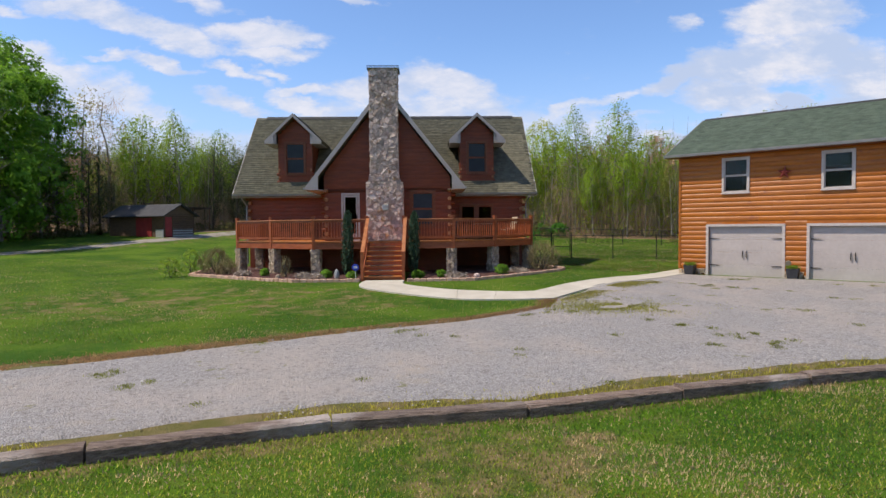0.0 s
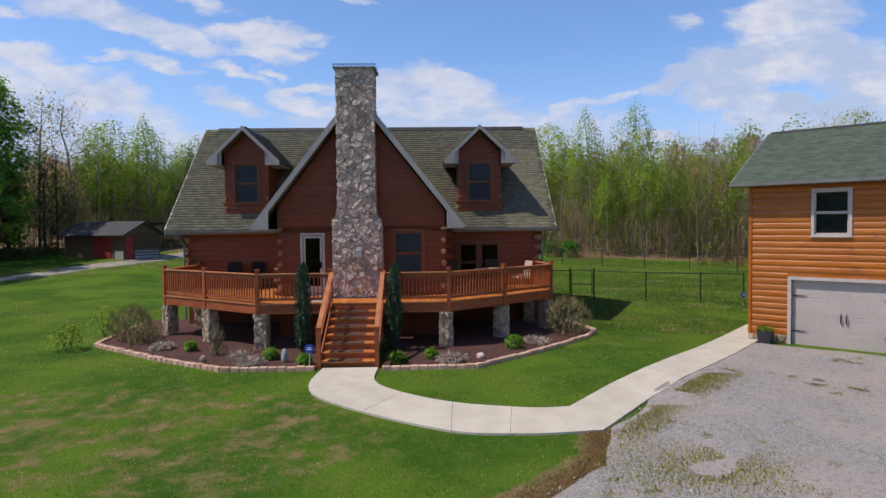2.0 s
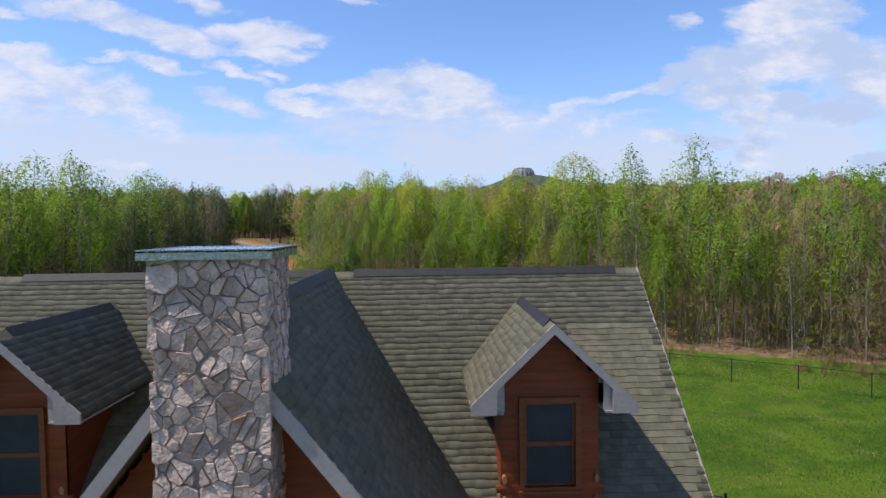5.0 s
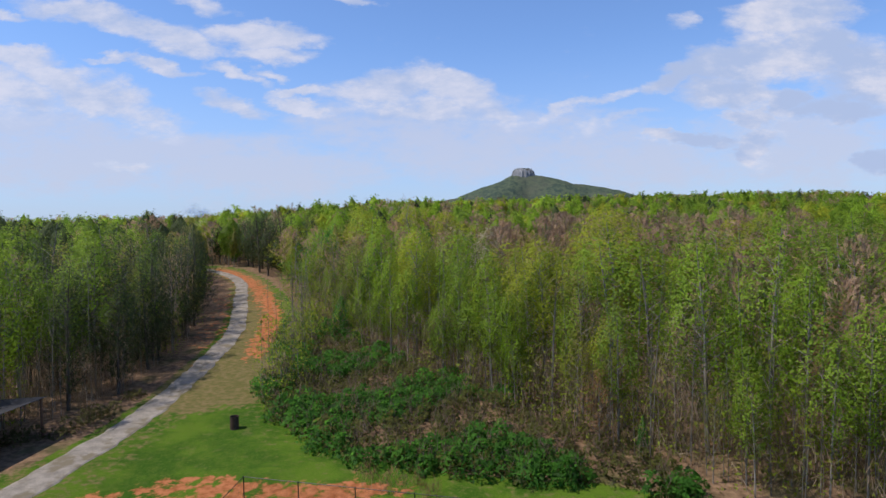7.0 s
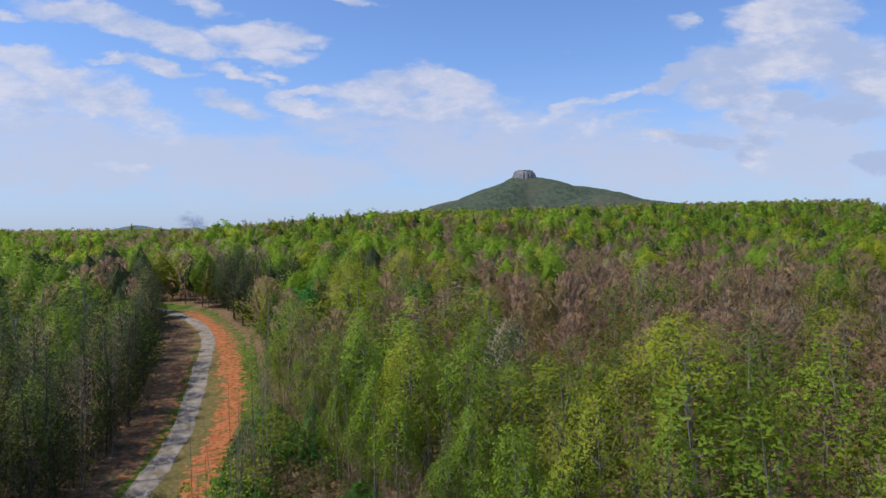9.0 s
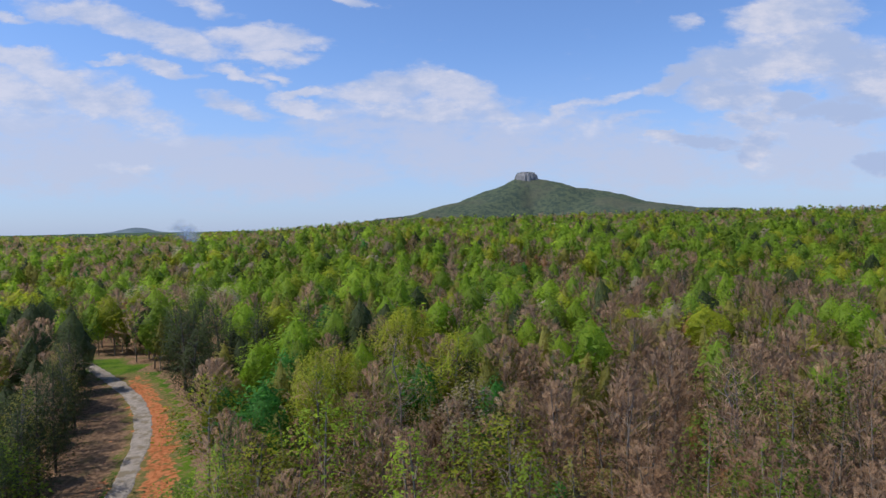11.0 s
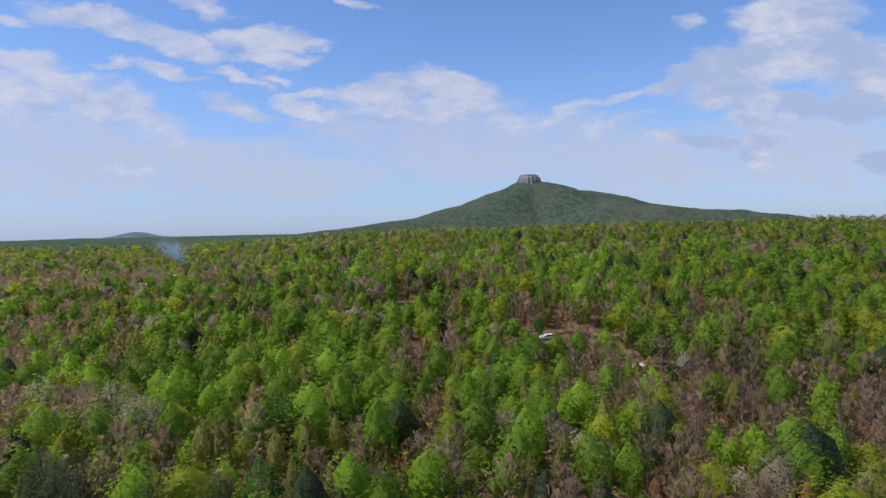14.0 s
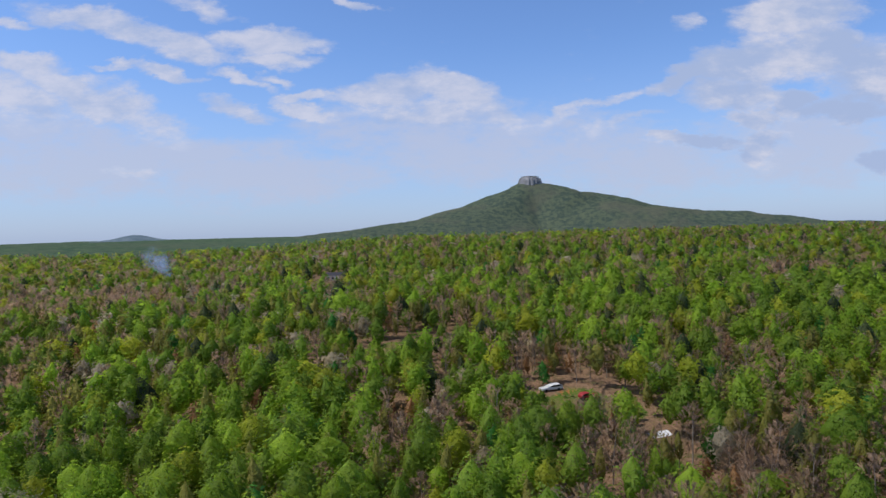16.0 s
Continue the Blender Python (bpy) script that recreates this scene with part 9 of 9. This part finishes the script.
# ---- grass and loose stone close to the camera ----
mat = leafy("grass_blades", None, 0.22, 0.5, soft=True)
rg = np.random.RandomState(8)


def blades(name, x, y, height, width, lush, label, colour=None, lift=-0.005, tone=1.0):
    n = len(x)
    a = rg.uniform(0, 2 * math.pi, n)
    h = height * rg.uniform(0.45, 1.25, n) * (0.7 + 0.5 * lush)
    lean = rg.uniform(0.1, 0.75, n)
    z = land(x, y)
    dx0, dy0 = np.cos(a), np.sin(a)
    b = rg.uniform(0, 2 * math.pi, n)
    w_ = width * rg.uniform(0.7, 1.3, n)
    base = np.c_[x, y, z + lift]
    side = np.c_[np.cos(b) * w_, np.sin(b) * w_, np.zeros(n)]
    tip = base + np.c_[dx0 * h * lean, dy0 * h * lean, h]
    V = np.stack([base - side, base + side, tip], 1).reshape(-1, 3)
    dryness = np.clip(0.5 + 0.6 * fuzz(x, y, 0.9, 3.0) + 0.35 * fuzz(x, y, 2.7, 6.0) + rg.uniform(-0.55, 0.55, n) - lush, 0, 1)[:, None]
    c = np.array((0.135, 0.265, 0.015)) * (1 - dryness) + np.array((0.34, 0.345, 0.055)) * dryness
    worn = step(0.18, 0.55, fuzz(x, y, 1.5, 7.0) + 0.45 * fuzz(x, y, 4.1, 2.0) - 0.55 * lush)
    straw = (rg.rand(n) < 0.10 + 0.16 * (dryness[:, 0] > 0.8) + 0.65 * worn)[:, None]
    c = np.where(straw, np.array((0.62, 0.46, 0.25)), c) * rg.uniform(0.75, 1.3, (n, 1))
    c = c * tone
    if colour:
        c = np.array(colour) * rg.uniform(0.6, 1.4, (n, 1))
    up = np.repeat(np.c_[0.25 * rg.normal(size=(n, 2)), np.ones(n)], 3, 0)
    ob = new(name, quads(name, V, np.arange(3 * n).reshape(n, 3), mat, np.repeat(c, 3, 0), outward=up))
    return tagged(ob, label, "grass", kind="stuff")


timber_y = lambda x: np.interp(x, [p[0] for p in TIMBERS], [p[1] for p in TIMBERS])
n = 260000
x, y = rg.uniform(-9, 14, n), rg.uniform(-20.2, -11.5, n)
k = (y < timber_y(x) - 0.10) & (np.abs(x - 1.8) < 0.80 * (y + 22.2) + 1.2)
x, y = x[k], y[k]
near_t = np.exp(-((timber_y(x) - y - 0.25) / 0.35) ** 2)
blades("foreground_grass", x, y, 0.055, 0.0075, 0.10 + 0.55 * near_t, "unevenly mown spring grass with straw-coloured patches", tone=1.3)
# strip of yellow grass between timbers and gravel
n = 30000
x = rg.uniform(-12, 16, n)
y = timber_y(x) + 0.12 + np.abs(rg.normal(0, 0.32, n))
k = fuzz(x, y, 1.1, 4.0) > -0.55
blades("verge_grass", x[k], y[k], 0.10, 0.008, -0.12 + 0 * x[k], "thin yellow grass along the timbers", (0.50, 0.45, 0.07), 0.0)
# lawn
n = 95000
x, y = rg.uniform(-24, 12, n), -10 + 26 * rg.rand(n) ** 1.35
drive_y = np.interp(x, [p[0] for p in DRIVE_TOP], [p[1] for p in DRIVE_TOP])
WALK = WALK_IN + WALK_OUT[::-1]
k = (y > drive_y - 0.25) & ~inside(WALK, x, y) & ~inside(bed_l, x, y) & ~inside(bed_r, x, y) & ~((x > -7) & (x < 6.4) & (y > 2.3)) & ((x < 8) | (y > -1.5 + (x - 8) * 1.05))
x, y = x[k], y[k]
rimd = gap_to(DRIVE_TOP, x, y)
blades("lawn_grass", x, y, 0.05, 0.010, 0.30 + 0.3 * fuzz(x, y, 0.35, 8.0) - 0.9 * np.exp(-(rimd / 0.5) ** 2), "mown green lawn with darker and yellower patches", tone=0.84)
# the lawn behind, towards the woods
n = 90000
x, y = rg.uniform(4, 34, n), 5 + 30 * rg.rand(n) ** 1.2
k = (y < east_edge(x) - 1.5) & ~inside(WALK, x, y) & ~inside(bed_r, x, y) & ~((x < 7.2) & (y < 12)) & ((x < 13) | (y > 5 + (x - 13) * 1.0))
x, y = x[k], y[k]
blades("back_lawn_grass", x, y, 0.085, 0.019, 0.25 + 0.45 * fuzz(x, y, 0.5, 8.0), "uneven green lawn between house and woods", tone=0.80)
# dead brown fringe where lawn meets gravel
n = 34000
along = smooth_line(DRIVE_TOP[1:], 400)
pick = rg.randint(0, 400, n)
x = np.array([p[0] for p in along])[pick] + rg.normal(0, 0.16, n) - 0.05
y = np.array([p[1] for p in along])[pick] + rg.normal(0, 0.22, n) + 0.12
k = fuzz(x, y, 0.8, 1.0) > -0.5
blades("dead_fringe", x[k], y[k], 0.045, 0.009, 0 * x[k], "brown dead grass along the edge of the gravel", (0.42, 0.25, 0.125), 0.0)
# weeds in the gravel
n = 2600
x, y = rg.uniform(-9, 18, n), rg.uniform(-14, 2, n)
k = inside(DRIVE, x, y) & (fuzz(x, y, 1.9, 2.0) + 0.8 * fuzz(x, y, 5.5, 5.0) > 0.72)
cx, cy = x[k], y[k]
pick = rg.randint(0, len(cx), 7000)
spread = rg.normal(0, 0.07, (7000, 2))
blades("gravel_weeds", cx[pick] + spread[:, 0], cy[pick] + spread[:, 1], 0.06, 0.008, 0.0 + 0 * pick, "scattered weeds growing through the gravel", (0.24, 0.27, 0.045), 0.02)
n = 8000
x, y = 6.6 + rg.normal(0, 0.95, n), -6.2 + rg.normal(0, 0.62, n)
k = fuzz(x, y, 2.6, 4.0) > -0.25
x, y = x[k], y[k]
blades("weed_patch", x, y, 0.08, 0.009, -0.1 + 0 * x, "patch of grass growing in the gravel by the walk", (0.40, 0.40, 0.07), 0.02)
# thin grass along the outer edge of the walk
n = 9000
f = rg.rand(n)
x, y = 5.45 + 4.1 * f + 0.74 * np.abs(rg.normal(0, 0.42, n)), -4.75 + 4.4 * f - 0.67 * np.abs(rg.normal(0, 0.42, n))
k = fuzz(x, y, 2.2, 6.0) > -0.35
blades("walk_margin_grass", x[k], y[k], 0.06, 0.009, 0 * x[k], "sparse yellow-green grass between walk and gravel", (0.42, 0.39, 0.10), 0.02)
# loose stones
n = 15000
x, y = rg.uniform(-10, 16, n), rg.uniform(-16.5, 2.5, n)
k = inside(DRIVE, x, y) | ((np.abs(y - timber_y(x) - 0.5) < 0.3) & (rg.rand(n) < 0.3))
x, y = x[k], y[k]
n = len(x)
sz_ = np.abs(rg.normal(0.010, 0.006, n)) + 0.006
octa = np.array([(1, 0, 0), (0, 1, 0), (-1, 0, 0), (0, -1, 0), (0, 0, 0.8), (0, 0, -0.6)], float)
tri = np.array([(0, 1, 4), (1, 2, 4), (2, 3, 4), (3, 0, 4)])
V = octa[None] * sz_[:, None, None] * rg.uniform(0.7, 1.35, (n, 6, 1)) + np.c_[x, y, land(x, y) + 0.027][:, None]
F = tri[None] + (np.arange(n) * 6)[:, None, None]
tagged(new("loose_stones", quads("loose_stones", V.reshape(-1, 3), F.reshape(-1, 3), M["gravel_stone"])), "loose grey stone chips on the drive", "gravel", kind="stuff")
